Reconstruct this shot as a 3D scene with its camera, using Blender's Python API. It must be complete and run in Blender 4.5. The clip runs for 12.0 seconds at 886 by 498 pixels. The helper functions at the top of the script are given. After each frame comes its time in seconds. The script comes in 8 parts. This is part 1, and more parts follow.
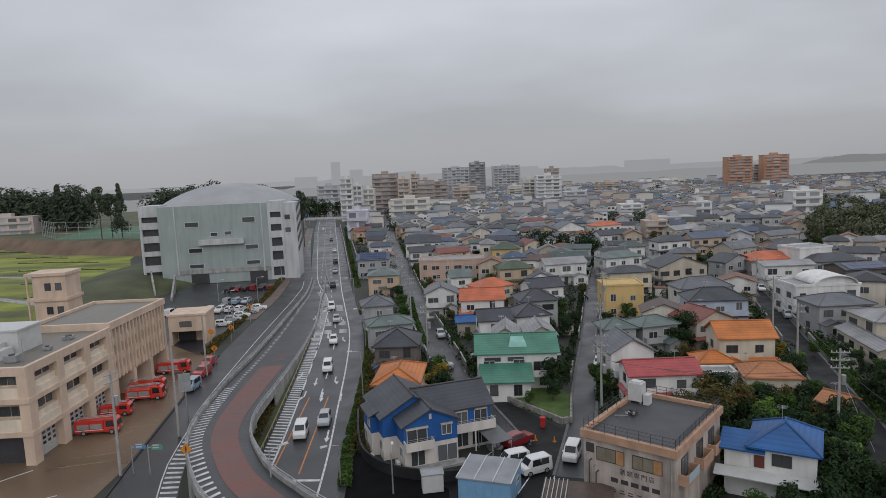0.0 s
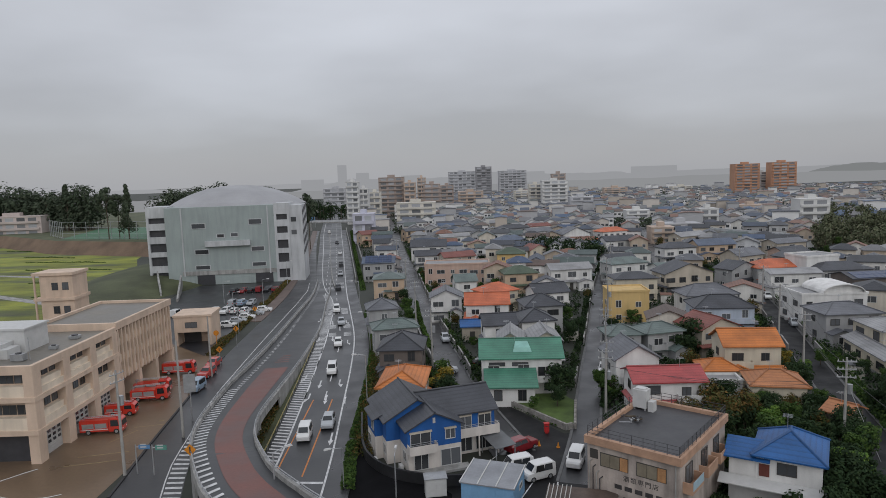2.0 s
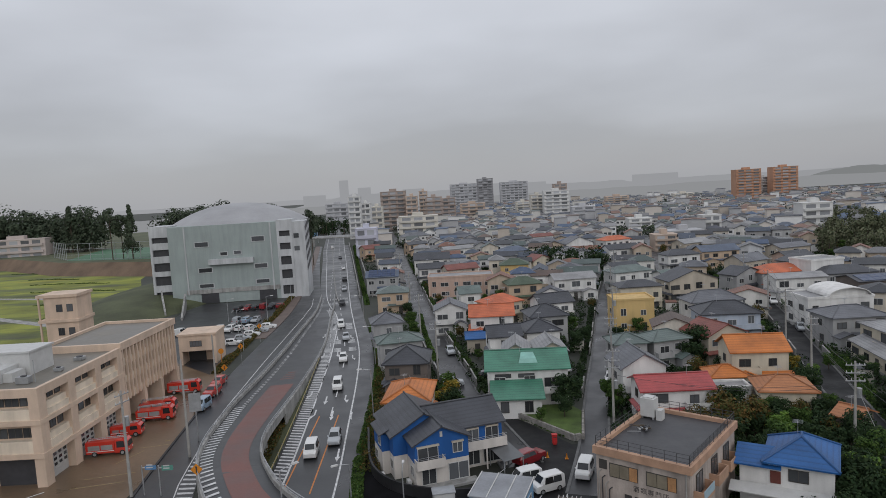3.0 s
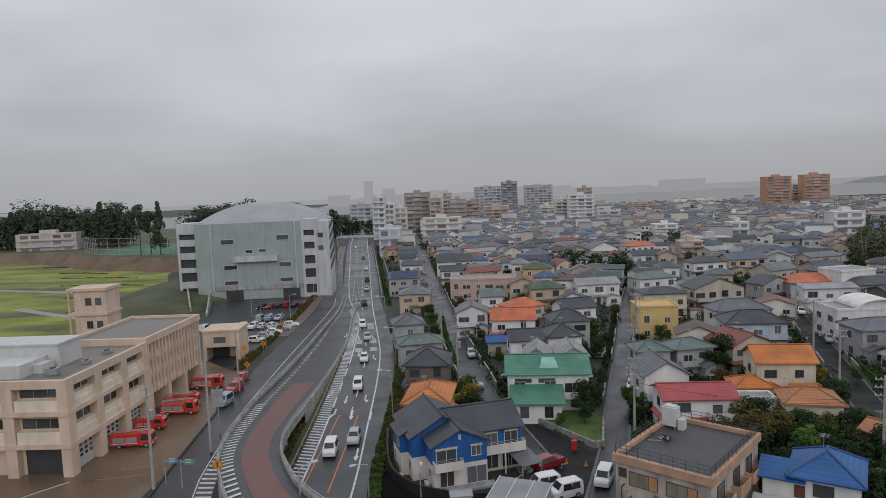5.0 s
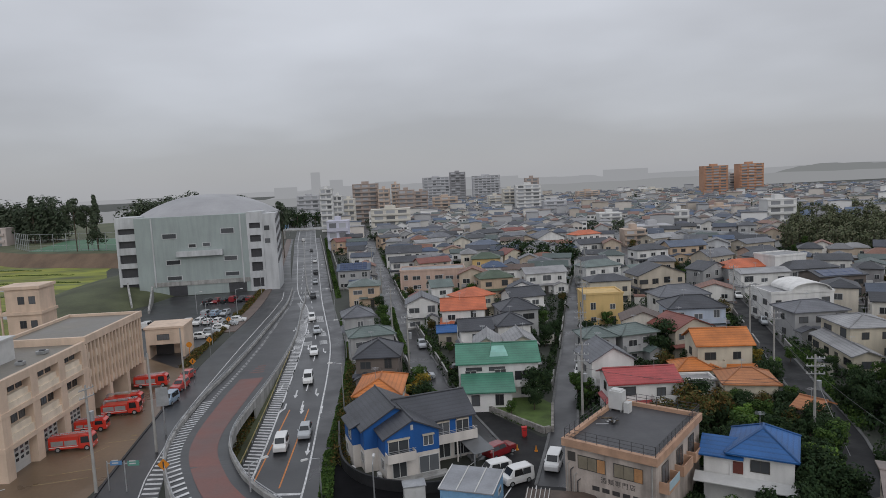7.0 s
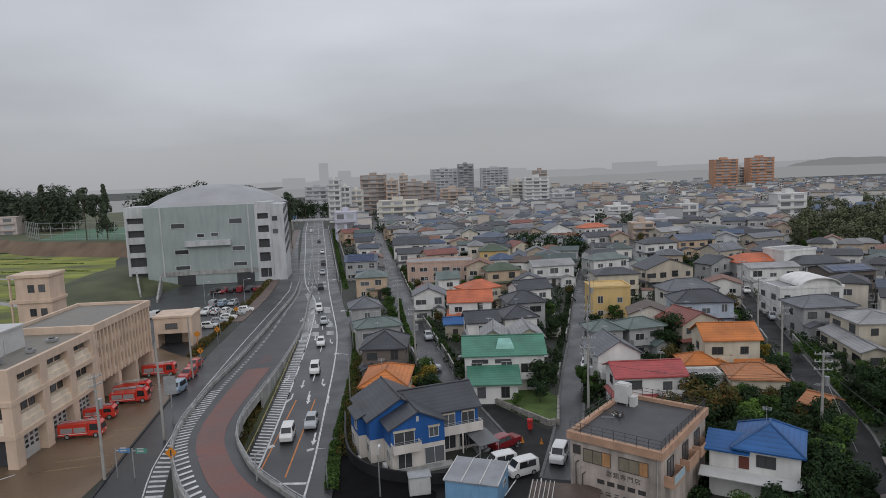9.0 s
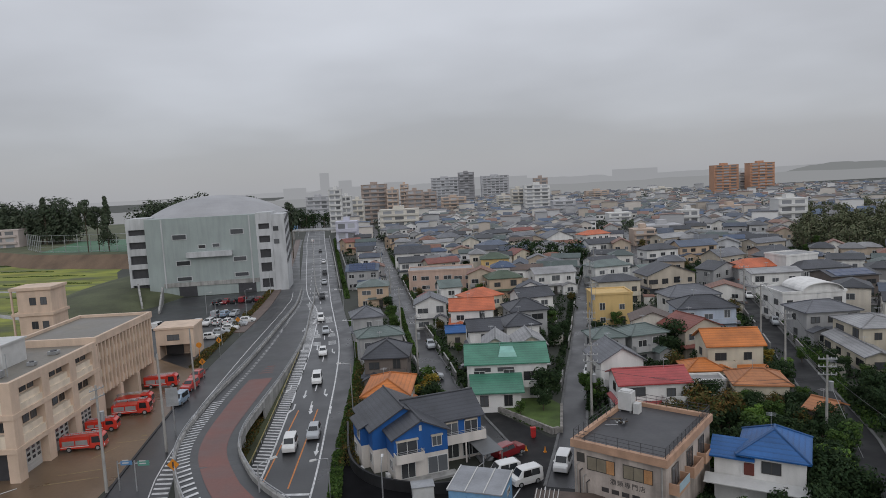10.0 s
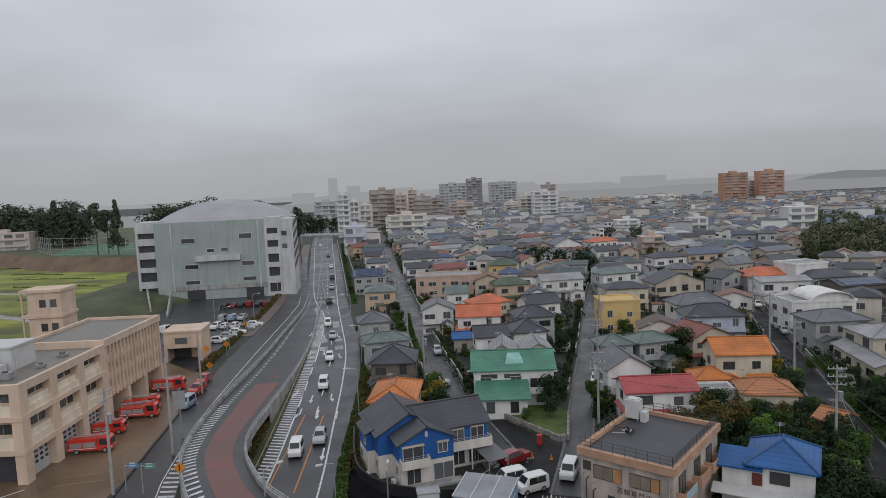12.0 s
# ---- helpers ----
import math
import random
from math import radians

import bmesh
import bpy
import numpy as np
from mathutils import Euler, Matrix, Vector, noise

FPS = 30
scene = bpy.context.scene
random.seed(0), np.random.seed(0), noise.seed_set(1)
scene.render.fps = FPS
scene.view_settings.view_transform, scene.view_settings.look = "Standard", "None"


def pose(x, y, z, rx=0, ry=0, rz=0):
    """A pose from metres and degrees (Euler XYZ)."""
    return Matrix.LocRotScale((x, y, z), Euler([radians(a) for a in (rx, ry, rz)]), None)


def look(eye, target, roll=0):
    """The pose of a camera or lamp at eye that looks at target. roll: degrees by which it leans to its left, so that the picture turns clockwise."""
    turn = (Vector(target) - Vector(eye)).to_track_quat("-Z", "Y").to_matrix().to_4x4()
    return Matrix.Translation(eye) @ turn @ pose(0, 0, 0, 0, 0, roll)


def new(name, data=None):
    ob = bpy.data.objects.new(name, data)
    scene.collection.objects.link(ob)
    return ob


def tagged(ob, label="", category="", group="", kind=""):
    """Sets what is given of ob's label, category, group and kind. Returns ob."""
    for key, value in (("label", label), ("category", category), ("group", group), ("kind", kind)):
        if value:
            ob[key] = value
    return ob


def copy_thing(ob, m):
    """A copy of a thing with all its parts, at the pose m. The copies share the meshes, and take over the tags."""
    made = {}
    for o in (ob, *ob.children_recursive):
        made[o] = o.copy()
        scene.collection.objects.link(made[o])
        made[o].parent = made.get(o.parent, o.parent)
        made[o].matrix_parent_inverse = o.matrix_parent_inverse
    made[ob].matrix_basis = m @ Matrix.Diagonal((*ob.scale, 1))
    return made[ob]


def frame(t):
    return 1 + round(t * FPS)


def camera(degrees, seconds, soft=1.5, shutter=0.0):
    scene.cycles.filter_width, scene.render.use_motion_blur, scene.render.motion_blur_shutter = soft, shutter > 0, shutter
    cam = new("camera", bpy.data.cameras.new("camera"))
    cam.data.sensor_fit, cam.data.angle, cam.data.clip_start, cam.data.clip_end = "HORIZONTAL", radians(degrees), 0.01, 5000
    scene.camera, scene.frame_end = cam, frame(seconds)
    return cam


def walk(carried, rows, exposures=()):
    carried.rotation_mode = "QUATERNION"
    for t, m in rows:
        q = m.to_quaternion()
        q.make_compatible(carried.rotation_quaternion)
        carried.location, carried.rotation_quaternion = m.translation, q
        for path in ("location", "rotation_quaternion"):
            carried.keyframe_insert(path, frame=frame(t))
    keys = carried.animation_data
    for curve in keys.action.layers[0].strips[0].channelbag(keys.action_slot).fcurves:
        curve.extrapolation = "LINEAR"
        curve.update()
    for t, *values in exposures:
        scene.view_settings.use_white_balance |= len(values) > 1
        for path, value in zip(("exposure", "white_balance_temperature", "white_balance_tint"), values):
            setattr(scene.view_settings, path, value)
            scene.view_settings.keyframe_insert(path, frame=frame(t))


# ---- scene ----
cam = camera(68.4, 12.0, soft=0.6)
PATH = [
    (0, (-0.07, -0.038, 32.995), (-0.069, 1.948, 32.758), -2.5),
    (0.5, (-0.085, -0.037, 32.992), (-0.101, 1.948, 32.753), -2.2),
    (1, (-0.042, -0.008, 33.005), (-0.085, 1.981, 32.798), -2.6),
    (1.5, (-0.063, -0.101, 33.009), (-0.121, 1.887, 32.8), -2.8),
    (2, (-0.112, -0.11, 33.005), (-0.127, 1.877, 32.781), -1.9),
    (2.5, (-0.093, -0.056, 33.019), (-0.093, 1.934, 32.819), -2.5),
    (3, (-0.062, -0.052, 32.981), (-0.085, 1.939, 32.796), -3.3),
    (3.2, (-0.093, -0.099, 32.981), (-0.127, 1.891, 32.788), -3.2),
    (5, (-0.014, -0.095, 33.083), (-0.107, 1.895, 32.907), -2.3),
    (5.5, (0.027, -0.065, 33.031), (-0.023, 1.928, 32.871), -3.1),
    (6, (0.017, -0.012, 33.032), (0.023, 1.978, 32.837), -2.2),
    (6.5, (0.037, -0.002, 33.024), (0.091, 1.987, 32.821), -2.7),
    (7, (-0.021, -0.098, 33.059), (0.04, 1.89, 32.849), -2.7),
    (9, (0.026, -0.031, 33.08), (0.063, 1.955, 32.846), -2.3),
    (9.5, (0.01, -0.053, 33.092), (0.046, 1.934, 32.87), -2.5),
    (10, (0.055, 0.008, 33.057), (0.089, 1.997, 32.849), -2.9),
    (10.5, (0.068, -0.034, 33.07), (0.089, 1.956, 32.872), -3.0),
    (11, (0.037, -0.043, 33.062), (0.054, 1.947, 32.863), -3.0),
    (11.5, (0.002, -0.07, 33.083), (0.009, 1.92, 32.888), -2.3),
    (12, (0.049, -0.038, 33.062), (0.061, 1.953, 32.873), -2.5),
]
walk(cam, [(t, look(eye, target, roll)) for t, eye, target, roll in PATH])

# ---- world and sun: a heavy overcast sky ----
world = bpy.data.worlds.new("overcast_sky")
scene.world = world
world.use_nodes = True
wn, wl = world.node_tree.nodes, world.node_tree.links
wn.clear()
w_out = wn.new("ShaderNodeOutputWorld")
w_bg = wn.new("ShaderNodeBackground")
w_sky = wn.new("ShaderNodeTexSky")
w_sky.sky_type = "NISHITA"
w_sky.sun_disc = False
w_sky.sun_elevation = radians(34)
w_sky.sun_rotation = radians(162)
w_co = wn.new("ShaderNodeTexCoord")
w_sep = wn.new("ShaderNodeSeparateXYZ")
w_map = wn.new("ShaderNodeMapping")
w_map.inputs["Scale"].default_value = (1.0, 1.0, 3.2)
w_noise = wn.new("ShaderNodeTexNoise")
w_noise.inputs["Scale"].default_value = 2.1
w_noise.inputs["Detail"].default_value = 4.5
w_noise.inputs["Roughness"].default_value = 0.45
w_add = wn.new("ShaderNodeMath")
w_add.operation = "MULTIPLY_ADD"
w_add.inputs[1].default_value = 0.42
w_ramp = wn.new("ShaderNodeValToRGB")
wl.new(w_co.outputs["Generated"], w_sep.inputs[0])
wl.new(w_co.outputs["Generated"], w_map.inputs[0])
wl.new(w_map.outputs[0], w_noise.inputs["Vector"])
wl.new(w_noise.outputs["Fac"], w_add.inputs[0])
wl.new(w_sep.outputs["Z"], w_add.inputs[2])
wl.new(w_add.outputs[0], w_ramp.inputs[0])
els = w_ramp.color_ramp.elements
els[0].position, els[0].color = 0.14, (0.345, 0.350, 0.372, 1)
els[1].position, els[1].color = 0.66, (0.72, 0.745, 0.81, 1)
e = els.new(0.26)
e.color = (0.375, 0.382, 0.408, 1)
e = els.new(0.46)
e.color = (0.57, 0.59, 0.64, 1)
w_mix = wn.new("ShaderNodeMix")
w_mix.data_type = "RGBA"
w_mix.inputs["Factor"].default_value = 0.94
w_skys = wn.new("ShaderNodeVectorMath")
w_skys.operation = "SCALE"
w_skys.inputs["Scale"].default_value = 0.1
wl.new(w_sky.outputs[0], w_skys.inputs[0])
wl.new(w_skys.outputs[0], w_mix.inputs["A"])
wl.new(w_ramp.outputs[0], w_mix.inputs["B"])
wl.new(w_mix.outputs["Result"], w_bg.inputs[0])
w_bg.inputs[1].default_value = 1.06
wl.new(w_bg.outputs[0], w_out.inputs[0])

sun_data = bpy.data.lights.new("sun", "SUN")
sun_data.energy, sun_data.angle, sun_data.color = 0.62, radians(50), (1.0, 0.98, 0.95)
sun = new("sun", sun_data)
sun.matrix_world = look((50, -90, 105), (0, 60, 0))


# ---- materials ----
def nodes_of(name):
    m = bpy.data.materials.new(name)
    m.use_nodes = True
    t = m.node_tree
    return m, t.nodes, t.links, t.nodes["Principled BSDF"]


def surface(name, colour, rough=0.7, vary=0.25, scale=0.5, fine=6.0, bump=0.25, metal=0.0, per="", palette=(), rows=0.0, wet=0.0, streak=0.0):
    """A weathered surface: broad stains, fine grain, relief; a palette picks a colour per object or per island; rows
    adds courses of tiles, their joints and shadow lines darkened in the colour.
    """
    m, n, l, p = nodes_of(name)
    co = n.new("ShaderNodeTexCoord")
    big, small = n.new("ShaderNodeTexNoise"), n.new("ShaderNodeTexNoise")
    geo = n.new("ShaderNodeNewGeometry")
    for tex, s, d in ((big, scale, 5), (small, fine, 3)):
        tex.inputs["Scale"].default_value, tex.inputs["Detail"].default_value = s, d
        l.new(geo.outputs["Position"], tex.inputs["Vector"])
    ramp = n.new("ShaderNodeMapRange")
    ramp.inputs["From Min"].default_value, ramp.inputs["From Max"].default_value = 0.3, 0.7
    ramp.inputs["To Min"].default_value, ramp.inputs["To Max"].default_value = 1 - vary, 1 + vary * 0.6
    l.new(big.outputs["Fac"], ramp.inputs["Value"])
    grain = n.new("ShaderNodeMapRange")
    grain.inputs["To Min"].default_value, grain.inputs["To Max"].default_value = 1 - vary * 0.6, 1 + vary * 0.6
    l.new(small.outputs["Fac"], grain.inputs["Value"])
    mul = n.new("ShaderNodeMath")
    mul.operation = "MULTIPLY"
    l.new(ramp.outputs[0], mul.inputs[0])
    l.new(grain.outputs[0], mul.inputs[1])
    tint = n.new("ShaderNodeVectorMath")
    tint.operation = "SCALE"
    tint.inputs[0].default_value = colour[:3]
    if streak:
        stretch, run = n.new("ShaderNodeMapping"), n.new("ShaderNodeTexNoise")
        stretch.inputs["Scale"].default_value = (0.9, 0.9, 0.12)
        run.inputs["Scale"].default_value, run.inputs["Detail"].default_value = 1.0, 4
        l.new(geo.outputs["Position"], stretch.inputs[0])
        l.new(stretch.outputs[0], run.inputs["Vector"])
        fade = n.new("ShaderNodeMapRange")
        fade.inputs["From Min"].default_value, fade.inputs["From Max"].default_value = 0.42, 0.68
        fade.inputs["To Min"].default_value, fade.inputs["To Max"].default_value = 1.0, 1 - streak
        l.new(run.outputs["Fac"], fade.inputs["Value"])
        more = n.new("ShaderNodeMath")
        more.operation = "MULTIPLY"
        l.new(mul.outputs[0], more.inputs[0])
        l.new(fade.outputs[0], more.inputs[1])
        mul = more
    wave = None
    if rows:
        wave = n.new("ShaderNodeTexWave")
        wave.wave_type, wave.wave_profile = "BANDS", "SAW"
        wave.bands_direction = "Y"
        wave.inputs["Scale"].default_value = rows
        wave.inputs["Distortion"].default_value = 0.4
        wave.inputs["Detail Scale"].default_value = 2.0
        uv = n.new("ShaderNodeUVMap")
        l.new(uv.outputs[0], wave.inputs["Vector"])
        # darkens each course edge in colour: the tile joint and its shadow line
        joint_shade = n.new("ShaderNodeMapRange")
        joint_shade.inputs["From Max"].default_value = 0.45
        joint_shade.inputs["To Min"].default_value, joint_shade.inputs["To Max"].default_value = 0.74, 1.03
        l.new(wave.outputs["Fac"], joint_shade.inputs["Value"])
        tile = n.new("ShaderNodeMath")
        tile.operation = "MULTIPLY"
        l.new(mul.outputs[0], tile.inputs[0])
        l.new(joint_shade.outputs[0], tile.inputs[1])
        mul = tile
    if palette:
        pick = n.new("ShaderNodeValToRGB")
        pick.color_ramp.interpolation = "CONSTANT"
        el = pick.color_ramp.elements
        while len(el) < len(palette):
            el.new(0.5)
        for i, c in enumerate(palette):
            el[i].position, el[i].color = i / len(palette), (*c, 1)
        if per == "island":
            l.new(geo.outputs["Random Per Island"], pick.inputs[0])
        else:
            info = n.new("ShaderNodeObjectInfo")
            l.new(info.outputs["Random"], pick.inputs[0])
        l.new(pick.outputs[0], tint.inputs[0])
    l.new(mul.outputs[0], tint.inputs["Scale"])
    l.new(tint.outputs[0], p.inputs["Base Color"])
    p.inputs["Metallic"].default_value = metal
    p.inputs["Roughness"].default_value = rough
    if wet:
        gloss = n.new("ShaderNodeMapRange")
        gloss.inputs["From Min"].default_value, gloss.inputs["From Max"].default_value = 0.35, 0.65
        gloss.inputs["To Min"].default_value, gloss.inputs["To Max"].default_value = rough - wet, rough + wet * 0.5
        l.new(big.outputs["Fac"], gloss.inputs["Value"])
        l.new(gloss.outputs[0], p.inputs["Roughness"])
    if bump:
        b = n.new("ShaderNodeBump")
        b.inputs["Strength"].default_value, b.inputs["Distance"].default_value = bump, 0.04
        if rows:
            mixh = n.new("ShaderNodeMath")
            mixh.operation = "MULTIPLY_ADD"
            mixh.inputs[1].default_value = 0.8
            l.new(wave.outputs["Fac"], mixh.inputs[0])
            l.new(small.outputs["Fac"], mixh.inputs[2])
            l.new(mixh.outputs[0], b.inputs["Height"])
        else:
            l.new(small.outputs["Fac"], b.inputs["Height"])
        l.new(b.outputs[0], p.inputs["Normal"])
    return m


def roof_mat(name, colour, rough=0.55):
    return surface(name, colour, rough - 0.02, vary=0.28, scale=0.35, fine=5, bump=0.6, rows=0.55)


roof_orange = roof_mat("orange_roof_tile", (0.50, 0.16, 0.035))
roof_terracotta = roof_mat("terracotta_roof_tile", (0.42, 0.17, 0.07))
roof_orange_red = roof_mat("faded_orange_tile", (0.50, 0.13, 0.055))
roof_brown_red = roof_mat("brown_red_tile", (0.20, 0.065, 0.05))
roof_red = roof_mat("red_metal_roof", (0.36, 0.06, 0.06), 0.45)
roof_slate = roof_mat("dark_slate", (0.050, 0.053, 0.063), 0.5)
roof_grey = roof_mat("grey_tile", (0.125, 0.13, 0.145), 0.5)
roof_blue_grey = roof_mat("blue_grey_tile", (0.09, 0.115, 0.165), 0.5)
roof_sage = roof_mat("sage_metal_roof", (0.115, 0.15, 0.14), 0.45)
roof_green = roof_mat("green_metal_roof", (0.06, 0.20, 0.135), 0.45)
roof_moss = roof_mat("moss_green_roof", (0.07, 0.10, 0.065), 0.6)
roof_pale = roof_mat("pale_grey_roof", (0.27, 0.27, 0.275), 0.5)
roof_blue = roof_mat("blue_metal_roof", (0.016, 0.095, 0.28), 0.5)


def wall_mat(name, colour, vary=0.12):
    return surface(name, colour, 0.8, vary=vary, scale=0.3, fine=9, bump=0.15, streak=0.16)


wall_white = wall_mat("white_render", (0.70, 0.69, 0.67))
wall_offwhite = wall_mat("off_white_render", (0.62, 0.575, 0.53))
wall_cream = wall_mat("cream_render", (0.60, 0.54, 0.43))
wall_beige = wall_mat("beige_siding", (0.50, 0.44, 0.36))
wall_tan = wall_mat("tan_render", (0.52, 0.39, 0.28))
wall_grey = wall_mat("grey_siding", (0.36, 0.36, 0.36))
wall_brown = wall_mat("brown_siding", (0.15, 0.125, 0.11))
wall_yellow = wall_mat("yellow_render", (0.60, 0.42, 0.18))
wall_salmon = wall_mat("salmon_render", (0.52, 0.37, 0.30))
wall_pale_blue = wall_mat("pale_blue_render", (0.43, 0.48, 0.56))
wall_blue = wall_mat("cobalt_siding", (0.012, 0.095, 0.32))
concrete = surface("weathered_concrete", (0.34, 0.335, 0.32), 0.8, 0.3, 0.4, 5, 0.3, streak=0.35)
concrete_dark = surface("wet_dark_concrete", (0.022, 0.022, 0.024), 0.55, 0.35, 0.5, 4, 0.35)
pink_concrete = surface("pink_beige_concrete", (0.45, 0.385, 0.34), 0.8, 0.22, 0.5, 5, 0.25, streak=0.4)
peach_trim = surface("peach_paint", (0.44, 0.27, 0.18), 0.7, 0.2, 0.8, 6, 0.2)
station_wall = surface("station_beige_tile", (0.62, 0.475, 0.365), 0.7, 0.14, 0.3, 8, 0.15, streak=0.14)
station_band = surface("station_cream_panel", (0.73, 0.625, 0.50), 0.7, 0.12, 0.3, 8, 0.15, streak=0.16)
gym_green = surface("grey_green_cladding", (0.31, 0.355, 0.345), 0.6, 0.08, 0.15, 3, 0.1, streak=0.12)
gym_white = surface("pale_grey_panel", (0.50, 0.51, 0.52), 0.7, 0.12, 0.2, 4, 0.15, streak=0.2)
gym_roof = surface("dull_steel_roof", (0.31, 0.31, 0.32), 0.5, 0.15, 0.1, 2, 0.2)
asphalt = surface("wet_asphalt", (0.034, 0.035, 0.038), 0.40, 0.3, 0.12, 3, 0.15, wet=0.12)
asphalt_old = surface("worn_asphalt", (0.036, 0.036, 0.039), 0.42, 0.3, 0.2, 3, 0.15, wet=0.15)
asphalt_red = surface("red_anti_skid_paving", (0.155, 0.062, 0.050), 0.5, 0.3, 0.25, 4, 0.2, wet=0.12)
paving_brown = surface("brown_brick_paving", (0.13, 0.095, 0.08), 0.6, 0.25, 0.3, 5, 0.2)
apron_brown = surface("wet_brown_apron", (0.155, 0.105, 0.066), 0.42, 0.3, 0.1, 2, 0.2, wet=0.15)
paint_white = surface("road_paint_white", (0.60, 0.60, 0.60), 0.6, 0.3, 1.5, 7, 0.1)
paint_orange = surface("road_paint_orange", (0.55, 0.20, 0.05), 0.6, 0.25, 1.5, 7, 0.1)
paint_yellow = surface("yellow_rail_paint", (0.36, 0.29, 0.12), 0.6, 0.25, 1.5, 7, 0.1)
ground_mat = surface("town_ground", (0.034, 0.038, 0.028), 0.75, 0.45, 0.06, 0.8, 0.3)
grass = surface("wet_grass", (0.15, 0.165, 0.03), 0.8, 0.45, 0.05, 1.5, 0.5)
grass_dark = surface("dark_bank_grass", (0.075, 0.085, 0.040), 0.85, 0.4, 0.1, 1.5, 0.5)
soil = surface("brown_soil", (0.15, 0.10, 0.065), 0.85, 0.35, 0.1, 2, 0.4)
court_green = surface("green_court", (0.055, 0.14, 0.075), 0.7, 0.2, 0.1, 3, 0.2)
metal_grey = surface("galvanised_steel", (0.42, 0.43, 0.44), 0.45, 0.2, 1, 8, 0.1, metal=0.6)
metal_dark = surface("dark_steel", (0.045, 0.045, 0.05), 0.5, 0.2, 1, 8, 0.1)
pole_mat = surface("pole_concrete", (0.33, 0.32, 0.30), 0.8, 0.2, 1, 6, 0.2)
frame_white = surface("window_frame_pale", (0.52, 0.52, 0.51), 0.5, 0.1, 1, 6, 0.05)
frame_dark = surface("window_frame_dark", (0.06, 0.055, 0.05), 0.5, 0.1, 1, 6, 0.05)
shutter_mat = surface("roller_shutter", (0.46, 0.45, 0.43), 0.6, 0.1, 1, 6, 0.1)
wood_orange = surface("stained_wood", (0.42, 0.22, 0.10), 0.6, 0.3, 1, 8, 0.2)
bark = surface("bark", (0.09, 0.07, 0.05), 0.9, 0.4, 1.5, 9, 0.6)
tyre_mat = surface("tyre_rubber", (0.02, 0.02, 0.02), 0.8, 0.2, 2, 9, 0.1)
tarp_blue = surface("light_blue_panel", (0.20, 0.38, 0.58), 0.55, 0.15, 0.5, 5, 0.15)
sign_blue = surface("road_sign_blue", (0.10, 0.22, 0.40), 0.5, 0.1, 1, 6, 0.05)
sign_green = surface("road_sign_green", (0.10, 0.27, 0.22), 0.5, 0.1, 1, 6, 0.05)
sign_orange = surface("orange_sign", (0.60, 0.22, 0.02), 0.5, 0.1, 1, 6, 0.05)
solar_mat = surface("solar_cells", (0.02, 0.04, 0.10), 0.2, 0.15, 1, 6, 0.05)
lettering = surface("faded_black_lettering", (0.045, 0.04, 0.04), 0.7, 0.3, 2, 8, 0.1)
hi_vis_red = surface("post_red", (0.50, 0.03, 0.03), 0.4, 0.1, 1, 6, 0.05)


def glass_mat(name, colour, rough=0.08):
    m, n, l, p = nodes_of(name)
    info = n.new("ShaderNodeObjectInfo")
    mr = n.new("ShaderNodeMapRange")
    mr.inputs["To Min"].default_value, mr.inputs["To Max"].default_value = 0.5, 2.2
    l.new(info.outputs["Random"], mr.inputs["Value"])
    v = n.new("ShaderNodeVectorMath")
    v.operation = "SCALE"
    v.inputs[0].default_value = colour
    l.new(mr.outputs[0], v.inputs["Scale"])
    l.new(v.outputs[0], p.inputs["Base Color"])
    p.inputs["Roughness"].default_value = rough
    p.inputs["IOR"].default_value = 1.5
    return m


pane_mat = glass_mat("window_glass", (0.055, 0.058, 0.062))
car_glass = glass_mat("tinted_car_glass", (0.018, 0.02, 0.022), 0.05)
lamp_glass = glass_mat("clear_lamp_glass", (0.5, 0.5, 0.5), 0.1)
tail_red = surface("tail_lamp_red", (0.35, 0.01, 0.01), 0.2, 0.05, 1, 6, 0)


def car_paint(name, colour):
    m = surface(name, colour, 0.3, 0.06, 0.8, 6, 0)
    m.node_tree.nodes["Principled BSDF"].inputs["Coat Weight"].default_value = 0.6
    return m


car_white = car_paint("white_car_paint", (0.68, 0.68, 0.67))
car_silver = car_paint("silver_car_paint", (0.36, 0.38, 0.40))
car_black = car_paint("black_car_paint", (0.022, 0.024, 0.028))
car_red = car_paint("red_car_paint", (0.42, 0.03, 0.02))
car_darkred = car_paint("dark_red_car_paint", (0.22, 0.015, 0.02))
car_blue = car_paint("pale_blue_car_paint", (0.25, 0.33, 0.42))
fire_red = car_paint("fire_engine_red", (0.55, 0.035, 0.02))


def leaf_mat(name, palette):
    m = surface(name, palette[0], 0.85, 0.3, 0.6, 3, 0, per="island", palette=palette)
    m.node_tree.nodes["Principled BSDF"].inputs["Specular IOR Level"].default_value = 0.15
    return m


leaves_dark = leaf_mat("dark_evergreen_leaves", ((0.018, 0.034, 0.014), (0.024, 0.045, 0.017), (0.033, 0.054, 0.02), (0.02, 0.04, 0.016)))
leaves_mid = leaf_mat("green_leaves", ((0.045, 0.085, 0.018), (0.06, 0.11, 0.025), (0.035, 0.07, 0.02), (0.075, 0.12, 0.03)))
leaves_light = leaf_mat("fresh_green_leaves", ((0.09, 0.17, 0.03), (0.11, 0.19, 0.035), (0.07, 0.14, 0.03), (0.13, 0.20, 0.04)))
leaves_rust = leaf_mat("turning_leaves", ((0.10, 0.075, 0.025), (0.075, 0.075, 0.025), (0.14, 0.08, 0.025), (0.055, 0.07, 0.02)))
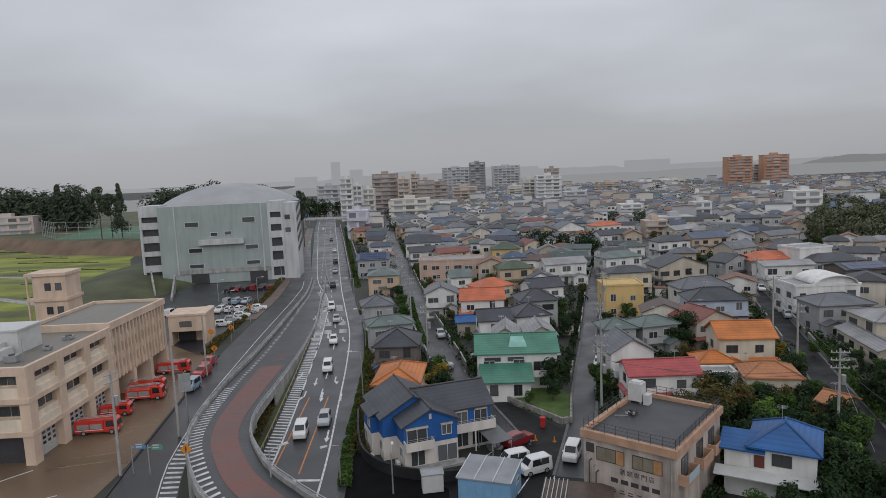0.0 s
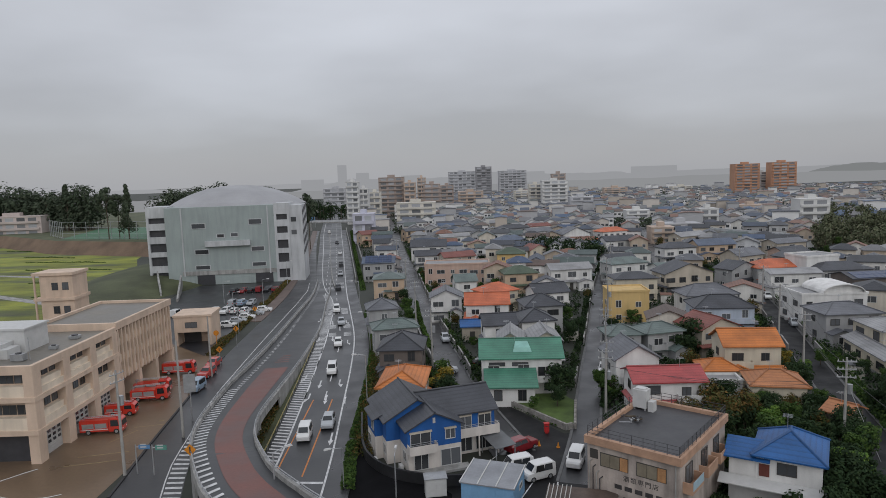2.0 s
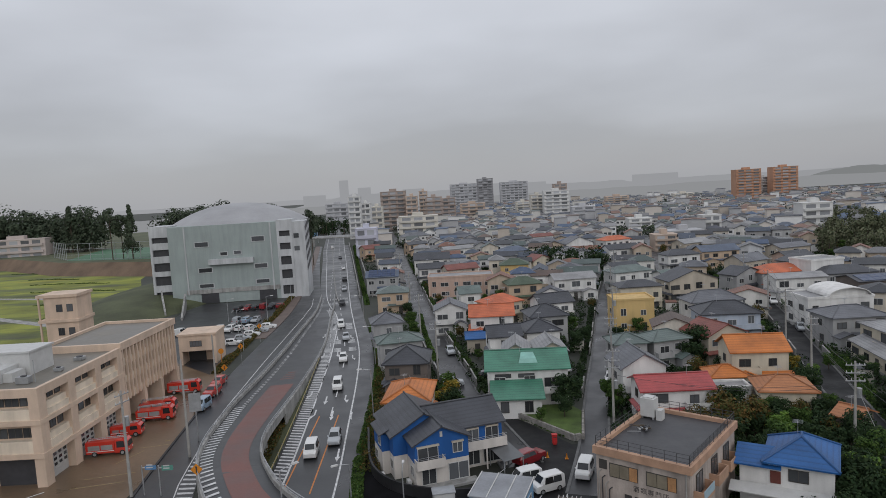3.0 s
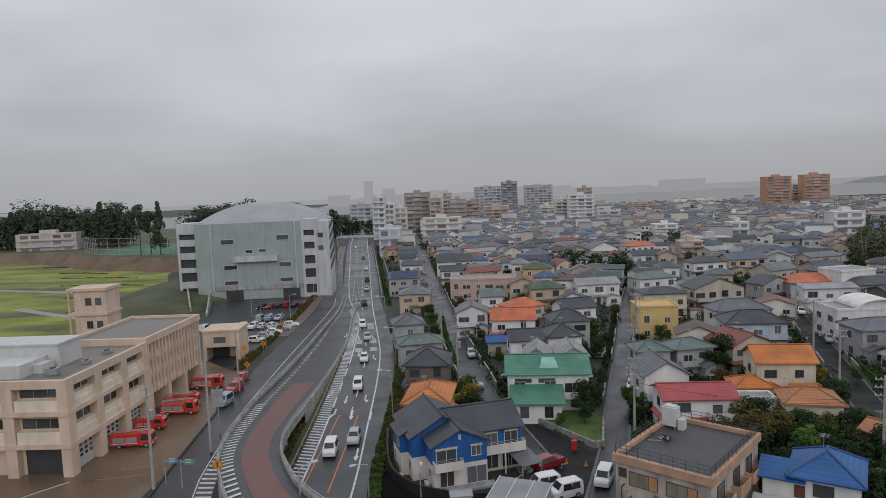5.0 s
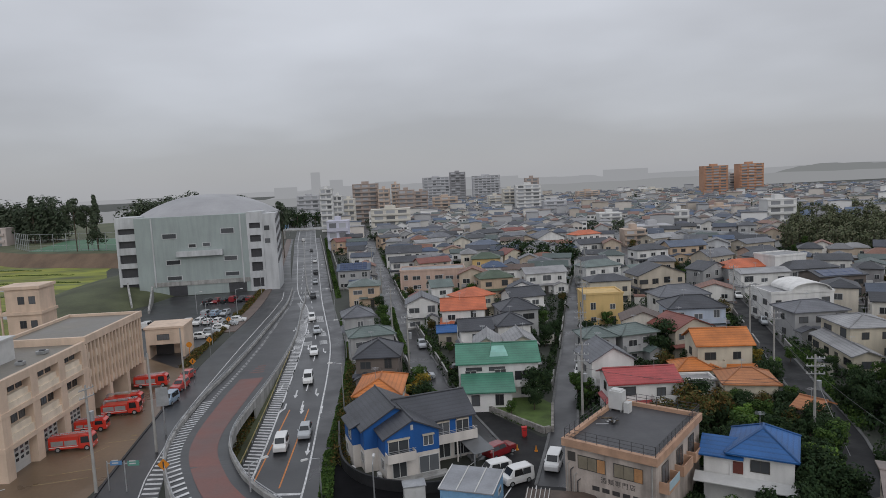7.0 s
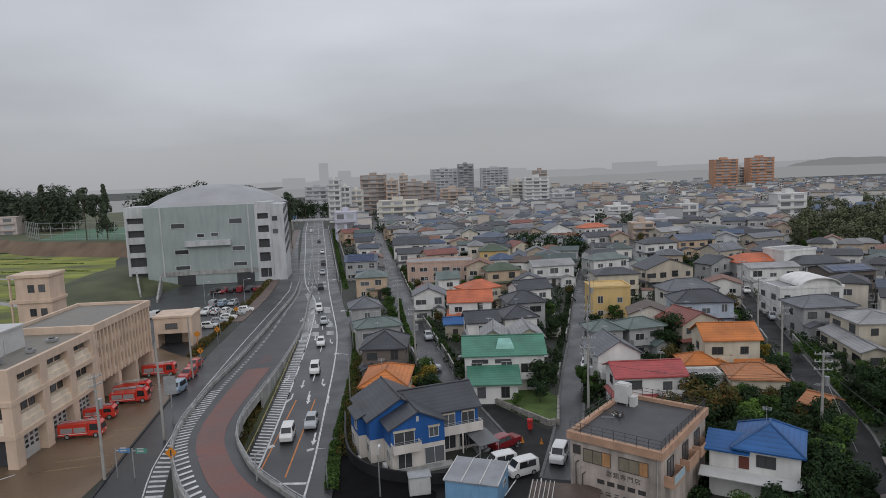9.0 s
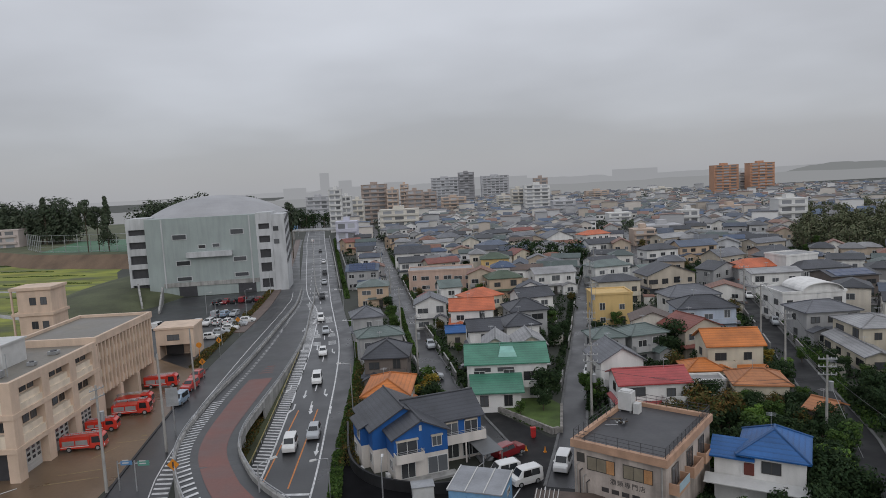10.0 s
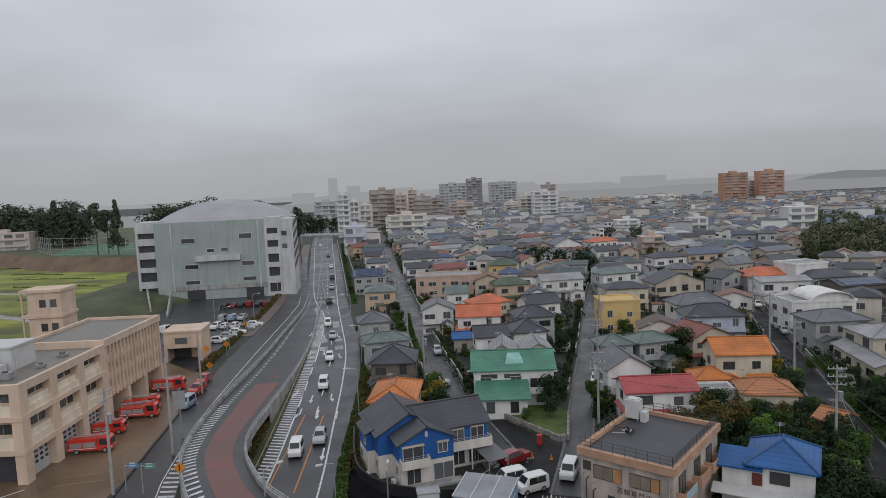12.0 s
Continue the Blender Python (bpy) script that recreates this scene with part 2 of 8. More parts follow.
# these two leaf palettes are greyed and lightened to carry the distance haze
leaves_olive = leaf_mat("hazed_olive_leaves", ((0.10, 0.115, 0.065), (0.115, 0.125, 0.07), (0.09, 0.105, 0.06), (0.12, 0.12, 0.075)))
leaves_wood = leaf_mat("hazed_wood_leaves", ((0.055, 0.075, 0.047), (0.066, 0.086, 0.053), (0.05, 0.068, 0.043), (0.075, 0.09, 0.06)))
leaves_gold = leaf_mat("yellow_leaves", ((0.25, 0.18, 0.03), (0.18, 0.15, 0.03), (0.22, 0.14, 0.02), (0.10, 0.11, 0.02)))

town_walls = surface("town_walls", (0.5, 0.5, 0.5), 0.8, 0.12, 0.2, 5, 0.1, streak=0.2, palette=(
    (0.76, 0.75, 0.74), (0.62, 0.57, 0.50), (0.46, 0.46, 0.46), (0.78, 0.77, 0.75), (0.50, 0.41, 0.32), (0.62, 0.59, 0.53), (0.34, 0.33, 0.33), (0.66, 0.60, 0.51), (0.55, 0.56, 0.58), (0.70, 0.68, 0.64)))
town_roofs = surface("town_roofs", (0.2, 0.2, 0.2), 0.55, 0.25, 0.3, 4, 0.5, rows=0.55, palette=(
    (0.045, 0.048, 0.056), (0.10, 0.105, 0.118), (0.06, 0.075, 0.105), (0.04, 0.042, 0.048), (0.15, 0.15, 0.155), (0.10, 0.068, 0.055), (0.075, 0.10, 0.095), (0.22, 0.22, 0.225), (0.05, 0.055, 0.07), (0.19, 0.085, 0.055), (0.06, 0.064, 0.072), (0.055, 0.085, 0.15)))
# paler than the town palettes: distance haze mixed into wall and roof colours
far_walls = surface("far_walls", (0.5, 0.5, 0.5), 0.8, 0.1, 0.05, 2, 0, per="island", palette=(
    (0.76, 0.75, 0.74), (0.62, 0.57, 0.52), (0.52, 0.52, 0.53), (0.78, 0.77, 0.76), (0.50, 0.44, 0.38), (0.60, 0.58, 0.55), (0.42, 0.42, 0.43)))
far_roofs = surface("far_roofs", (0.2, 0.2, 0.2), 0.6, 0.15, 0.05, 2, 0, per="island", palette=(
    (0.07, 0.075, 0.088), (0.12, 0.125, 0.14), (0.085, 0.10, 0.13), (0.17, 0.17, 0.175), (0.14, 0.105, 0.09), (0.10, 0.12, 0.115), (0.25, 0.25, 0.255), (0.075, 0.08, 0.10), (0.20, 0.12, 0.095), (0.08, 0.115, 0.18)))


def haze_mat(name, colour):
    """Distance lost in the rain: a plain glowing backdrop tone, the haze painted into its emission."""
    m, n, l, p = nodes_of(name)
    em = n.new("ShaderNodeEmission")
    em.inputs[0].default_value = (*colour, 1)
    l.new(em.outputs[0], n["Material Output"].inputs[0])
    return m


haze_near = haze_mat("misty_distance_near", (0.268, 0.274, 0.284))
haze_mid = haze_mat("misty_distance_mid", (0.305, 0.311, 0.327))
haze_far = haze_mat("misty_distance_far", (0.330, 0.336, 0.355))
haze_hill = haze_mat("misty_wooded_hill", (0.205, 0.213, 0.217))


# ---- mesh helpers ----
class Geo:
    """Collects faces of one mesh."""

    def __init__(self):
        self.v, self.f, self.m = [], [], []

    def poly(self, pts, mi=0):
        b = len(self.v)
        self.v += [tuple(p) for p in pts]
        self.f.append(tuple(range(b, b + len(pts))))
        self.m.append(mi)

    def hexa(self, low, high, mi=0):
        """Eight corners: four below, four above, both anticlockwise from above."""
        b = len(self.v)
        self.v += [tuple(p) for p in low] + [tuple(p) for p in high]
        for q in ((3, 2, 1, 0), (4, 5, 6, 7), (0, 1, 5, 4), (1, 2, 6, 5), (2, 3, 7, 6), (3, 0, 4, 7)):
            self.f.append(tuple(b + i for i in q))
            self.m.append(mi)

    def box(self, x0, x1, y0, y1, z0, z1, mi=0):
        self.hexa(((x0, y0, z0), (x1, y0, z0), (x1, y1, z0), (x0, y1, z0)), ((x0, y0, z1), (x1, y0, z1), (x1, y1, z1), (x0, y1, z1)), mi)

    def tube(self, a, b, r0, r1=None, n=8, mi=0):
        """A closed tapered round bar from a to b."""
        a, b = Vector(a), Vector(b)
        r1 = r0 if r1 is None else r1
        q = (b - a).to_track_quat("Z", "Y")
        s = len(self.v)
        for c, r in ((a, r0), (b, r1)):
            for i in range(n):
                w = 2 * math.pi * i / n
                self.v.append(tuple(c + q @ Vector((r * math.cos(w), r * math.sin(w), 0))))
        for i in range(n):
            j = (i + 1) % n
            self.f.append((s + i, s + j, s + n + j, s + n + i))
            self.m.append(mi)
        self.f += [tuple(range(s + n - 1, s - 1, -1)), tuple(range(s + n, s + 2 * n))]
        self.m += [mi, mi]

    def weld(self):
        """Joins corners that lie on one another."""
        seen, keep, back = {}, [], []
        for p in self.v:
            k = tuple(round(c, 4) for c in p)
            if k not in seen:
                seen[k] = len(keep)
                keep.append(p)
            back.append(seen[k])
        self.v, self.f = keep, [tuple(back[i] for i in f) for f in self.f]
        return self

    def mesh(self, name, mats, smooth=False):
        me = bpy.data.meshes.new(name)
        me.from_pydata(self.v, [], self.f)
        for m in mats if isinstance(mats, (list, tuple)) else [mats]:
            me.materials.append(m)
        me.polygons.foreach_set("material_index", self.m)
        if smooth:
            me.polygons.foreach_set("use_smooth", [True] * len(self.f))
        me.update()
        return me


def part(name, geo, mats, parent=None, label="", smooth=False, uv=False):
    """One mesh object, from a Geo or ready mesh data, under its thing."""
    me = geo if isinstance(geo, bpy.types.Mesh) else geo.mesh(name, mats, smooth)
    if uv and not me.uv_layers:
        slope_uv(me)
    ob = new(name, me)
    if parent:
        ob.parent = parent
    if label:
        ob["label"] = label
    return ob


def slope_uv(me):
    """Lays v up the slope and u along it, in metres, so that tile courses run level."""
    lay = me.uv_layers.new(name="slope")
    for p in me.polygons:
        nrm = p.normal
        along = Vector((-nrm.y, nrm.x, 0))
        along = along.normalized() if along.length > 1e-4 else Vector((1, 0, 0))
        up = nrm.cross(along)
        for li in p.loop_indices:
            c = me.vertices[me.loops[li].vertex_index].co
            lay.data[li].uv = (c.dot(along), c.dot(up))


def thing(name, m, label, category, group="", kind=""):
    """An Empty at a thing's base, which carries its parts."""
    ob = new(name)
    ob.empty_display_size = 0.3
    ob.matrix_basis = m
    return tagged(ob, label, category, group, kind)


def curve_pts(pts, step=4.0):
    """A smooth line through a few points (Catmull-Rom)."""
    p = [Vector(q) for q in pts]
    p = [2 * p[0] - p[1]] + p + [2 * p[-1] - p[-2]]
    out = []
    for i in range(1, len(p) - 2):
        n = max(2, int((p[i + 1] - p[i]).length / step))
        for k in range(n):
            t = k / n
            a, b, c, d = p[i - 1:i + 3]
            out.append(0.5 * (2 * b + (c - a) * t + (2 * a - 5 * b + 4 * c - d) * t * t + (3 * b - a - 3 * c + d) * t ** 3))
    return out + [p[-2]]


def offset(line, d):
    """The line shifted sideways by d (to its right), level."""
    out = []
    for i, p in enumerate(line):
        t = line[min(i + 1, len(line) - 1)] - line[max(i - 1, 0)]
        out.append(p + Vector((t.y, -t.x, 0)).normalized() * d)
    return out


def ribbon(geo, left, right, z=0.0, mi=0, thick=0.0):
    """A strip between two lines of as many points, with thickness below if given."""
    up = Vector((0, 0, z))
    for i in range(len(left) - 1):
        a, b, c, d = right[i] + up, right[i + 1] + up, left[i + 1] + up, left[i] + up
        if thick:
            dn = Vector((0, 0, thick))
            geo.hexa((a - dn, b - dn, c - dn, d - dn), (a, b, c, d), mi)
        else:
            geo.poly((a, b, c, d), mi)


def wall_along(geo, line, width, z0, z1, mi=0):
    """An upright wall that follows a line."""
    l, r = offset(line, -width / 2), offset(line, width / 2)
    for i in range(len(line) - 1):
        q = (r[i], r[i + 1], l[i + 1], l[i])
        geo.hexa([p + Vector((0, 0, z0)) for p in q], [p + Vector((0, 0, z1)) for p in q], mi)


def at_dist(line, start, step):
    """Points and headings at even steps along a line."""
    out, need = [], start
    for a, b in zip(line, line[1:]):
        ln = (b - a).length
        while need <= ln:
            out.append((a.lerp(b, need / ln), (b - a).normalized()))
            need += step
        need -= ln
    return out


# ---- ground, roads, ramp ----
def V(x, y, z=0.0):
    return Vector((x, y, z))


def resample(line, n):
    d = [0.0]
    for a, b in zip(line, line[1:]):
        d.append(d[-1] + (b - a).length)
    out, k = [], 0
    for i in range(n):
        s = d[-1] * i / (n - 1)
        while k < len(d) - 2 and d[k + 1] < s:
            k += 1
        out.append(line[k].lerp(line[k + 1], (s - d[k]) / max(1e-6, d[k + 1] - d[k])))
    return out


g = Geo()
for i in range(-12, 12):
    for j in range(-4, 16):
        x, y = i * 300, j * 300
        g.poly(((x, y, -0.03), (x + 300, y, -0.03), (x + 300, y + 300, -0.03), (x, y + 300, -0.03)))
tagged(part("ground", g, ground_mat), "wet town ground of soil, grass and gravel", "ground", kind="structure")

main_r = resample(curve_pts([V(-13, 40), V(-14.2, 70), V(-15.8, 90.7), V(-17.7, 113.5), V(-20.2, 135), V(-25.6, 165), V(-32, 201), V(-52.1, 323), V(-66.9, 411), V(-104, 640)]), 160)
main_l = resample(curve_pts([V(-22, 40), V(-22.9, 70), V(-24.4, 91.8), V(-26.4, 114.8), V(-28.6, 137), V(-33.5, 172), V(-43.5, 211), V(-65, 328), V(-81.5, 419), V(-118, 640)]), 160)
g = Geo()
ribbon(g, main_l, main_r, 0.02)
tagged(part("road_main", g, asphalt), "wet dark asphalt main road with lane markings", "road", kind="structure")

# edge lines, lane dashes, turn-lane lines
g = Geo()
ribbon(g, offset(main_r, -0.45), offset(main_r, -0.22), 0.032)
ribbon(g, [p for p in offset(main_l, 1.95) if p.y > 50], [p for p in offset(main_l, 2.2) if p.y > 50], 0.032)
for off in (-3.3, -6.4):
    for p, h in at_dist(offset(main_r, off), 55, 9.0):
        s = Vector((h.y, -h.x, 0)) * 0.09
        g.poly([q + V(0, 0, 0.032) for q in (p + s, p + s + h * 4.0, p - s + h * 4.0, p - s)])
for p, h in at_dist(offset(main_l, 0.25), 34, 1.02):
    if p.y < 185:
        s = Vector((h.y, -h.x, 0)) * 1.65
        g.poly([q + V(0, 0, 0.032) for q in (p + s - h * 0.45, p + s - h * 0.05, p + h * 0.5, p + h * 0.1)])
# stop line
g.poly([V(-20.6, 68.0, 0.032), V(-14.6, 67.6, 0.032), V(-14.6, 68.1, 0.032), V(-20.6, 68.5, 0.032)])


def arrow(geo, p, h, bend):
    s = Vector((h.y, -h.x, 0))
    up = V(0, 0, 0.033)
    tip = p - h * 4.2
    geo.poly([q + up for q in (p - s * 0.12, p + s * 0.12, tip + h * 1.6 + s * 0.12, tip + h * 1.6 - s * 0.12)])
    c = tip + h * 1.6 + s * bend
    geo.poly([q + up for q in (c - s * 0.36, c + s * 0.36, c - h * 1.5 + s * bend * 0.6)])


for yy in (104, 132, 150):
    for off, bend in ((-1.7, 0.25), (-4.8, 0.0), (-7.6, -0.3)):
        i = min(range(len(main_r)), key=lambda k: abs(main_r[k].y - (yy - off * 0.4)))
        h = (main_r[i + 1] - main_r[i]).normalized()
        arrow(g, offset(main_r, off)[i], h, bend)
for x, y, bend in ((-16.0, 82, 0.0), (-16.4, 96, 0.25), (-19.4, 97, 0.0), (-22.2, 98, -0.3)):
    arrow(g, V(x, y), V(-0.08, 1, 0).normalized(), bend)
# blocks of road lettering
for yy in (136, 141, 158, 163, 196, 202):
    for off in (-1.7, -4.9):
        i = min(range(len(main_r)), key=lambda k: abs(main_r[k].y - yy))
        h = (main_r[i + 1] - main_r[i]).normalized()
        s = Vector((h.y, -h.x, 0))
        c = offset(main_r, off)[i]
        for k in range(4):
            q = c + h * k * 0.9
            g.poly([w + V(0, 0, 0.032) for w in (q - s * 0.8, q + s * 0.8, q + s * 0.8 + h * 0.45, q - s * 0.8 + h * 0.45)])
tagged(part("road_marking", g, paint_white), "worn white lane lines, arrows and hatching", "road marking", kind="structure")
g = Geo()
for x0, y0, x1, y1 in ((-20.55, 70, -21.2, 95), (-17.35, 69.5, -18.35, 95)):
    g.poly([V(x0, y0, 0.033), V(x0 + 0.18, y0, 0.033), V(x1 + 0.18, y1, 0.033), V(x1, y1, 0.033)])
tagged(part("road_marking_orange", g, paint_orange), "orange no-crossing lines between queue lanes", "road marking", kind="structure")


# the ramp: climbs towards the camera and swings over the main road
def ramp_z(y):
    return 5 * min(1, max(0, (140 - y) / 75)) ** 1.8 + 0.03


def lift(line):
    return [V(p.x, p.y, ramp_z(p.y)) for p in line]


ramp_r = lift(resample(curve_pts([V(-38.3, 208.3), V(-34.9, 186.9), V(-32.8, 169.5), V(-30.3, 151.7), V(-28.6, 137.3), V(-26.6, 110), V(-25.3, 89.6), V(-24.2, 77.8), V(-22.1, 69.1), V(-18.3, 61), V(-14.4, 56.1), V(-11.2, 52.6), V(-2, 44), V(12, 33)], 2.5), 120))
ramp_l = lift(resample(curve_pts([V(-42.8, 209.5), V(-39.2, 183.2), V(-37.8, 156.5), V(-36.7, 133.7), V(-35.5, 113.5), V(-34.5, 98.2), V(-32.9, 86.3), V(-31.7, 79.1), V(-29.9, 71.4), V(-27.6, 64.9), V(-23.7, 57), V(-20.8, 52.9), V(-12, 42), V(3, 26)], 2.5), 120))
g = Geo()
ribbon(g, ramp_r, ramp_l, 0.0, 0, 0.0)
tagged(part("road_ramp", g, asphalt), "wet asphalt flyover ramp curving over the main road", "road", kind="structure")


def across(t, u):
    """Point of the ramp's deck: t along its samples, u from its left to its right rail."""
    i = int(min(max(t, 0), len(ramp_r) - 2))
    f = t - i
    return ramp_l[i].lerp(ramp_l[i + 1], f).lerp(ramp_r[i].lerp(ramp_r[i + 1], f), u)


g = Geo()
red_from, red_to = 62, 119
ribbon(g, [across(i, 0.80) for i in range(red_from, red_to)], [across(i, 0.36) for i in range(red_from, red_to)], 0.03)
for i in range(4):
    a, b = red_from - 6 + i, red_from - 5 + i
    g.poly([p + V(0, 0, 0.012) for p in (across(a * 1.0, 0.5 - i * 0.02), across(a + 0.4, 0.5 - i * 0.02), across(a + 0.4, 0.66 + i * 0.02), across(a * 1.0, 0.66 + i * 0.02))])
tagged(part("road_red_paving", g, asphalt_red), "worn red anti-skid paving on the ramp", "road", kind="structure")
g = Geo()
lane = [across(i, 0.22) for i in range(0, 120)]
for p, h in at_dist(lane, 2, 1.25):
    s = Vector((h.y, -h.x, 0))
    if p.y < 96:
        g.poly([q + V(0, 0, 0.045) for q in (p + s * 1.45 + h * 0.5, p + s * 1.45 + h * 0.95, p - s * 0.1 + h * 0.45, p - s * 0.1)])
    else:
        g.poly([q + V(0, 0, 0.045) for q in (p + s * 0.5 + h * 0.4, p + s * 0.5 + h * 0.7, p - s * 0.1 + h * 0.35, p - s * 0.1)])
tagged(part("ramp_marking", g, paint_white), "white hatched edge marking on the ramp", "road marking", kind="structure")
# deck edge beams with parapets and rails
flyover = thing("flyover", pose(0, 0, 0), "pale concrete flyover with parapets and steel rails", "bridge", kind="structure")
for side, line in (("left", ramp_l), ("right", ramp_r)):
    g = Geo()
    for i in range(len(line) - 1):
        a, b = line[i], line[i + 1]
        t = (b - a).normalized()
        s = Vector((t.y, -t.x, 0)).normalized() * 0.16
        lo = 0.55 if a.z > 0.8 else 0.1
        q = (a - s, a + s, b + s, b - s)
        g.hexa([p - V(0, 0, min(lo, p.z)) for p in q], [p + V(0, 0, 0.5) for p in q])
    part("parapet", g, concrete, flyover)
    g = Geo()
    for i in range(0, len(line) - 1):
        g.tube(line[i] + V(0, 0, 0.95), line[i + 1] + V(0, 0, 0.95), 0.05, n=6)
        g.tube(line[i] + V(0, 0, 0.72), line[i + 1] + V(0, 0, 0.72), 0.035, n=6)
    for p, h in at_dist(line, 0.5, 2.0):
        g.tube(p + V(0, 0, 0.45), p + V(0, 0, 0.95), 0.04, n=6)
    part("handrail", g, metal_grey, flyover, "galvanised steel rail")
g = Geo()
k0 = next(i for i in range(120) if ramp_r[i].y < 104)
ribbon(g, ramp_r[k0:], ramp_l[k0:], -0.03, 0, 0.7)
part("deck", g, concrete, flyover)
for i in range(70, 118, 9):
    m = across(i, 0.5)
    for u in (0.25, 0.85):
        p = across(i, u)
        g = Geo()
        g.tube(V(p.x, p.y, -0.03), V(p.x, p.y, p.z - 0.7), 0.45, n=12)
        part("pier", g, concrete, flyover, smooth=False)
# retaining walls under the ramp's edges
for line, y_min in ((ramp_l, 60), (ramp_r, 91)):
    g = Geo()
    for a, b in zip(line, line[1:]):
        if y_min < b.y < 134:
            t = (b - a).normalized()
            s_ = Vector((t.y, -t.x, 0)).normalized() * 0.14
            za, zb = max(0.02, a.z - 0.05), max(0.02, b.z - 0.05)
            g.hexa([V(p.x, p.y, -0.03) for p in (a - s_, a + s_, b + s_, b - s_)], [V(a.x - s_.x, a.y - s_.y, za), V(a.x + s_.x, a.y + s_.y, za), V(b.x + s_.x, b.y + s_.y, zb), V(b.x - s_.x, b.y - s_.y, zb)])
    part("retaining_wall", g, concrete, flyover)
# planted strip and yellow rail below the ramp
g = Geo()
ribbon(g, [p + V(-4.2, 0) for p in main_l if 60 < p.y < 120], [p for p in main_l if 60 < p.y < 120], 0.03)
tagged(part("verge", g, grass_dark), "weedy strip under the ramp", "verge", kind="structure")
guard = thing("guard_rail", pose(0, 0, 0), "yellow painted guard rail along the weedy strip", "rail")
line = [p for p in offset(main_l, 0.05) if 70 < p.y < 130]
g = Geo()
wall_along(g, line, 0.08, 0.5, 0.66)
part("rail", g, paint_yellow, guard)
for p, h in at_dist(line, 0.5, 3.0):
    g = Geo()
    g.tube(V(p.x, p.y, 0), V(p.x, p.y, 0.72), 0.06, n=6)
    part("post", g, metal_grey, guard)
# white wall between the ramp's foot and the main road
g = Geo()
wall_along(g, [p for p in offset(main_l, 5.2) if 196 < p.y < 420], 0.35, 0.0, 0.5)
tagged(part("median", g, concrete), "low pale concrete median in the road", "median", kind="structure")

# side street between fire station and ramp
st_l = resample(curve_pts([V(-36, 40), V(-36.6, 62), V(-38.0, 73), V(-38.9, 80), V(-40.5, 93.8), V(-43.1, 117.5), V(-44.6, 144), V(-46.9, 186), V(-54.7, 245), V(-68.4, 330), V(-84, 420)]), 90)
st_r = resample(curve_pts([V(-27, 40), V(-28.4, 62), V(-31.2, 72), V(-33.4, 86.3), V(-35, 98.2), V(-36, 113.5), V(-37.2, 133.7), V(-38.3, 156.5), V(-39.8, 183), V(-43.3, 209.5), V(-66.5, 328), V(-82.5, 419)]), 90)
g = Geo()
ribbon(g, st_l, st_r, 0.015)
tagged(part("road_side_street", g, asphalt), "wet asphalt side street below the ramp", "road", kind="structure")
g = Geo()
ribbon(g, offset(st_r, -2.2)[:40], offset(st_r, -2.05)[:40], 0.028)
for p, h in at_dist(offset(st_r, -1.0)[:30], 20, 1.25):
    s = Vector((h.y, -h.x, 0))
    if p.y < 84:
        g.poly([q + V(0, 0, 0.028) for q in (p + s * 0.9, p + s * 0.9 + h * 0.5, p - s * 0.9 + h * 1.0, p - s * 0.9 + h * 0.5)])
g.poly([V(-39.2, 64, 0.03), V(-33, 62.5, 0.03), V(-33, 63, 0.03), V(-39.2, 64.5, 0.03)])
tagged(part("street_marking", g, paint_white), "white lines on the side street", "road marking", kind="structure")
g = Geo()
line = [p for p in st_l if p.y > 150]
ribbon(g, offset(line, -3.0), line, 0.14, 0, 0.17)
tagged(part("pavement", g, paving_brown), "brown paved footway with a kerb", "pavement", kind="structure")
g = Geo()
line = [p for p in st_l if 62 < p.y < 122]
wall_along(g, offset(line, -0.15), 0.3, 0, 0.15)
tagged(part("kerb", g, concrete_dark), "dark wet kerb along the station yard", "kerb", kind="structure")
# footway on the houses' side of the main road
g = Geo()
line = [p for p in main_r if p.y < 420]
ribbon(g, line, offset(line, 2.6), 0.13, 0, 0.16)
tagged(part("pavement_east", g, asphalt_old), "grey asphalt footway beside the main road", "pavement", kind="structure")
g = Geo()
line = [p for p in main_r if 200 < p.y < 415]
wall_along(g, offset(line, 2.9), 0.3, 0, 2.2)
wall_along(g, offset(line, 6.8), 0.3, 0, 1.6)
tagged(part("trim_noise_wall", g, concrete), "pale concrete wall along the road", "wall", kind="structure")

# town streets
yard_mat = surface("near_black_wet_asphalt", (0.012, 0.012, 0.013), 0.62, 0.35, 0.3, 3, 0.2, wet=0.15)
yard_mat.node_tree.nodes["Principled BSDF"].inputs["Specular IOR Level"].default_value = 0.25
kerb_mat = surface("wet_kerb_concrete", (0.12, 0.12, 0.12), 0.6, 0.35, 0.8, 5, 0.3)
street_a = curve_pts([V(7, 74), V(3.2, 90), V(0.4, 103), V(-0.6, 112), V(-4.2, 136), V(-9, 177), V(-15, 233), V(-21.6, 287), V(-34.6, 415), V(-52, 560)])
street_b = curve_pts([V(12.5, 66), V(16.2, 78), V(18, 85), V(22, 101), V(29.6, 130), V(42.6, 181), V(55.2, 224), V(80, 310), V(110, 415)])
street_c = curve_pts([V(38, 50), V(43.8, 62), V(49.6, 74), V(55, 91), V(62.8, 115), V(72, 143), V(85.4, 189), V(99, 235)])
street_d = curve_pts([V(62, 185), V(69.7, 212), V(89.3, 287), V(102.8, 340), V(125, 430)])
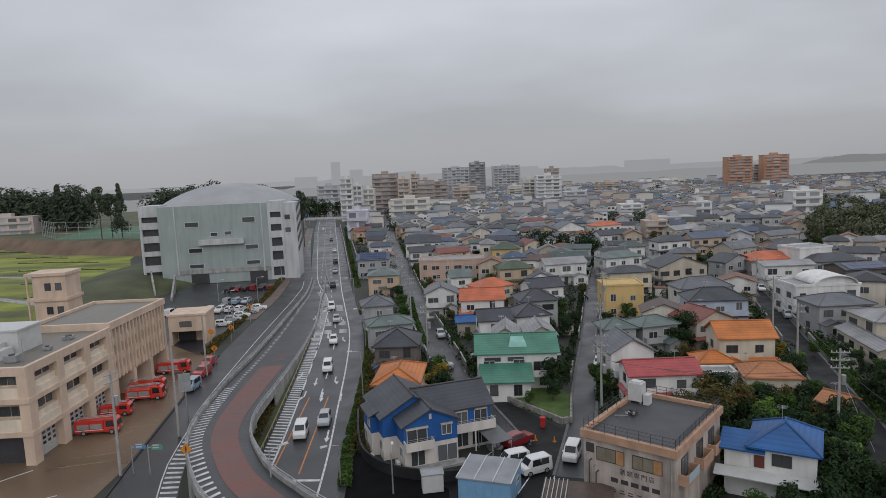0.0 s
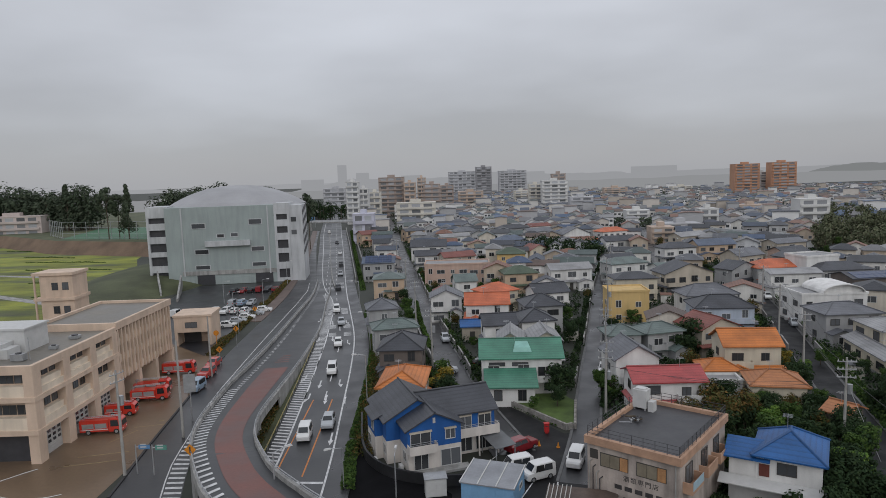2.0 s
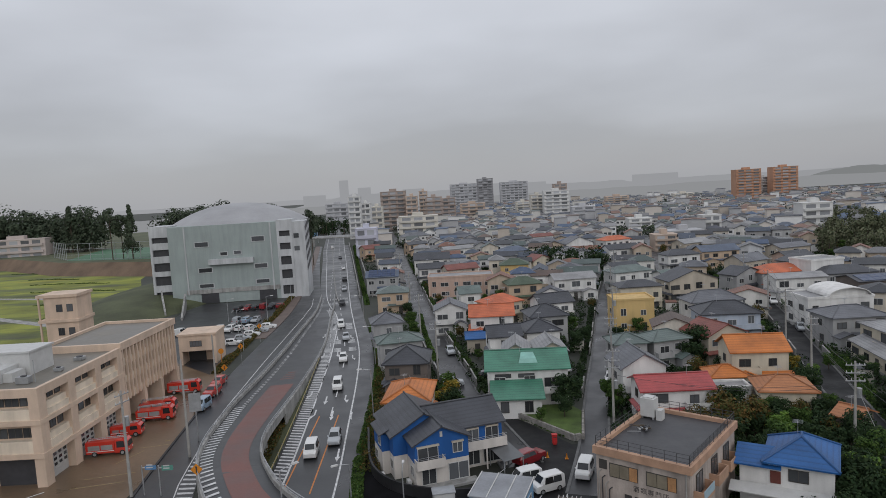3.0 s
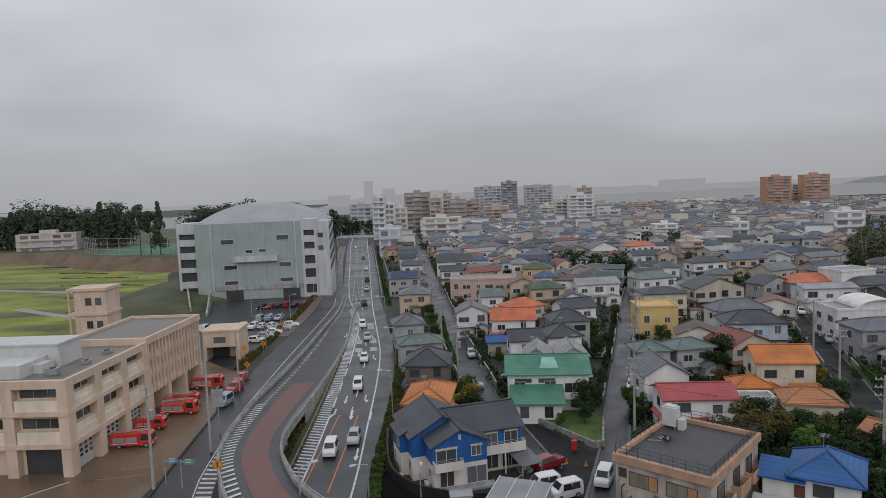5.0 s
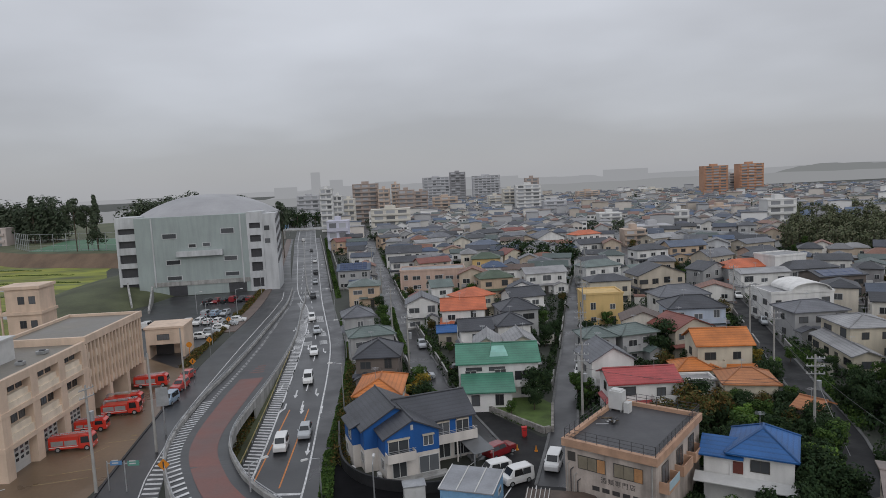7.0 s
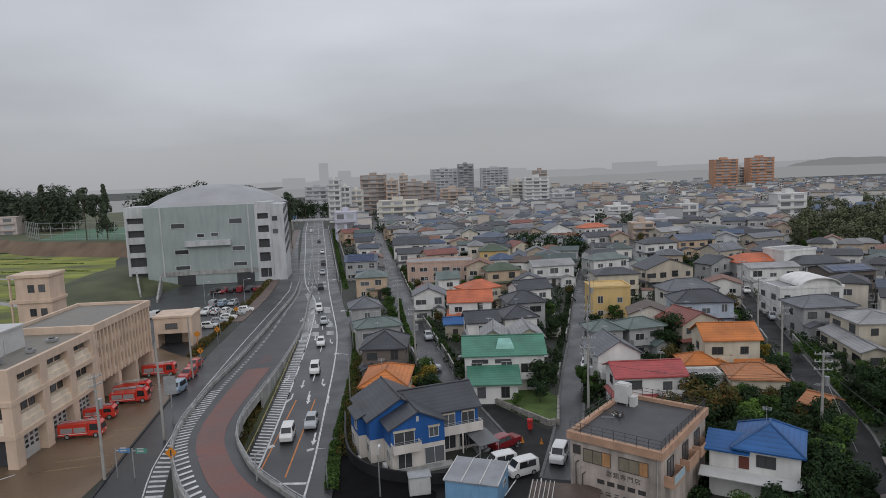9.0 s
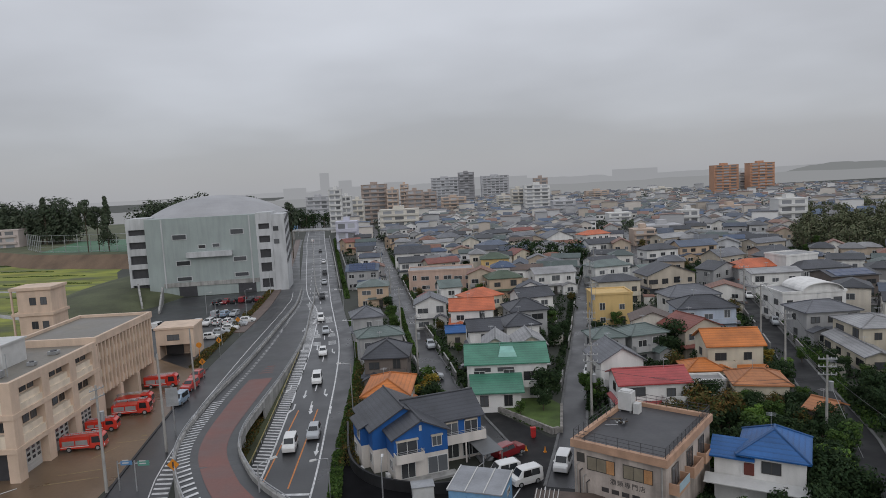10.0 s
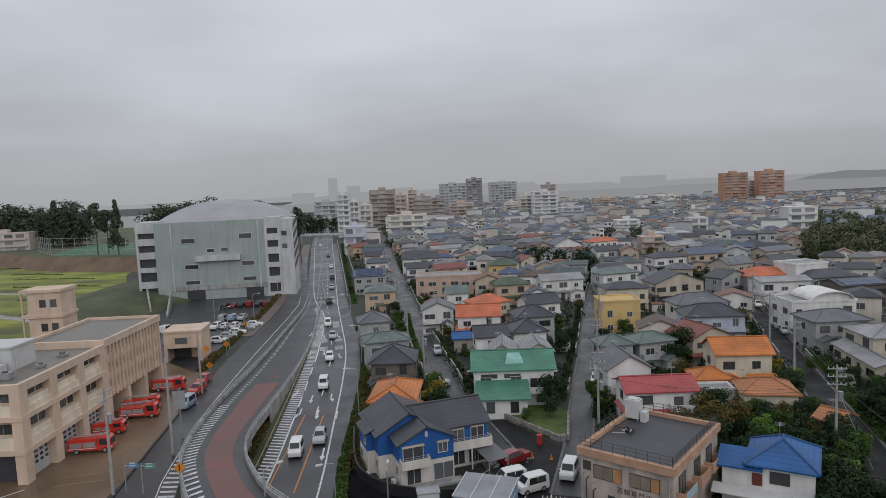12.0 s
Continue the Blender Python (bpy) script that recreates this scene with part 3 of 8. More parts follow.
for nm, ln, wd in (("road_a", street_a, 4.6), ("road_b", street_b, 3.2), ("road_c", street_c, 4.0), ("road_d", street_d, 3.4)):
    g = Geo()
    ribbon(g, offset(ln, -wd / 2), offset(ln, wd / 2), 0.012)
    tagged(part(nm, g, yard_mat if nm == "road_c" else asphalt_old), "narrow wet residential street", "road", kind="structure")
    g = Geo()
    for sgn in (-1, 1):
        l2 = offset(ln, sgn * (wd / 2 + 0.18))
        wall_along(g, [p for p in l2 if p.y < 330], 0.35, -0.03, 0.1)
    tagged(part("kerb_" + nm[-1], g, kerb_mat), "dark concrete gutter and kerb", "kerb", kind="structure")
# yard in front of the shop, with the dark lane round the blue house
g = Geo()
g.poly([V(-13, 52, 0.0), V(24, 46, 0.0), V(17, 80, 0.0), V(13.9, 79.5, 0.0), V(7.5, 90.5, 0.0), V(2, 92, 0.0), V(5.5, 78, 0.0), V(6, 71.5, 0.0), V(-4, 67.5, 0.0), V(-9.5, 72, 0.0), V(-12, 80, 0.0), V(-13.6, 80, 0.0)])
tagged(part("road_yard", g, yard_mat), "near-black wet asphalt yard and lane", "road", kind="structure")
g = Geo()
for x0, y0, x1, y1 in ((6.5, 63, 9.6, 69.5), (9.6, 62, 12.0, 70.5), (4.2, 72.5, 6.6, 76)):
    a, b = V(x0, y0, 0.012), V(x1, y1, 0.012)
    s = Vector(((b - a).y, -(b - a).x, 0)).normalized() * 0.07
    g.poly((a - s, a + s, b + s, b - s))
g.poly((V(9.4, 75.6, 0.012), V(10.4, 75.9, 0.012), V(10.3, 76.2, 0.012), V(9.2, 75.9, 0.012)))
tagged(part("yard_marking", g, paint_white), "faded parking lines", "road marking", kind="structure")
# jet-black, barely reflecting ground polygon laid over the lane
g = Geo()
g.poly([V(-13.2, 52, 0.012), V(-0.5, 52, 0.012), V(-0.5, 64.5, 0.012), V(-2, 66.4, 0.012), V(-6.4, 68.1, 0.012), V(-9.4, 71.2, 0.012), V(-11.1, 76, 0.012), V(-12.2, 83, 0.012), V(-13.2, 83, 0.012)])
jet_black_mat = surface("jet_black_ground", (0.006, 0.006, 0.007), 0.9, 0.4, 0.5, 4, 0.3)
jet_black_mat.node_tree.nodes["Principled BSDF"].inputs["Specular IOR Level"].default_value = 0.1
tagged(part("lane", g, jet_black_mat), "jet-black ground round a house plot", "ground", kind="structure")
g = Geo()
wall_along(g, curve_pts([V(-12.6, 86), V(-11.2, 76), V(-9.4, 71.3), V(-6.4, 68.2), V(-2, 66.5), V(1.0, 66.4)], 1.0), 0.25, 0, 1.25)
tagged(part("garden_wall", g, concrete_dark), "low dark concrete wall round a house plot", "wall")

# ---- fields, bank and mound beyond the station ----
g = Geo()
g.poly([V(-330, 120, 0.0), V(-86, 120, 0.0), V(-92, 190, 0.0), V(-140, 290, 0.0), V(-330, 300, 0.0)])
g.poly([V(-140, 290, 0.0), V(-330, 300, 0.0), V(-500, 620, 0.0), V(-230, 620, 0.0)])
field_mat = surface("patchy_field_grass", (0.20, 0.205, 0.03), 0.85, 0.45, 0.05, 1.5, 0.5)
fn, fl_ = field_mat.node_tree.nodes, field_mat.node_tree.links
f_geo, f_map, f_tex, f_mix = fn.new("ShaderNodeNewGeometry"), fn.new("ShaderNodeMapping"), fn.new("ShaderNodeTexNoise"), fn.new("ShaderNodeValToRGB")
f_map.inputs["Rotation"].default_value = (0, 0, radians(22))
f_map.inputs["Scale"].default_value = (0.022, 0.075, 1)
f_tex.inputs["Scale"].default_value, f_tex.inputs["Detail"].default_value, f_tex.inputs["Roughness"].default_value = 1.0, 6, 0.6
fl_.new(f_geo.outputs["Position"], f_map.inputs[0])
fl_.new(f_map.outputs[0], f_tex.inputs["Vector"])
fl_.new(f_tex.outputs["Fac"], f_mix.inputs[0])
fe = f_mix.color_ramp.elements
fe[0].position, fe[0].color = 0.34, (0.095, 0.10, 0.055, 1)
fe[1].position, fe[1].color = 0.66, (0.30, 0.285, 0.035, 1)
for at, c in ((0.44, (0.13, 0.155, 0.035)), (0.50, (0.22, 0.235, 0.03)), (0.585, (0.19, 0.22, 0.04))):
    q = fe.new(at)
    q.color = (*c, 1)
f_base = next(q for q in fn if q.bl_idname == "ShaderNodeVectorMath")
fl_.new(f_mix.outputs[0], f_base.inputs[0])
tagged(part("field", g, field_mat), "wet green grass field", "field", kind="structure")
g = Geo()
for (x0, y0, x1, y1) in ((-150, 205, -96, 172), (-215, 262, -150, 240), (-160, 165, -110, 148)):
    a, b = V(x0, y0, 0.05), V(x1, y1, 0.05)
    s = Vector(((b - a).y, -(b - a).x, 0)).normalized() * 1.6
    g.poly((a - s, a + s, b + s, b - s))
tagged(part("path", g, concrete), "grey gravel tracks across the field", "path", kind="structure")
# stepped plateau with a soil bank in front of the court
g = Geo()
fr = [V(-420, 392), V(-258, 372), V(-200, 325), V(-140, 300), V(-112, 300)]
for a, b in zip(fr, fr[1:]):
    up = V(-2, 9, 6)
    g.poly((a, b, b + up, a + up))
tagged(part("bank", g, soil), "bare brown soil bank", "bank", kind="structure")
g = Geo()
g.poly([p + V(-2, 9, 6) for p in fr] + [V(-112, 660, 6), V(-520, 660, 6)])
tagged(part("plateau", g, grass_dark), "rough grass plateau above the bank", "ground", kind="structure")
g = Geo()
g.poly([V(-205, 343, 6.03), V(-152, 326, 6.03), V(-150, 420, 6.03), V(-225, 420, 6.03)])
tagged(part("court", g, court_green), "green synthetic sports court", "court", kind="structure")
g = Geo()
cx, cy = -104, 232
rings = []
for k in range(7):
    rr = 1 - k / 6
    rings.append([V(cx + 24 * rr * math.cos(a) - 3 * math.sin(a) * rr, cy + 62 * rr * math.sin(a), 4.2 * (1 - rr ** 2)) for a in [2 * math.pi * i / 28 for i in range(28)]])
for r0, r1 in zip(rings, rings[1:]):
    for i in range(28):
        j = (i + 1) % 28
        g.poly((r0[i], r0[j], r1[j], r1[i]))
tagged(part("mound", g, grass_dark, smooth=True), "dark grassy mound beside the sports hall", "mound", kind="structure")
g = Geo()
g.poly([V(-76, 150, 0.02), V(-47.6, 122, 0.02), V(-49.2, 180, 0.02), V(-52, 212, 0.02), V(-84, 207, 0.02)])
tagged(part("parking_lot", g, asphalt), "wet black asphalt car park", "parking", kind="structure")
g = Geo()
for k in range(9):
    for (bx, by) in ((-73, 158), (-60, 170), (-66, 190)):
        p = V(bx + k * 2.4, by + k * 0.3, 0.035)
        if p.x < -51:
            g.poly((p, p + V(0.14, 0), p + V(-0.6, 5), p + V(-0.74, 5)))
tagged(part("parking_marking", g, paint_white), "white bay lines", "road marking", kind="structure")
g = Geo()
g.poly([V(-86, 60, 0.0), V(-38.5, 60, 0.0), V(-38.5, 74, 0.0), V(-40.8, 94, 0.0), V(-43.4, 118, 0.0), V(-46, 124, 0.0), V(-74, 150, 0.0), V(-90, 150, 0.0)])
tagged(part("station_yard", g, apron_brown), "wet brown concrete yard of the fire station", "yard", kind="structure")
g = Geo()
for a, b in ((V(-46.5, 76.5), V(-40.8, 78)), (V(-46.8, 74), (V(-41, 75.4))), (V(-44.8, 81), V(-43, 85)), (V(-44, 86), V(-39.8, 87))):
    s = Vector(((b - a).y, -(b - a).x, 0)).normalized() * 0.07
    g.poly([p + V(0, 0, 0.012) for p in (a - s, a + s, b + s, b - s)])
g.poly([V(-41.5, 88, 0.012), V(-40.8, 88.1, 0.012), V(-40.9, 88.6, 0.012), V(-41.6, 88.5, 0.012)])
tagged(part("station_yard_marking", g, surface("ochre_line_paint", (0.30, 0.23, 0.12), 0.6, 0.3, 1, 6, 0.1)), "faded ochre bay lines", "road marking", kind="structure")


# ---- windows shared by buildings ----
def window_mesh(w, h, bars=1):
    f = Geo()
    t = 0.07
    f.box(-w / 2, w / 2, -0.06, 0.02, 0, t)
    f.box(-w / 2, w / 2, -0.06, 0.02, h - t, h)
    f.box(-w / 2, -w / 2 + t, -0.06, 0.02, t, h - t)
    f.box(w / 2 - t, w / 2, -0.06, 0.02, t, h - t)
    for k in range(1, bars + 1):
        x = -w / 2 + w * k / (bars + 1)
        f.box(x - t / 2, x + t / 2, -0.05, 0.02, t, h - t)
    p = Geo()
    p.box(-w / 2 + t, w / 2 - t, -0.025, 0.015, t, h - t)
    return f, p


window_cache = {}


def add_window(parent, x, y, z, rot, w=1.7, h=1.2, dark=False, bars=1, deep=True):
    """A window on a wall: frame with its pane, its foot's middle at x, y, z."""
    key = (w, h, dark, bars)
    if key not in window_cache:
        f, p = window_mesh(w, h, bars)
        window_cache[key] = (f.mesh("window", frame_dark if dark else frame_white), p.mesh("pane", pane_mat))
    f, p = window_cache[key]
    win = part("window", f, None, parent)
    win.matrix_basis = pose(x, y, z, 0, 0, rot)
    part("pane", p, None, win)
    return win


# ---- houses ----
def roof_geo(w, d, z, rise, kind, over=0.45, thick=0.16):
    """A roof with eaves: hip, gable along x (gx) or y (gy)."""
    g = Geo()
    W, D = w / 2 + over, d / 2 + over
    dn = V(0, 0, thick)
    a, b, c, e = V(-W, -D, z), V(W, -D, z), V(W, D, z), V(-W, D, z)
    r0, r1 = ridge_ends(w, d, z, rise, kind, over)
    if kind == "hip":
        if W >= D:
            g.poly((a, b, r1, r0)), g.poly((b, c, r1)), g.poly((c, e, r0, r1)), g.poly((e, a, r0))
        else:
            g.poly((a, b, r0)), g.poly((b, c, r1, r0)), g.poly((c, e, r1)), g.poly((e, a, r0, r1))
        for p, q in ((a, b), (b, c), (c, e), (e, a)):
            g.poly((p - dn, q - dn, q, p))
        g.poly([p - dn for p in (e, c, b, a)])
    elif kind == "gx":
        g.poly((a, b, r1, r0)), g.poly((r0, r1, c, e))
        g.poly([p - dn for p in (r0, r1, b, a)]), g.poly([p - dn for p in (e, c, r1, r0)])
        for p, q in ((a, b), (b, r1), (r1, c), (c, e), (e, r0), (r0, a)):
            g.poly((p - dn, q - dn, q, p))
    else:
        g.poly((a, r0, r1, e)), g.poly((r0, b, c, r1))
        g.poly([p - dn for p in (e, r1, r0, a)]), g.poly([p - dn for p in (r1, c, b, r0)])
        for p, q in ((a, r0), (r0, b), (b, c), (c, r1), (r1, e), (e, a)):
            g.poly((p - dn, q - dn, q, p))
    return g.weld()


def ridge_ends(w, d, z, rise, kind, over=0.45):
    W, D = w / 2 + over, d / 2 + over
    if kind == "gx":
        return V(-W, 0, z + rise), V(W, 0, z + rise)
    if kind == "gy":
        return V(0, -D, z + rise), V(0, D, z + rise)
    if W >= D:
        return V(-(W - D * 0.92), 0, z + rise), V(W - D * 0.92, 0, z + rise)
    return V(0, -(D - W * 0.92), z + rise), V(0, D - W * 0.92, z + rise)


def ridge_caps(th, w, d, z, rise, kind, mat, over=0.45, x=0.0, y=0.0):
    """Round cap tiles along ridge and hips, a part for each line."""
    r0, r1 = ridge_ends(w, d, z, rise, kind, over)
    W, D = w / 2 + over, d / 2 + over
    lines = [(r0, r1)] if (r1 - r0).length > 0.3 else []
    if kind == "hip":
        for sx in (-1, 1):
            for sy in (-1, 1):
                c = V(sx * W, sy * D, z)
                lines.append((c, r0 if ((sx < 0) if W >= D else (sy < 0)) else r1))
    for p, q in lines:
        g = Geo()
        o = V(x, y, 0.03)
        g.tube(p + o, q + o, 0.12, n=6)
        part("ridge_cap", g, mat, th)


def body_geo(w, d, z, rise, kind, over=0.45):
    g = Geo()
    W, D = w / 2, d / 2
    g.box(-W, W, -D, D, 0, z)
    if kind == "gx":
        k = rise * D / (D + over)
        for x in (-W, W):
            s = 0.1 if x < 0 else -0.1
            g.hexa((V(x, -D, z), V(x, D, z), V(x + s, D, z), V(x + s, -D, z)), (V(x, -0.02, z + k), V(x, 0.02, z + k), V(x + s, 0.02, z + k), V(x + s, -0.02, z + k)))
    if kind == "gy":
        k = rise * W / (W + over)
        for y in (-D, D):
            s = 0.1 if y < 0 else -0.1
            g.hexa((V(-W, y, z), V(W, y, z), V(W, y + s, z), V(-W, y + s, z)), (V(-0.02, y, z + k), V(0.02, y, z + k), V(0.02, y + s, z + k), V(-0.02, y + s, z + k)))
    return g


def pent_roof(th, w, d, roof, side, z):
    """A narrow tiled skirt roof between the floors, over part of the front and one side."""
    W, D = w / 2, d / 2
    x0, x1 = (-W - 0.6, W * 0.35) if side < 0 else (-W * 0.35, W + 0.6)
    g = Geo()
    g.hexa((V(x0, -D - 0.85, z - 0.1), V(x1, -D - 0.85, z - 0.1), V(x1, -D - 0.001, z + 0.24), V(x0, -D - 0.001, z + 0.24)), (V(x0, -D - 0.85, z), V(x1, -D - 0.85, z), V(x1, -D - 0.001, z + 0.36), V(x0, -D - 0.001, z + 0.36)))
    part("pent_roof", g, roof, th, uv=True)
    g = Geo()
    xs, xo = side * (W + 0.001), side * (W + 0.6)
    q = [V(xo, -D, z), V(xo, D * 0.7, z), V(xs, D * 0.7, z + 0.3), V(xs, -D, z + 0.3)]
    if side < 0:
        q.reverse()
    g.hexa([p - V(0, 0, 0.1) for p in q], q)
    part("pent_roof", g, roof, th, uv=True)


def annexe(th, w, d, roof, wall, side, r):
    """A lower room built against the front of the house, with its own small roof."""
    aw, ad, h = w * r.uniform(0.34, 0.46), r.uniform(1.4, 2.2), r.uniform(2.5, 2.8)
    cx_, cy_ = side * (w - aw) / 2 * 0.96, -d / 2 - ad / 2
    g = body_geo(aw, ad, h, 0.8, "gy")
    g.v = [(a + cx_, b + cy_, c) for a, b, c in g.v]
    part("annexe_wall", g, wall, th)
    g = roof_geo(aw, ad, h, 0.8, "gy", 0.3, 0.12)
    g.v = [(a + cx_, b + cy_, c) for a, b, c in g.v]
    part("annexe_roof", g, roof, th, uv=True)
    add_window(th, cx_, cy_ - ad / 2 - 0.012, 0.8, 0, 1.7 if aw > 2.4 else 1.2, 1.2, False, 1)


placed = []
rnd = random.Random(7)


def house(x, y, rot, w, d, eave, rise, kind, roof, wall, label, balcony=None, group="houses of the town", detail=True, extras=True):
    """A house with walls, roof, windows, door and balcony; its front looks down its own -y."""
    placed.append((x, y, max(w, d) / 2))
    th = thing("house", pose(x, y, 0, 0, 0, rot), label, "house", group)
    W, D = w / 2, d / 2
    part("wall", body_geo(w, d, eave, rise, kind), wall, th)
    if kind == "flat":
        g = Geo()
        g.box(-W - 0.15, W + 0.15, -D - 0.15, -D + 0.15, eave, eave + rise)
        g.box(-W - 0.15, W + 0.15, D - 0.15, D + 0.15, eave, eave + rise)
        g.box(-W - 0.15, -W + 0.15, -D + 0.15, D - 0.15, eave, eave + rise)
        g.box(W - 0.15, W + 0.15, -D + 0.15, D - 0.15, eave, eave + rise)
        part("parapet", g, wall, th)
        g = Geo()
        g.box(-W + 0.15, W - 0.15, -D + 0.15, D - 0.15, eave, eave + rise * 0.35)
        part("roof", g, roof, th, uv=True)
    else:
        part("roof", roof_geo(w, d, eave, rise, kind), roof, th, uv=True)
        if y < 150:
            ridge_caps(th, w, d, eave, rise, kind, roof)
    if extras and eave > 5 and kind != "flat":
        pent_roof(th, w, d, roof, rnd.choice((-1, 1)), 2.62)
        if rnd.random() < 0.6:
            annexe(th, w, d, roof, wall, rnd.choice((-1, 1)), rnd)
    g = Geo()
    g.box(-W - 0.04, W + 0.04, -D - 0.04, D + 0.04, 0, 0.4)
    part("plinth", g, concrete, th)
    dark = rnd.random() < 0.4
    for fl in (range(2) if eave > 4.5 else range(1)):
        z = 0.95 + fl * 2.75
        n = max(1, int(w / 3.2))
        for k in range(n):
            px = -W + w * (k + 0.5) / n + rnd.uniform(-0.3, 0.3)
            if fl == 0 and k == n // 2:
                continue
            add_window(th, px, -D - 0.012, z if rnd.random() < 0.7 else z - 0.3, 0, rnd.choice((1.7, 1.7, 1.2, 2.4)), rnd.choice((1.2, 1.2, 1.6)), dark, 1)
        m = max(1, int(d / 3.8))
        for k in range(m):
            py = -D + d * (k + 0.5) / m + rnd.uniform(-0.4, 0.4)
            add_window(th, -W - 0.012, py, z, -90, rnd.choice((1.2, 1.7)), 1.2, dark, 1)
            if detail:
                add_window(th, W + 0.012, py, z, 90, rnd.choice((1.2, 1.7)), 1.2, dark, 1)
    g = Geo()
    g.box(-0.5, 0.5, -0.08, 0.02, 0.0, 2.1)
    g.box(0.32, 0.38, -0.13, -0.08, 0.9, 1.1)
    door = part("door", g, frame_dark, th)
    door.matrix_basis = pose(-W + w * ((max(1, int(w / 3.2)) // 2) + 0.5) / max(1, int(w / 3.2)), -D - 0.015, 0.05)
    if balcony is None:
        balcony = eave > 5 and rnd.random() < 0.55
    if balcony:
        bw = w * rnd.uniform(0.35, 0.6)
        bx = rnd.choice((-1, 1)) * (w - bw) / 2 * 0.9
        g = Geo()
        g.box(bx - bw / 2, bx + bw / 2, -D - 1.0, -D - 0.001, 2.75, 2.9)
        g.box(bx - bw / 2, bx + bw / 2, -D - 1.0, -D - 0.9, 2.9, 3.75)
        g.box(bx - bw / 2, bx - bw / 2 + 0.1, -D - 0.9, -D - 0.001, 2.9, 3.75)
        g.box(bx + bw / 2 - 0.1, bx + bw / 2, -D - 0.9, -D - 0.001, 2.9, 3.75)
        part("balcony", g, wall, th)
    if detail and kind != "flat":
        g = Geo()
        ax, ay = W * rnd.uniform(-0.5, 0.5), D * rnd.uniform(-0.2, 0.3)
        zt = eave + rise
        g.tube((ax, ay, eave + 0.2), (ax, ay, zt + 1.3), 0.03, n=5)
        for k in range(4):
            g.tube((ax - 0.45, ay - 0.5 + k * 0.28, zt + 1.15), (ax + 0.45, ay - 0.5 + k * 0.28, zt + 1.15), 0.015, n=4)
        g.tube((ax, ay - 0.6, zt + 1.15), (ax, ay + 0.5, zt + 1.15), 0.02, n=4)
        part("antenna", g, metal_grey, th)
        if rnd.random() < 0.5:
            g = Geo()
            dx = rnd.choice((-1, 1)) * W
            g.tube((dx, -D * 0.5, eave - 0.9), (dx * 1.06, -D * 0.5 - 0.2, eave - 0.75), 0.03, n=5)
            g.tube((dx * 1.06, -D * 0.5 - 0.2, eave - 0.75), (dx * 1.06, -D * 0.5 - 0.26, eave - 0.72), 0.28, 0.32, 12)
            part("dish", g, frame_white, th)
    if detail:
        g = Geo()
        ax = rnd.choice((-1, 1)) * (W + 0.25)
        g.box(ax - 0.2, ax + 0.2, D * 0.2, D * 0.2 + 0.85, 0, 0.62)
        part("air_conditioner", g, frame_white, th)
    return th


# ---- the houses ----
house(-6.8, 88.3, -4.1, 5.9, 8.6, 5.2, 1.4, "hip", roof_orange, wall_beige, "house with a bright orange hipped tile roof")
house(-8.1, 105.3, -2.2, 6.8, 7.5, 5.6, 2.08, "hip", roof_slate, wall_brown, "house with a dark grey hipped roof and brown walls")
house(-10.6, 119.3, 12.1, 7.9, 5.3, 5.6, 1.2, "hip", roof_sage, wall_grey, "house with a grey-green hipped metal roof")
house(-16.4, 176.3, 1.7, 8.1, 7.5, 6.0, 1.44, "hip", roof_sage, wall_tan, "two-storey tan house with a green hipped roof")
house(-22.5, 209.2, 2.0, 9.9, 6.7, 6.0, 1.76, "gx", roof_blue_grey, wall_grey, "house with a blue-grey roof carrying solar panels")
house(-39.1, 316.7, 31.6, 8.7, 6.5, 6.0, 1.70, "gx", roof_brown_red, wall_tan, "tan house with a rounded brown roof")
house(-14.7, 137.6, 10.8, 6.2, 6.7, 5.6, 1.76, "hip", roof_grey, wall_grey, "grey house with a weathered hipped roof")
house(9.9, 107.0, -6.0, 4.0, 6.7, 5.8, 1.6, "gy", roof_pale, wall_beige, "beige house with a pale grey gabled roof")
house(15.4, 107.0, 1.0, 4.6, 6.7, 5.8, 1.6, "gy", roof_pale, wall_beige, "beige house with a pale grey gabled roof")
house(8.8, 119.4, 4.0, 5.8, 5.8, 5.6, 1.6, "gx", roof_slate, wall_white, "white house with a dark slate roof")
house(15.7, 121.4, 7.5, 6.2, 6.7, 5.8, 1.76, "hip", roof_slate, wall_white, "white house with a dark slate hipped roof")
house(18.9, 135.3, 6.6, 7.6, 7.5, 5.8, 1.92, "hip", roof_slate, wall_grey, "grey house with a dark slate hipped roof")
house(22.5, 149.2, 14.1, 7.9, 6.7, 5.8, 1.76, "gx", roof_slate, wall_white, "white house with a dark slate gabled roof")
house(8.0, 139.6, -2.7, 9.0, 7.5, 5.6, 1.92, "gx", roof_orange_red, wall_white, "white house with a faded orange-red tile roof")
house(10.9, 153.8, 30.6, 8.4, 6.7, 5.6, 1.76, "hip", roof_orange_red, wall_cream, "cream house with a faded orange-red hipped roof")
house(4.2, 128.4, 0.0, 4.0, 4.1, 3.2, 0.96, "gx", roof_blue, wall_beige, "low shed with a bright blue metal roof")
house(19.2, 178.6, 6.5, 9.1, 7.5, 6.0, 1.70, "hip", roof_moss, wall_tan, "two-storey tan house with a mossy hipped roof")
house(21.4, 222.5, -3.9, 9.4, 7.5, 6.0, 1.76, "hip", roof_moss, wall_yellow, "yellow house with a dark moss-green hipped roof")
house(2.5, 197.8, -1.2, 19.4, 9.0, 6.3, 0.50, "flat", roof_pale, wall_salmon, "salmon-coloured flat-roofed apartment house")
house(-0.9, 147.3, 0.9, 6.9, 6.7, 5.8, 1.76, "gy", roof_grey, wall_white, "white house with a grey gabled roof")
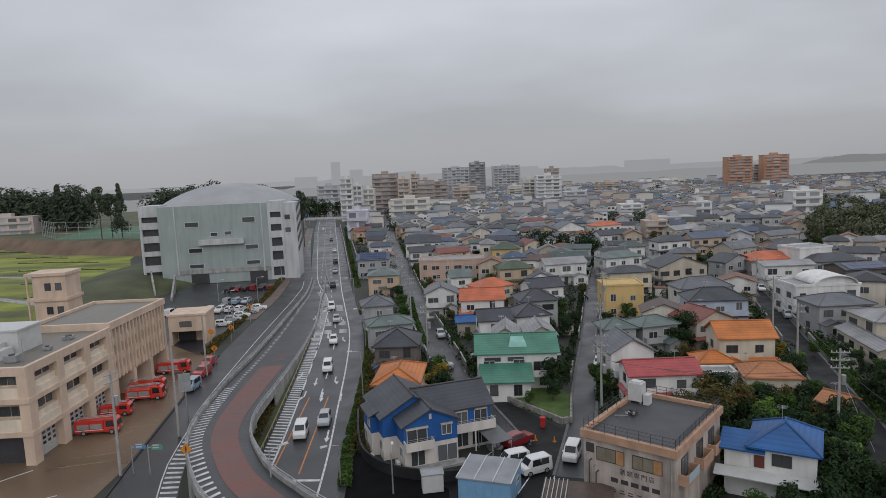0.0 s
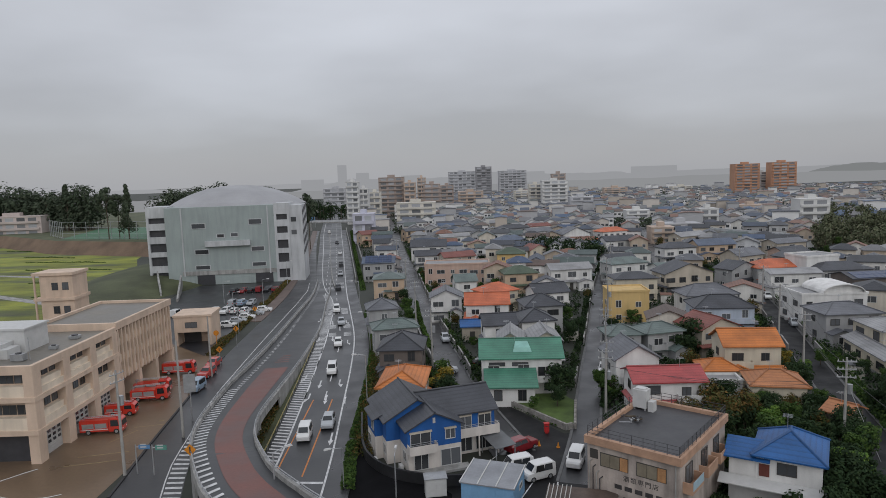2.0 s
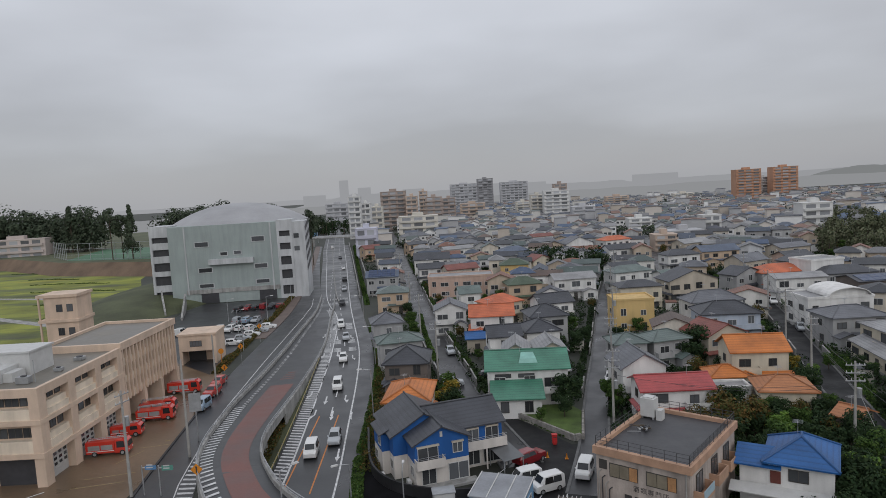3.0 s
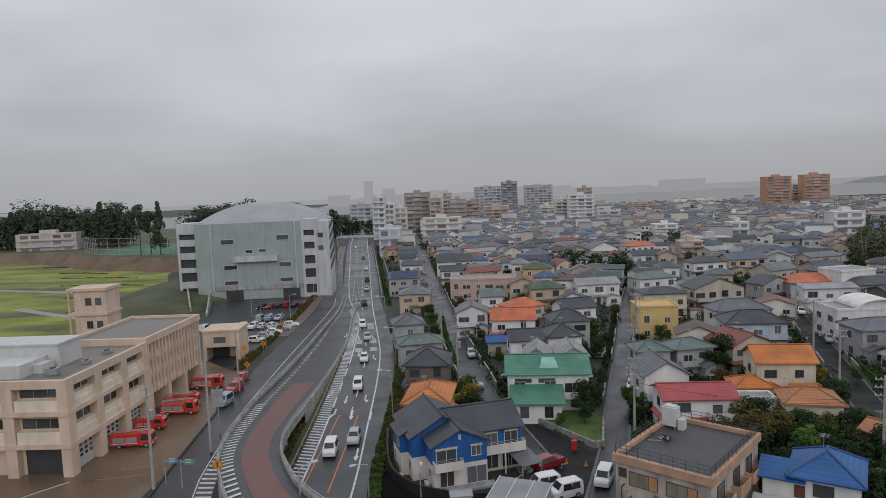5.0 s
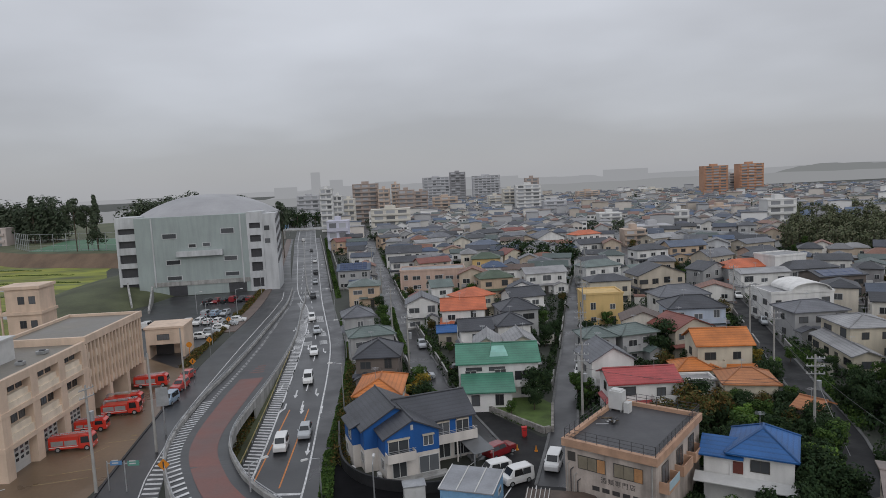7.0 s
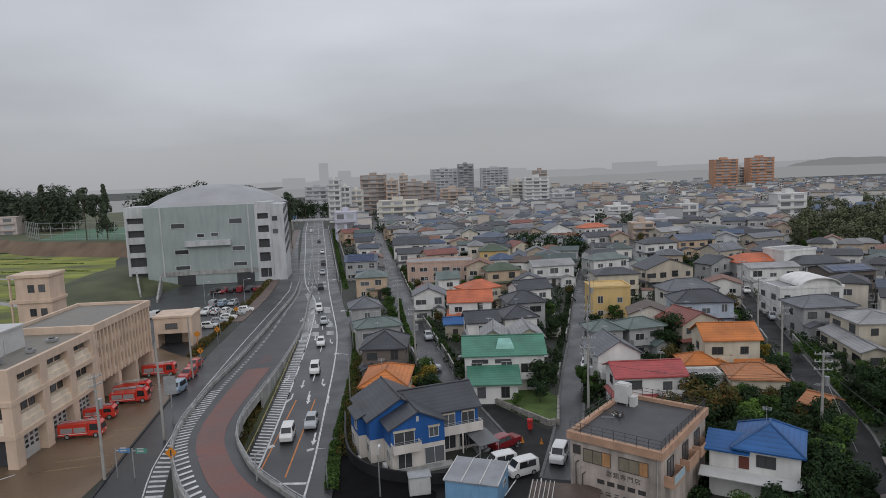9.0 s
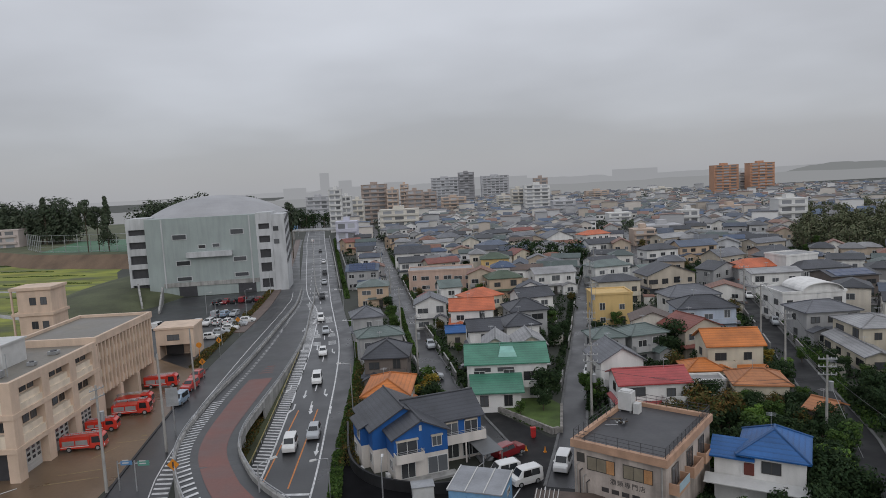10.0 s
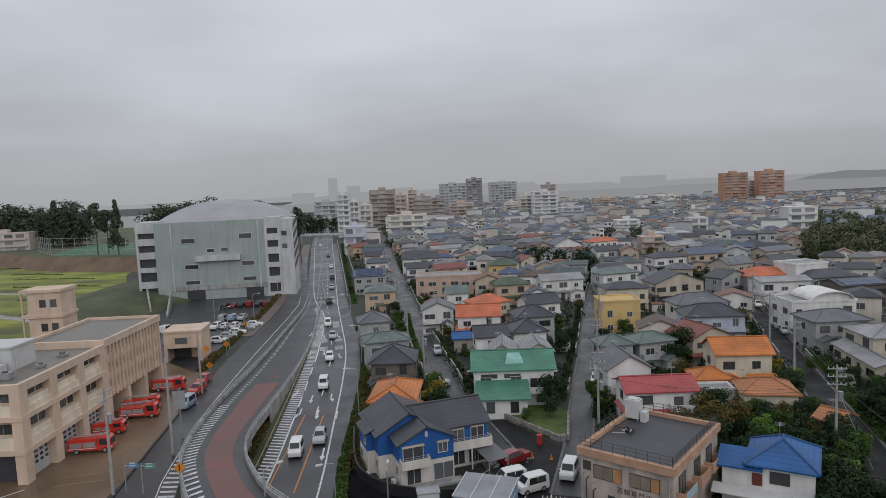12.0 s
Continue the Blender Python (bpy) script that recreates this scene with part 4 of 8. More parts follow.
house(-7.3, 227.5, 7.3, 8.9, 6.5, 5.6, 1.70, "gx", roof_slate, wall_white, "white house with a slate roof")
house(33.6, 182.8, 7.5, 11.6, 6.7, 6.0, 1.44, "gx", roof_pale, wall_white, "white house with a pale beige roof")
house(-7.6, 254.0, 0.6, 13.4, 9.0, 6.0, 2.40, "gx", roof_slate, wall_white, "large white house with a dark slate roof")
house(54.6, 284.2, 19.1, 13.0, 7.0, 6.0, 3.00, "gy", roof_grey, wall_white, "white house with a steep grey gabled roof")
house(28.3, 85.3, -0.9, 9.0, 5.8, 5.4, 1.28, "gx", roof_red, wall_white, "long white house with a red metal roof")
house(26.3, 94.4, 4.5, 6.3, 6.7, 6.0, 2.08, "gy", roof_grey, wall_white, "white house with a grey gabled roof")
house(28.9, 109.3, 3.6, 5.4, 5.3, 5.6, 1.2, "hip", roof_sage, wall_grey, "grey house with a grey-green hipped roof")
house(35.5, 110.3, 14.1, 6.6, 5.3, 5.6, 1.2, "hip", roof_sage, wall_grey, "grey house with a grey-green hipped roof")
house(38.4, 140.7, -2.1, 8.4, 7.1, 7.0, 0.4, "flat", wall_yellow, wall_yellow, "three-level yellow house with a flat parapet roof")
house(45.6, 160.7, 1.6, 10.2, 6.7, 6.5, 1.28, "hip", roof_slate, wall_cream, "cream house with a dark slate roof")
house(51.6, 190.6, 15.4, 11.6, 6.7, 6.0, 1.6, "hip", roof_sage, wall_white, "white house with a pale green hipped roof")
house(65.7, 252.3, 12.7, 12.4, 6.7, 6.0, 1.76, "gx", roof_slate, wall_white, "white house with a dark slate roof")
house(45.1, 112.7, 18.1, 7.6, 6.7, 5.6, 1.76, "gy", roof_brown_red, wall_beige, "beige house with a brown-red tile roof")
house(53.6, 128.1, -5.1, 10.9, 7.5, 5.8, 1.92, "hip", roof_slate, wall_pale_blue, "pale blue house with a dark grey hipped roof")
house(55.9, 140.9, 5.0, 11.1, 6.7, 5.8, 1.92, "hip", roof_grey, wall_white, "white house with a grey hipped roof")
house(61.3, 170.1, 7.4, 13.0, 8.0, 6.0, 2.60, "gy", roof_slate, wall_beige, "beige house with a dark gabled roof")
house(78.4, 224.0, 9.7, 11.6, 7.0, 6.0, 1.70, "hip", roof_slate, wall_white, "white house with a slate hipped roof")
house(93.8, 231.0, 6.2, 13.6, 7.5, 5.8, 1.90, "gx", roof_blue_grey, wall_tan, "tan house with a faded blue roof")
house(88.1, 176.1, 4.7, 12.8, 7.5, 5.8, 1.90, "hip", roof_orange_red, wall_grey, "house with a red tiled hipped roof")
house(86.3, 163.9, -0.9, 12.4, 6.8, 6.0, 0.90, "gx", roof_pale, wall_white, "white house with a shallow pale grey roof")
arched = house(78.3, 135.3, -1.1, 13.1, 9.0, 6.3, 0.50, "flat", roof_pale, wall_white, "large white modern house under an arched roof")
g, gable = Geo(), Geo()
for k in range(12):
    a, b = math.pi * k / 12, math.pi * (k + 1) / 12
    xa, xb, za, zb = 4.19 * -math.cos(a), 4.19 * -math.cos(b), 1.7 * math.sin(a), 1.7 * math.sin(b)
    g.hexa((V(xa + 1.6, -5.10, 6.81 + za - 0.16), V(xb + 1.6, -5.10, 6.81 + zb - 0.16), V(xb + 1.6, 3.50, 6.81 + zb - 0.16), V(xa + 1.6, 3.50, 6.81 + za - 0.16)), (V(xa + 1.6, -5.10, 6.82 + za), V(xb + 1.6, -5.10, 6.82 + zb), V(xb + 1.6, 3.50, 6.82 + zb), V(xa + 1.6, 3.50, 6.82 + za)))
    gable.hexa((V(xa * 0.96 + 1.6, -4.30, 6.5), V(xb * 0.96 + 1.6, -4.30, 6.5), V(xb * 0.96 + 1.6, -4.00, 6.5), V(xa * 0.96 + 1.6, -4.00, 6.5)), (V(xa * 0.96 + 1.6, -4.30, 6.7 + za), V(xb * 0.96 + 1.6, -4.30, 6.7 + zb), V(xb * 0.96 + 1.6, -4.00, 6.7 + zb), V(xa * 0.96 + 1.6, -4.00, 6.7 + za)))
part("arched_roof", g.weld(), wall_white, arched)
part("gable_wall", gable.weld(), wall_white, arched)
house(72.8, 119.6, 0.6, 10.0, 7.5, 5.8, 1.50, "hip", roof_grey, wall_grey, "grey house with a shallow hipped roof")
house(74.0, 107.0, -94.3, 9.0, 8.3, 5.8, 1.20, "hip", roof_pale, wall_cream, "cream house with a pale grey roof and lower wing", extras=False)
house(101.3, 168.8, 2.2, 13.7, 8.0, 5.8, 1.70, "hip", roof_slate, wall_grey, "grey house with a dark hipped roof")
house(99.5, 154.5, 3.3, 11.6, 8.3, 6.0, 1.12, "gx", roof_slate, wall_brown, "dark house with solar panels on its roof")
house(45.7, 99.3, -5.9, 8.1, 6.7, 6.0, 1.92, "gx", roof_orange, wall_cream, "two-storey cream house with an orange tile roof")
house(44.6, 88.0, -13.6, 6.8, 5.8, 3.4, 1.44, "hip", roof_terracotta, wall_cream, "single-storey house with a terracotta hipped roof")
house(47.7, 77.2, -56.6, 2.6, 4.1, 3.0, 0.96, "gx", roof_terracotta, wall_brown, "small outbuilding with a terracotta roof")
house(78.2, 176.0, 25.3, 9.8, 5.8, 5.6, 1.92, "gy", roof_slate, wall_grey, "grey house with a slate gabled roof")
house(104.6, 194.1, 15.6, 12.4, 6.7, 5.8, 1.76, "gy", roof_slate, wall_grey, "grey house with a slate gabled roof")
house(2.8, 221.9, 18.3, 10.9, 6.5, 5.6, 1.50, "gx", roof_brown_red, wall_beige, "beige house with a dull brown tiled roof")
house(-1.8, 151.4, 4.4, 3.5, 6.0, 5.8, 1.40, "hip", roof_brown_red, wall_cream, "cream house with a small brown-red roof")
house(3.9, 168.6, 9.2, 5.3, 6.0, 5.8, 1.60, "gx", roof_sage, wall_white, "white house with a grey-green gabled roof")
house(32.1, 324.3, 20.5, 15.3, 7.0, 6.0, 1.80, "hip", roof_slate, wall_grey, "grey house with a slate hipped roof")
house(25.4, 267.4, 18.6, 11.7, 7.0, 6.0, 1.80, "hip", roof_blue_grey, wall_grey, "grey house with a blue-grey hipped roof")
house(41.5, 302.2, 25.6, 12.8, 6.5, 6.0, 1.50, "gx", roof_grey, wall_white, "white house with a grey roof and blue shutters")
house(46.0, 332.4, 21.7, 11.6, 6.0, 6.0, 1.40, "gx", roof_brown_red, wall_white, "white house with a red-brown roof")
house(31.0, 233.1, 27.4, 7.9, 6.0, 5.6, 2.00, "gy", roof_brown_red, wall_cream, "cream house with its brown gable to the street")
house(73.1, 292.0, 22.2, 13.1, 7.0, 6.0, 1.70, "hip", roof_orange_red, wall_white, "white house with an orange-red hipped roof")
house(97.1, 263.3, 25.1, 13.8, 7.0, 5.8, 1.50, "gx", roof_pale, wall_beige, "beige house with a pale bluish roof")
house(61.3, 181.8, 17.8, 8.4, 6.0, 5.6, 1.30, "gx", roof_sage, wall_white, "white house with a sage metal roof")
house(97.5, 174.1, 12.3, 10.0, 8.0, 8.5, 0.50, "flat", roof_pale, wall_white, "tall white flat-roofed house with a stepped top")
house(106.7, 203.8, 14.0, 9.2, 7.0, 6.0, 1.50, "gx", roof_slate, wall_salmon, "salmon house with a dark slate roof")
house(118.0, 228.5, 18.3, 12.7, 7.0, 6.0, 1.30, "gx", roof_grey, wall_beige, "beige house with a grey sheet roof")
house(90.0, 199.1, 25.8, 10.5, 7.0, 6.0, 2.00, "gx", roof_grey, wall_beige, "beige house with a long grey roof")
house(52.3, 200.4, 13.6, 8.6, 6.5, 6.0, 1.40, "gx", roof_slate, wall_white, "white house with a slate roof behind a lane")
house(57.7, 438.5, 23.4, 23.2, 8.0, 6.0, 1.80, "hip", roof_pale, wall_cream, "cream house with a pale hipped roof")
house(8.1, 316.0, 17.3, 11.2, 8.0, 6.0, 2.00, "hip", roof_grey, wall_white, "white house with a grey hipped roof")
house(2.5, 294.8, 18.3, 13.3, 7.0, 5.6, 1.20, "gx", roof_pale, wall_white, "white house with a pale shallow roof")
house(-21.0, 386.6, 34.3, 16.3, 8.0, 6.0, 2.20, "hip", roof_grey, wall_white, "white house with a broad grey hipped roof")
house(-17.7, 330.8, 25.7, 10.2, 7.0, 5.8, 1.20, "gx", roof_slate, wall_tan, "tan house with a dark shallow roof")

# ---- the blue house ----
bh = thing("house", pose(-2.4, 74.5, 0, 0, 0, 19), "two-storey cobalt-blue and cream house with dark gabled roofs", "house", "houses of the town")
placed.append((-2.4, 75, 8))


def moved(geo, x, y, z=0):
    geo.v = [(a + x, b + y, c + z) for a, b, c in geo.v]
    return geo


def two_tone(w, d, z, rise, kind, x, y):
    low = Geo()
    low.box(-w / 2, w / 2, -d / 2, d / 2, 0, 2.75)
    part("lower_wall", moved(low, x, y), wall_offwhite, bh, "off-white lower wall")
    up = body_geo(w, d, z, rise, kind)
    up.v = [(a, b, max(c, 2.752)) for a, b, c in up.v]
    part("upper_wall", moved(up, x, y), wall_blue, bh, "cobalt-blue upper wall")
    part("roof", moved(roof_geo(w, d, z, rise, kind, 0.4), x, y), roof_slate, bh, uv=True)
    ridge_caps(bh, w, d, z, rise, kind, roof_slate, 0.4, x, y)


two_tone(8.6, 6.8, 5.1, 2.1, "gx", 2.9, 2.1)
two_tone(7.6, 8.2, 5.08, 2.25, "gy", -2.2, 3.6)
two_tone(6.3, 5.2, 5.06, 1.75, "gy", -1.25, -1.4)
# entrance bay on the lane side, with its own blue upper half
g = Geo()
g.box(-6.9, -6.0, 1.4, 5.4, 0, 2.75)
part("bay_lower", g, wall_offwhite, bh)
g = Geo()
g.box(-6.9, -6.0, 1.4, 5.4, 2.752, 4.75)
part("bay_upper", g, wall_blue, bh)
g = Geo()
g.hexa((V(-7.25, 1.1, 4.72), V(-6.0, 1.1, 5.3), V(-6.0, 5.7, 5.3), V(-7.25, 5.7, 4.72)), (V(-7.25, 1.1, 4.84), V(-6.0, 1.1, 5.42), V(-6.0, 5.7, 5.42), V(-7.25, 5.7, 4.84)))
part("bay_roof", g, roof_slate, bh, uv=True)
g = Geo()
g.box(-4.5, -1.2, -5.1, -4.01, 2.5, 2.65)
g.box(-4.5, -1.2, -5.1, -5.0, 2.65, 3.5)
g.box(-4.5, -4.4, -5.0, -4.01, 2.65, 3.5)
g.box(-1.3, -1.2, -5.0, -4.01, 2.65, 3.5)
part("balcony", g, wall_offwhite, bh)
g = Geo()
g.box(2.0, 7.3, -2.6, -1.31, 2.5, 2.65)
g.box(2.0, 7.3, -2.6, -2.5, 2.65, 3.6)
g.box(7.2, 7.3, -2.5, -1.31, 2.65, 3.6)
for x in (2.3, 4.7, 7.1):
    g.box(x - 0.08, x + 0.08, -2.55, -2.4, 0, 2.5)
part("balcony", g, wall_offwhite, bh)
g = Geo()
for z in (3.65, 3.85):
    g.tube((-4.5, -5.05, z), (-1.2, -5.05, z), 0.025, n=5)
    g.tube((2.0, -2.55, z + 0.1), (7.3, -2.55, z + 0.1), 0.025, n=5)
part("laundry_rail", g, metal_grey, bh)
for x, y, z, w, h in ((-2.9, -4.012, 3.0, 2.4, 1.6), (0.6, -4.012, 3.4, 1.2, 1.2), (-2.9, -4.012, 0.3, 1.7, 2.0), (0.6, -4.012, 0.3, 2.4, 2.0), (3.4, -1.312, 3.0, 1.7, 1.6), (5.9, -1.312, 3.0, 1.7, 1.6), (3.4, -1.312, 0.3, 1.7, 2.0), (5.9, -1.312, 0.3, 2.4, 2.0)):
    add_window(bh, x, y, z, 0, w, h, False, 1)
for x, y, z in ((-6.912, 2.5, 3.3), (-6.012, 6.6, 3.5), (-6.912, 4.2, 1.0), (-6.012, 0.4, 1.0), (-4.412, -2.6, 1.0)):
    add_window(bh, x, y, z, -90, 1.2, 1.2, False, 1)
for x0, x1, y0 in ((-4.2, -1.6, -4.02), (-0.1, 1.3, -4.02), (2.6, 4.2, -1.32), (5.1, 6.7, -1.32)):
    g = Geo()
    g.box(x0, x1, y0 - 0.25, y0, 4.62, 4.8)
    part("shutter_box", g, wall_beige, bh)
g = Geo()
g.box(-1.42, -1.12, -4.05, -4.001, 5.5, 6.1)
part("gable_vent", g, shutter_mat, bh)
for x, y in ((-7.2, 0.4), (-6.4, 7.2), (-4.9, -2.6)):
    g = Geo()
    g.box(x - 0.2, x + 0.2, y - 0.45, y + 0.45, 0, 0.65)
    part("air_conditioner", g, frame_white, bh)
g = Geo()
g.box(-4.4, 2.6, -5.3, -4.01, 0, 0.28)
part("terrace", g, concrete, bh)

# ---- green-roofed house with its garden ----
gh = house(10.4, 97.6, -3, 11.7, 8.4, 6.0, 1.9, "gx", roof_green, wall_white, "white two-storey house with a green metal roof", balcony=False, extras=False)
g = Geo()
g.box(-5.0, 1.6, -8.2, -4.21, 0, 2.9)
part("wing", g, wall_white, gh)
g = Geo()
g.hexa((V(-5.6, -8.8, 2.85), V(2.1, -8.8, 2.85), V(2.1, -4.21, 4.3), V(-5.6, -4.21, 4.3)), (V(-5.6, -8.8, 3.0), V(2.1, -8.8, 3.0), V(2.1, -4.21, 4.5), V(-5.6, -4.21, 4.5)))
part("wing_roof", g, roof_green, gh, uv=True)
g = Geo()
g.hexa((V(-1.2, -3.2, 6.6), V(1.6, -3.2, 6.6), V(1.2, -1.2, 7.5), V(-0.8, -1.2, 7.5)), (V(-1.0, -2.9, 7.2), V(1.4, -2.9, 7.2), V(1.1, -1.0, 7.7), V(-0.7, -1.0, 7.7)))
part("dormer", g, surface("pale_green_skylight", (0.20, 0.42, 0.36), 0.35, 0.15, 1, 6, 0.05), gh, "pale green skylight dormer")
g = Geo()
g.box(1.7, 5.4, -5.5, -4.21, 2.6, 2.75)
g.box(1.7, 5.4, -5.5, -5.4, 2.75, 3.6)
g.box(5.3, 5.4, -5.4, -4.21, 2.75, 3.6)
part("balcony", g, wall_white, gh)
for x in (-3.6, -0.2):
    add_window(gh, x, -8.212, 0.9, 0, 1.2, 1.6, True, 1)
    add_window(gh, x, -4.212, 4.75, 0, 2.4, 0.6, True, 3)
add_window(gh, 3.6, -4.212, 3.0, 0, 2.4, 1.6, True, 1)
g = Geo()
gpts = [V(7.4, 91.0), V(14.4, 80.6), V(15.6, 81.2), V(17.3, 89.5), V(15.8, 93.0), V(9, 93.2)]
g.poly([p + V(0, 0, 0.6) for p in gpts])
tagged(part("lawn", g, surface("lawn_grass", (0.075, 0.12, 0.025), 0.85, 0.4, 0.5, 5, 0.5)), "small garden lawn behind a stone wall", "lawn", kind="structure")
stone = surface("grey_garden_stone", (0.26, 0.245, 0.225), 0.8, 0.4, 1.2, 6, 0.5)
gw = thing("garden_wall", pose(0, 0, 0), "low pale stone wall round a raised garden", "wall")
g = Geo()
wall_along(g, [V(p.x, p.y) for p in gpts[:4]], 0.3, -0.03, 0.62)
part("footing", g, concrete, gw)
st = Geo()
st.hexa((V(-0.42, -0.2, 0), V(0.42, -0.2, 0), V(0.42, 0.2, 0), V(-0.42, 0.2, 0)), (V(-0.38, -0.16, 0.3), V(0.38, -0.16, 0.3), V(0.38, 0.16, 0.3), V(-0.38, 0.16, 0.3)))
stone_me = st.mesh("stone", stone)
for k in range(3):
    for p, h in at_dist([V(q.x, q.y) for q in gpts[:4]], 0.45, 0.9):
        s = part("stone", stone_me, None, gw)
        s.matrix_basis = pose(p.x, p.y, -0.02 + k * 0.3 * 0.9, 0, 0, math.degrees(math.atan2(h.y, h.x))) if k else pose(p.x, p.y, -0.02, 0, 0, math.degrees(math.atan2(h.y, h.x)))

# ---- blue-tiled house and the corner shop ----
b2 = house(32.9, 61.4, -31, 5.6, 6.2, 5.4, 1.9, "hip", roof_blue, wall_white, "white house with a bright blue hipped tile roof", balcony=False, extras=False)
part("wing_wall", moved(body_geo(3.2, 4.6, 4.9, 1.1, "gx"), -3.6, -0.7), wall_white, b2)
part("wing_roof", moved(roof_geo(3.2, 4.6, 4.9, 1.1, "gx"), -3.6, -0.7), roof_blue, b2, uv=True)

g = Geo()
g.hexa((V(-6.0, -4.6, 2.5), V(3.2, -4.6, 2.5), V(3.2, -3.11, 2.9), V(-6.0, -3.11, 2.9)), (V(-6.0, -4.6, 2.6), V(3.2, -4.6, 2.6), V(3.2, -3.11, 3.0), V(-6.0, -3.11, 3.0)))
part("canopy", g, frame_white, b2, "pale grey metal canopy")
g = Geo()
g.box(-2.5, -1.6, -3.2, -3.102, 3.3, 4.5)
part("shutter", g, surface("red_brown_shutter", (0.13, 0.035, 0.025), 0.6, 0.2, 1, 6, 0.1), b2)

shop = thing("shop_building", pose(20.25, 62.45, 0, 0, 0, -39.6), "weathered pinkish concrete shop building with a flat railed roof", "building")
placed.append((20.25, 62.45, 8))
W, D = 4.45, 6.4
g = Geo()
g.box(-W, W, -D, D, 0, 7.0)
part("wall", g, pink_concrete, shop)
g = Geo()
for x0, x1, y0, y1 in ((-W - 0.25, W + 0.25, -D - 0.25, -D + 0.2), (-W - 0.25, W + 0.25, D - 0.2, D + 0.25), (-W - 0.25, -W + 0.2, -D + 0.2, D - 0.2), (W - 0.2, W + 0.25, -D + 0.2, D - 0.2)):
    g.box(x0, x1, y0, y1, 7.0, 7.75)
part("parapet", g, peach_trim, shop)
g = Geo()
g.box(-W + 0.2, W - 0.2, -D + 0.2, D - 0.2, 7.0, 7.35)
part("roof", g, surface("wet_roof_membrane", (0.055, 0.055, 0.06), 0.55, 0.35, 0.4, 3, 0.2, wet=0.15), shop)
g = Geo()
for k in range(9):
    for y in (-D, D):
        x = -W + 2 * W * k / 8
        g.tube((x, y, 7.75), (x, y, 8.7), 0.03, n=4)
for k in range(13):
    for x in (-W, W):
        y = -D + 2 * D * k / 12
        g.tube((x, y, 7.75), (x, y, 8.7), 0.03, n=4)
for z in (8.0, 8.35, 8.7):
    for a, b in (((-W, -D, z), (W, -D, z)), ((W, -D, z), (W, D, z)), ((-W, D, z), (W, D, z)), ((-W, -D, z), (-W, D, z))):
        g.tube(a, b, 0.025, n=4)
for k in range(60):
    y = -D + 2 * D * k / 60
    g.tube((W, y, 7.75), (W, y, 8.7), 0.012, n=4)
part("railing", g, metal_dark, shop, "black steel roof railing")
for x in (-1.7, 1.9):
    g = Geo()
    g.box(x - 1.4, x + 1.4, -D - 0.05, -D + 0.02, 5.0, 6.35, 0)
    g.box(x + 0.6, x + 1.35, -D - 0.09, -D - 0.05, 5.05, 6.3, 1)
    win = part("window", g, [frame_dark, wood_orange], shop)
    for k in range(2):
        g = Geo()
        g.box(x - 1.32 + k * 0.95, x - 0.42 + k * 0.95, -D - 0.075, -D - 0.052, 5.08, 6.27)
        part("pane", g, surface("lit_blind", (0.22, 0.19, 0.14), 0.4, 0.2, 1, 5, 0.05), win)
g = Geo()
g.box(-W + 0.3, -W + 1.1, -D - 0.06, -D + 0.02, 5.6, 6.5)
part("vent", g, frame_dark, shop)
for y0, y1, z0 in ((-5.6, -2.6, 4.3), (-1.4, 1.4, 4.3), (2.2, 4.8, 4.3)):
    g = Geo()
    g.box(W + 0.001, W + 0.9, y0, y1, z0 - 0.15, z0)
    g.box(W + 0.8, W + 0.9, y0, y1, z0, z0 + 0.9)
    g.box(W + 0.001, W + 0.8, y0, y0 + 0.1, z0, z0 + 0.9)
    g.box(W + 0.001, W + 0.8, y1 - 0.1, y1, z0, z0 + 0.9)
    part("balcony", g, peach_trim, shop)
    add_window(shop, W + 0.012, (y0 + y1) / 2, z0 + 0.1, 90, 1.7, 2.0, True, 1)
g = Geo()
g.box(W + 0.9, W + 0.94, -5.5, -2.8, 4.5, 5.3)
part("balcony_screen", g, surface("pale_blue_screen", (0.34, 0.46, 0.52), 0.5, 0.15, 1, 6, 0.05), shop, "pale blue balcony screen")
for k in range(4):
    x = -W + 0.25 + k * 0.35
    g = Geo()
    z0 = 0.2 + (k * 7 % 3) * 0.6
    g.tube((x, -D - 0.07, z0), (x, -D - 0.07, 5.2 - k * 0.5), 0.05, n=6)
    g.tube((x, -D - 0.07, 5.2 - k * 0.5), (x + 0.3, -D - 0.07, 5.5 - k * 0.5), 0.05, n=6)
    part("pipe", g, metal_dark if k % 2 else pole_mat, shop)
g = Geo()
g.tube((W - 0.3, -D - 0.08, 0.2), (W - 0.3, -D - 0.08, 7.0), 0.07, n=8)
part("pipe", g, pole_mat, shop)
# painted sign: one readable line, the name as plain shapes
cu = bpy.data.curves.new("sign_line", "FONT")
cu.body, cu.size, cu.align_x, cu.extrude = "酒類専門店", 0.62, "CENTER", 0.004
cu.space_character = 1.25
tmp = bpy.data.objects.new("sign_line", cu)
scene.collection.objects.link(tmp)
sign_me = bpy.data.meshes.new_from_object(tmp.evaluated_get(bpy.context.evaluated_depsgraph_get()))
bpy.data.objects.remove(tmp)
sign_me.materials.clear()
sign_me.materials.append(lettering)
sg = part("sign_lettering", sign_me, None, shop, "faded black painted characters")
sg.matrix_basis = pose(0.9, -D - 0.012, 4.15, 90, 0, 0)
for k in range(5):
    g = Geo()
    x = -1.3 + k * 1.0
    g.box(x - 0.36, x + 0.36, -D - 0.012, -D + 0.01, 3.18, 3.62)
    part("sign_bar", g, lettering, shop)
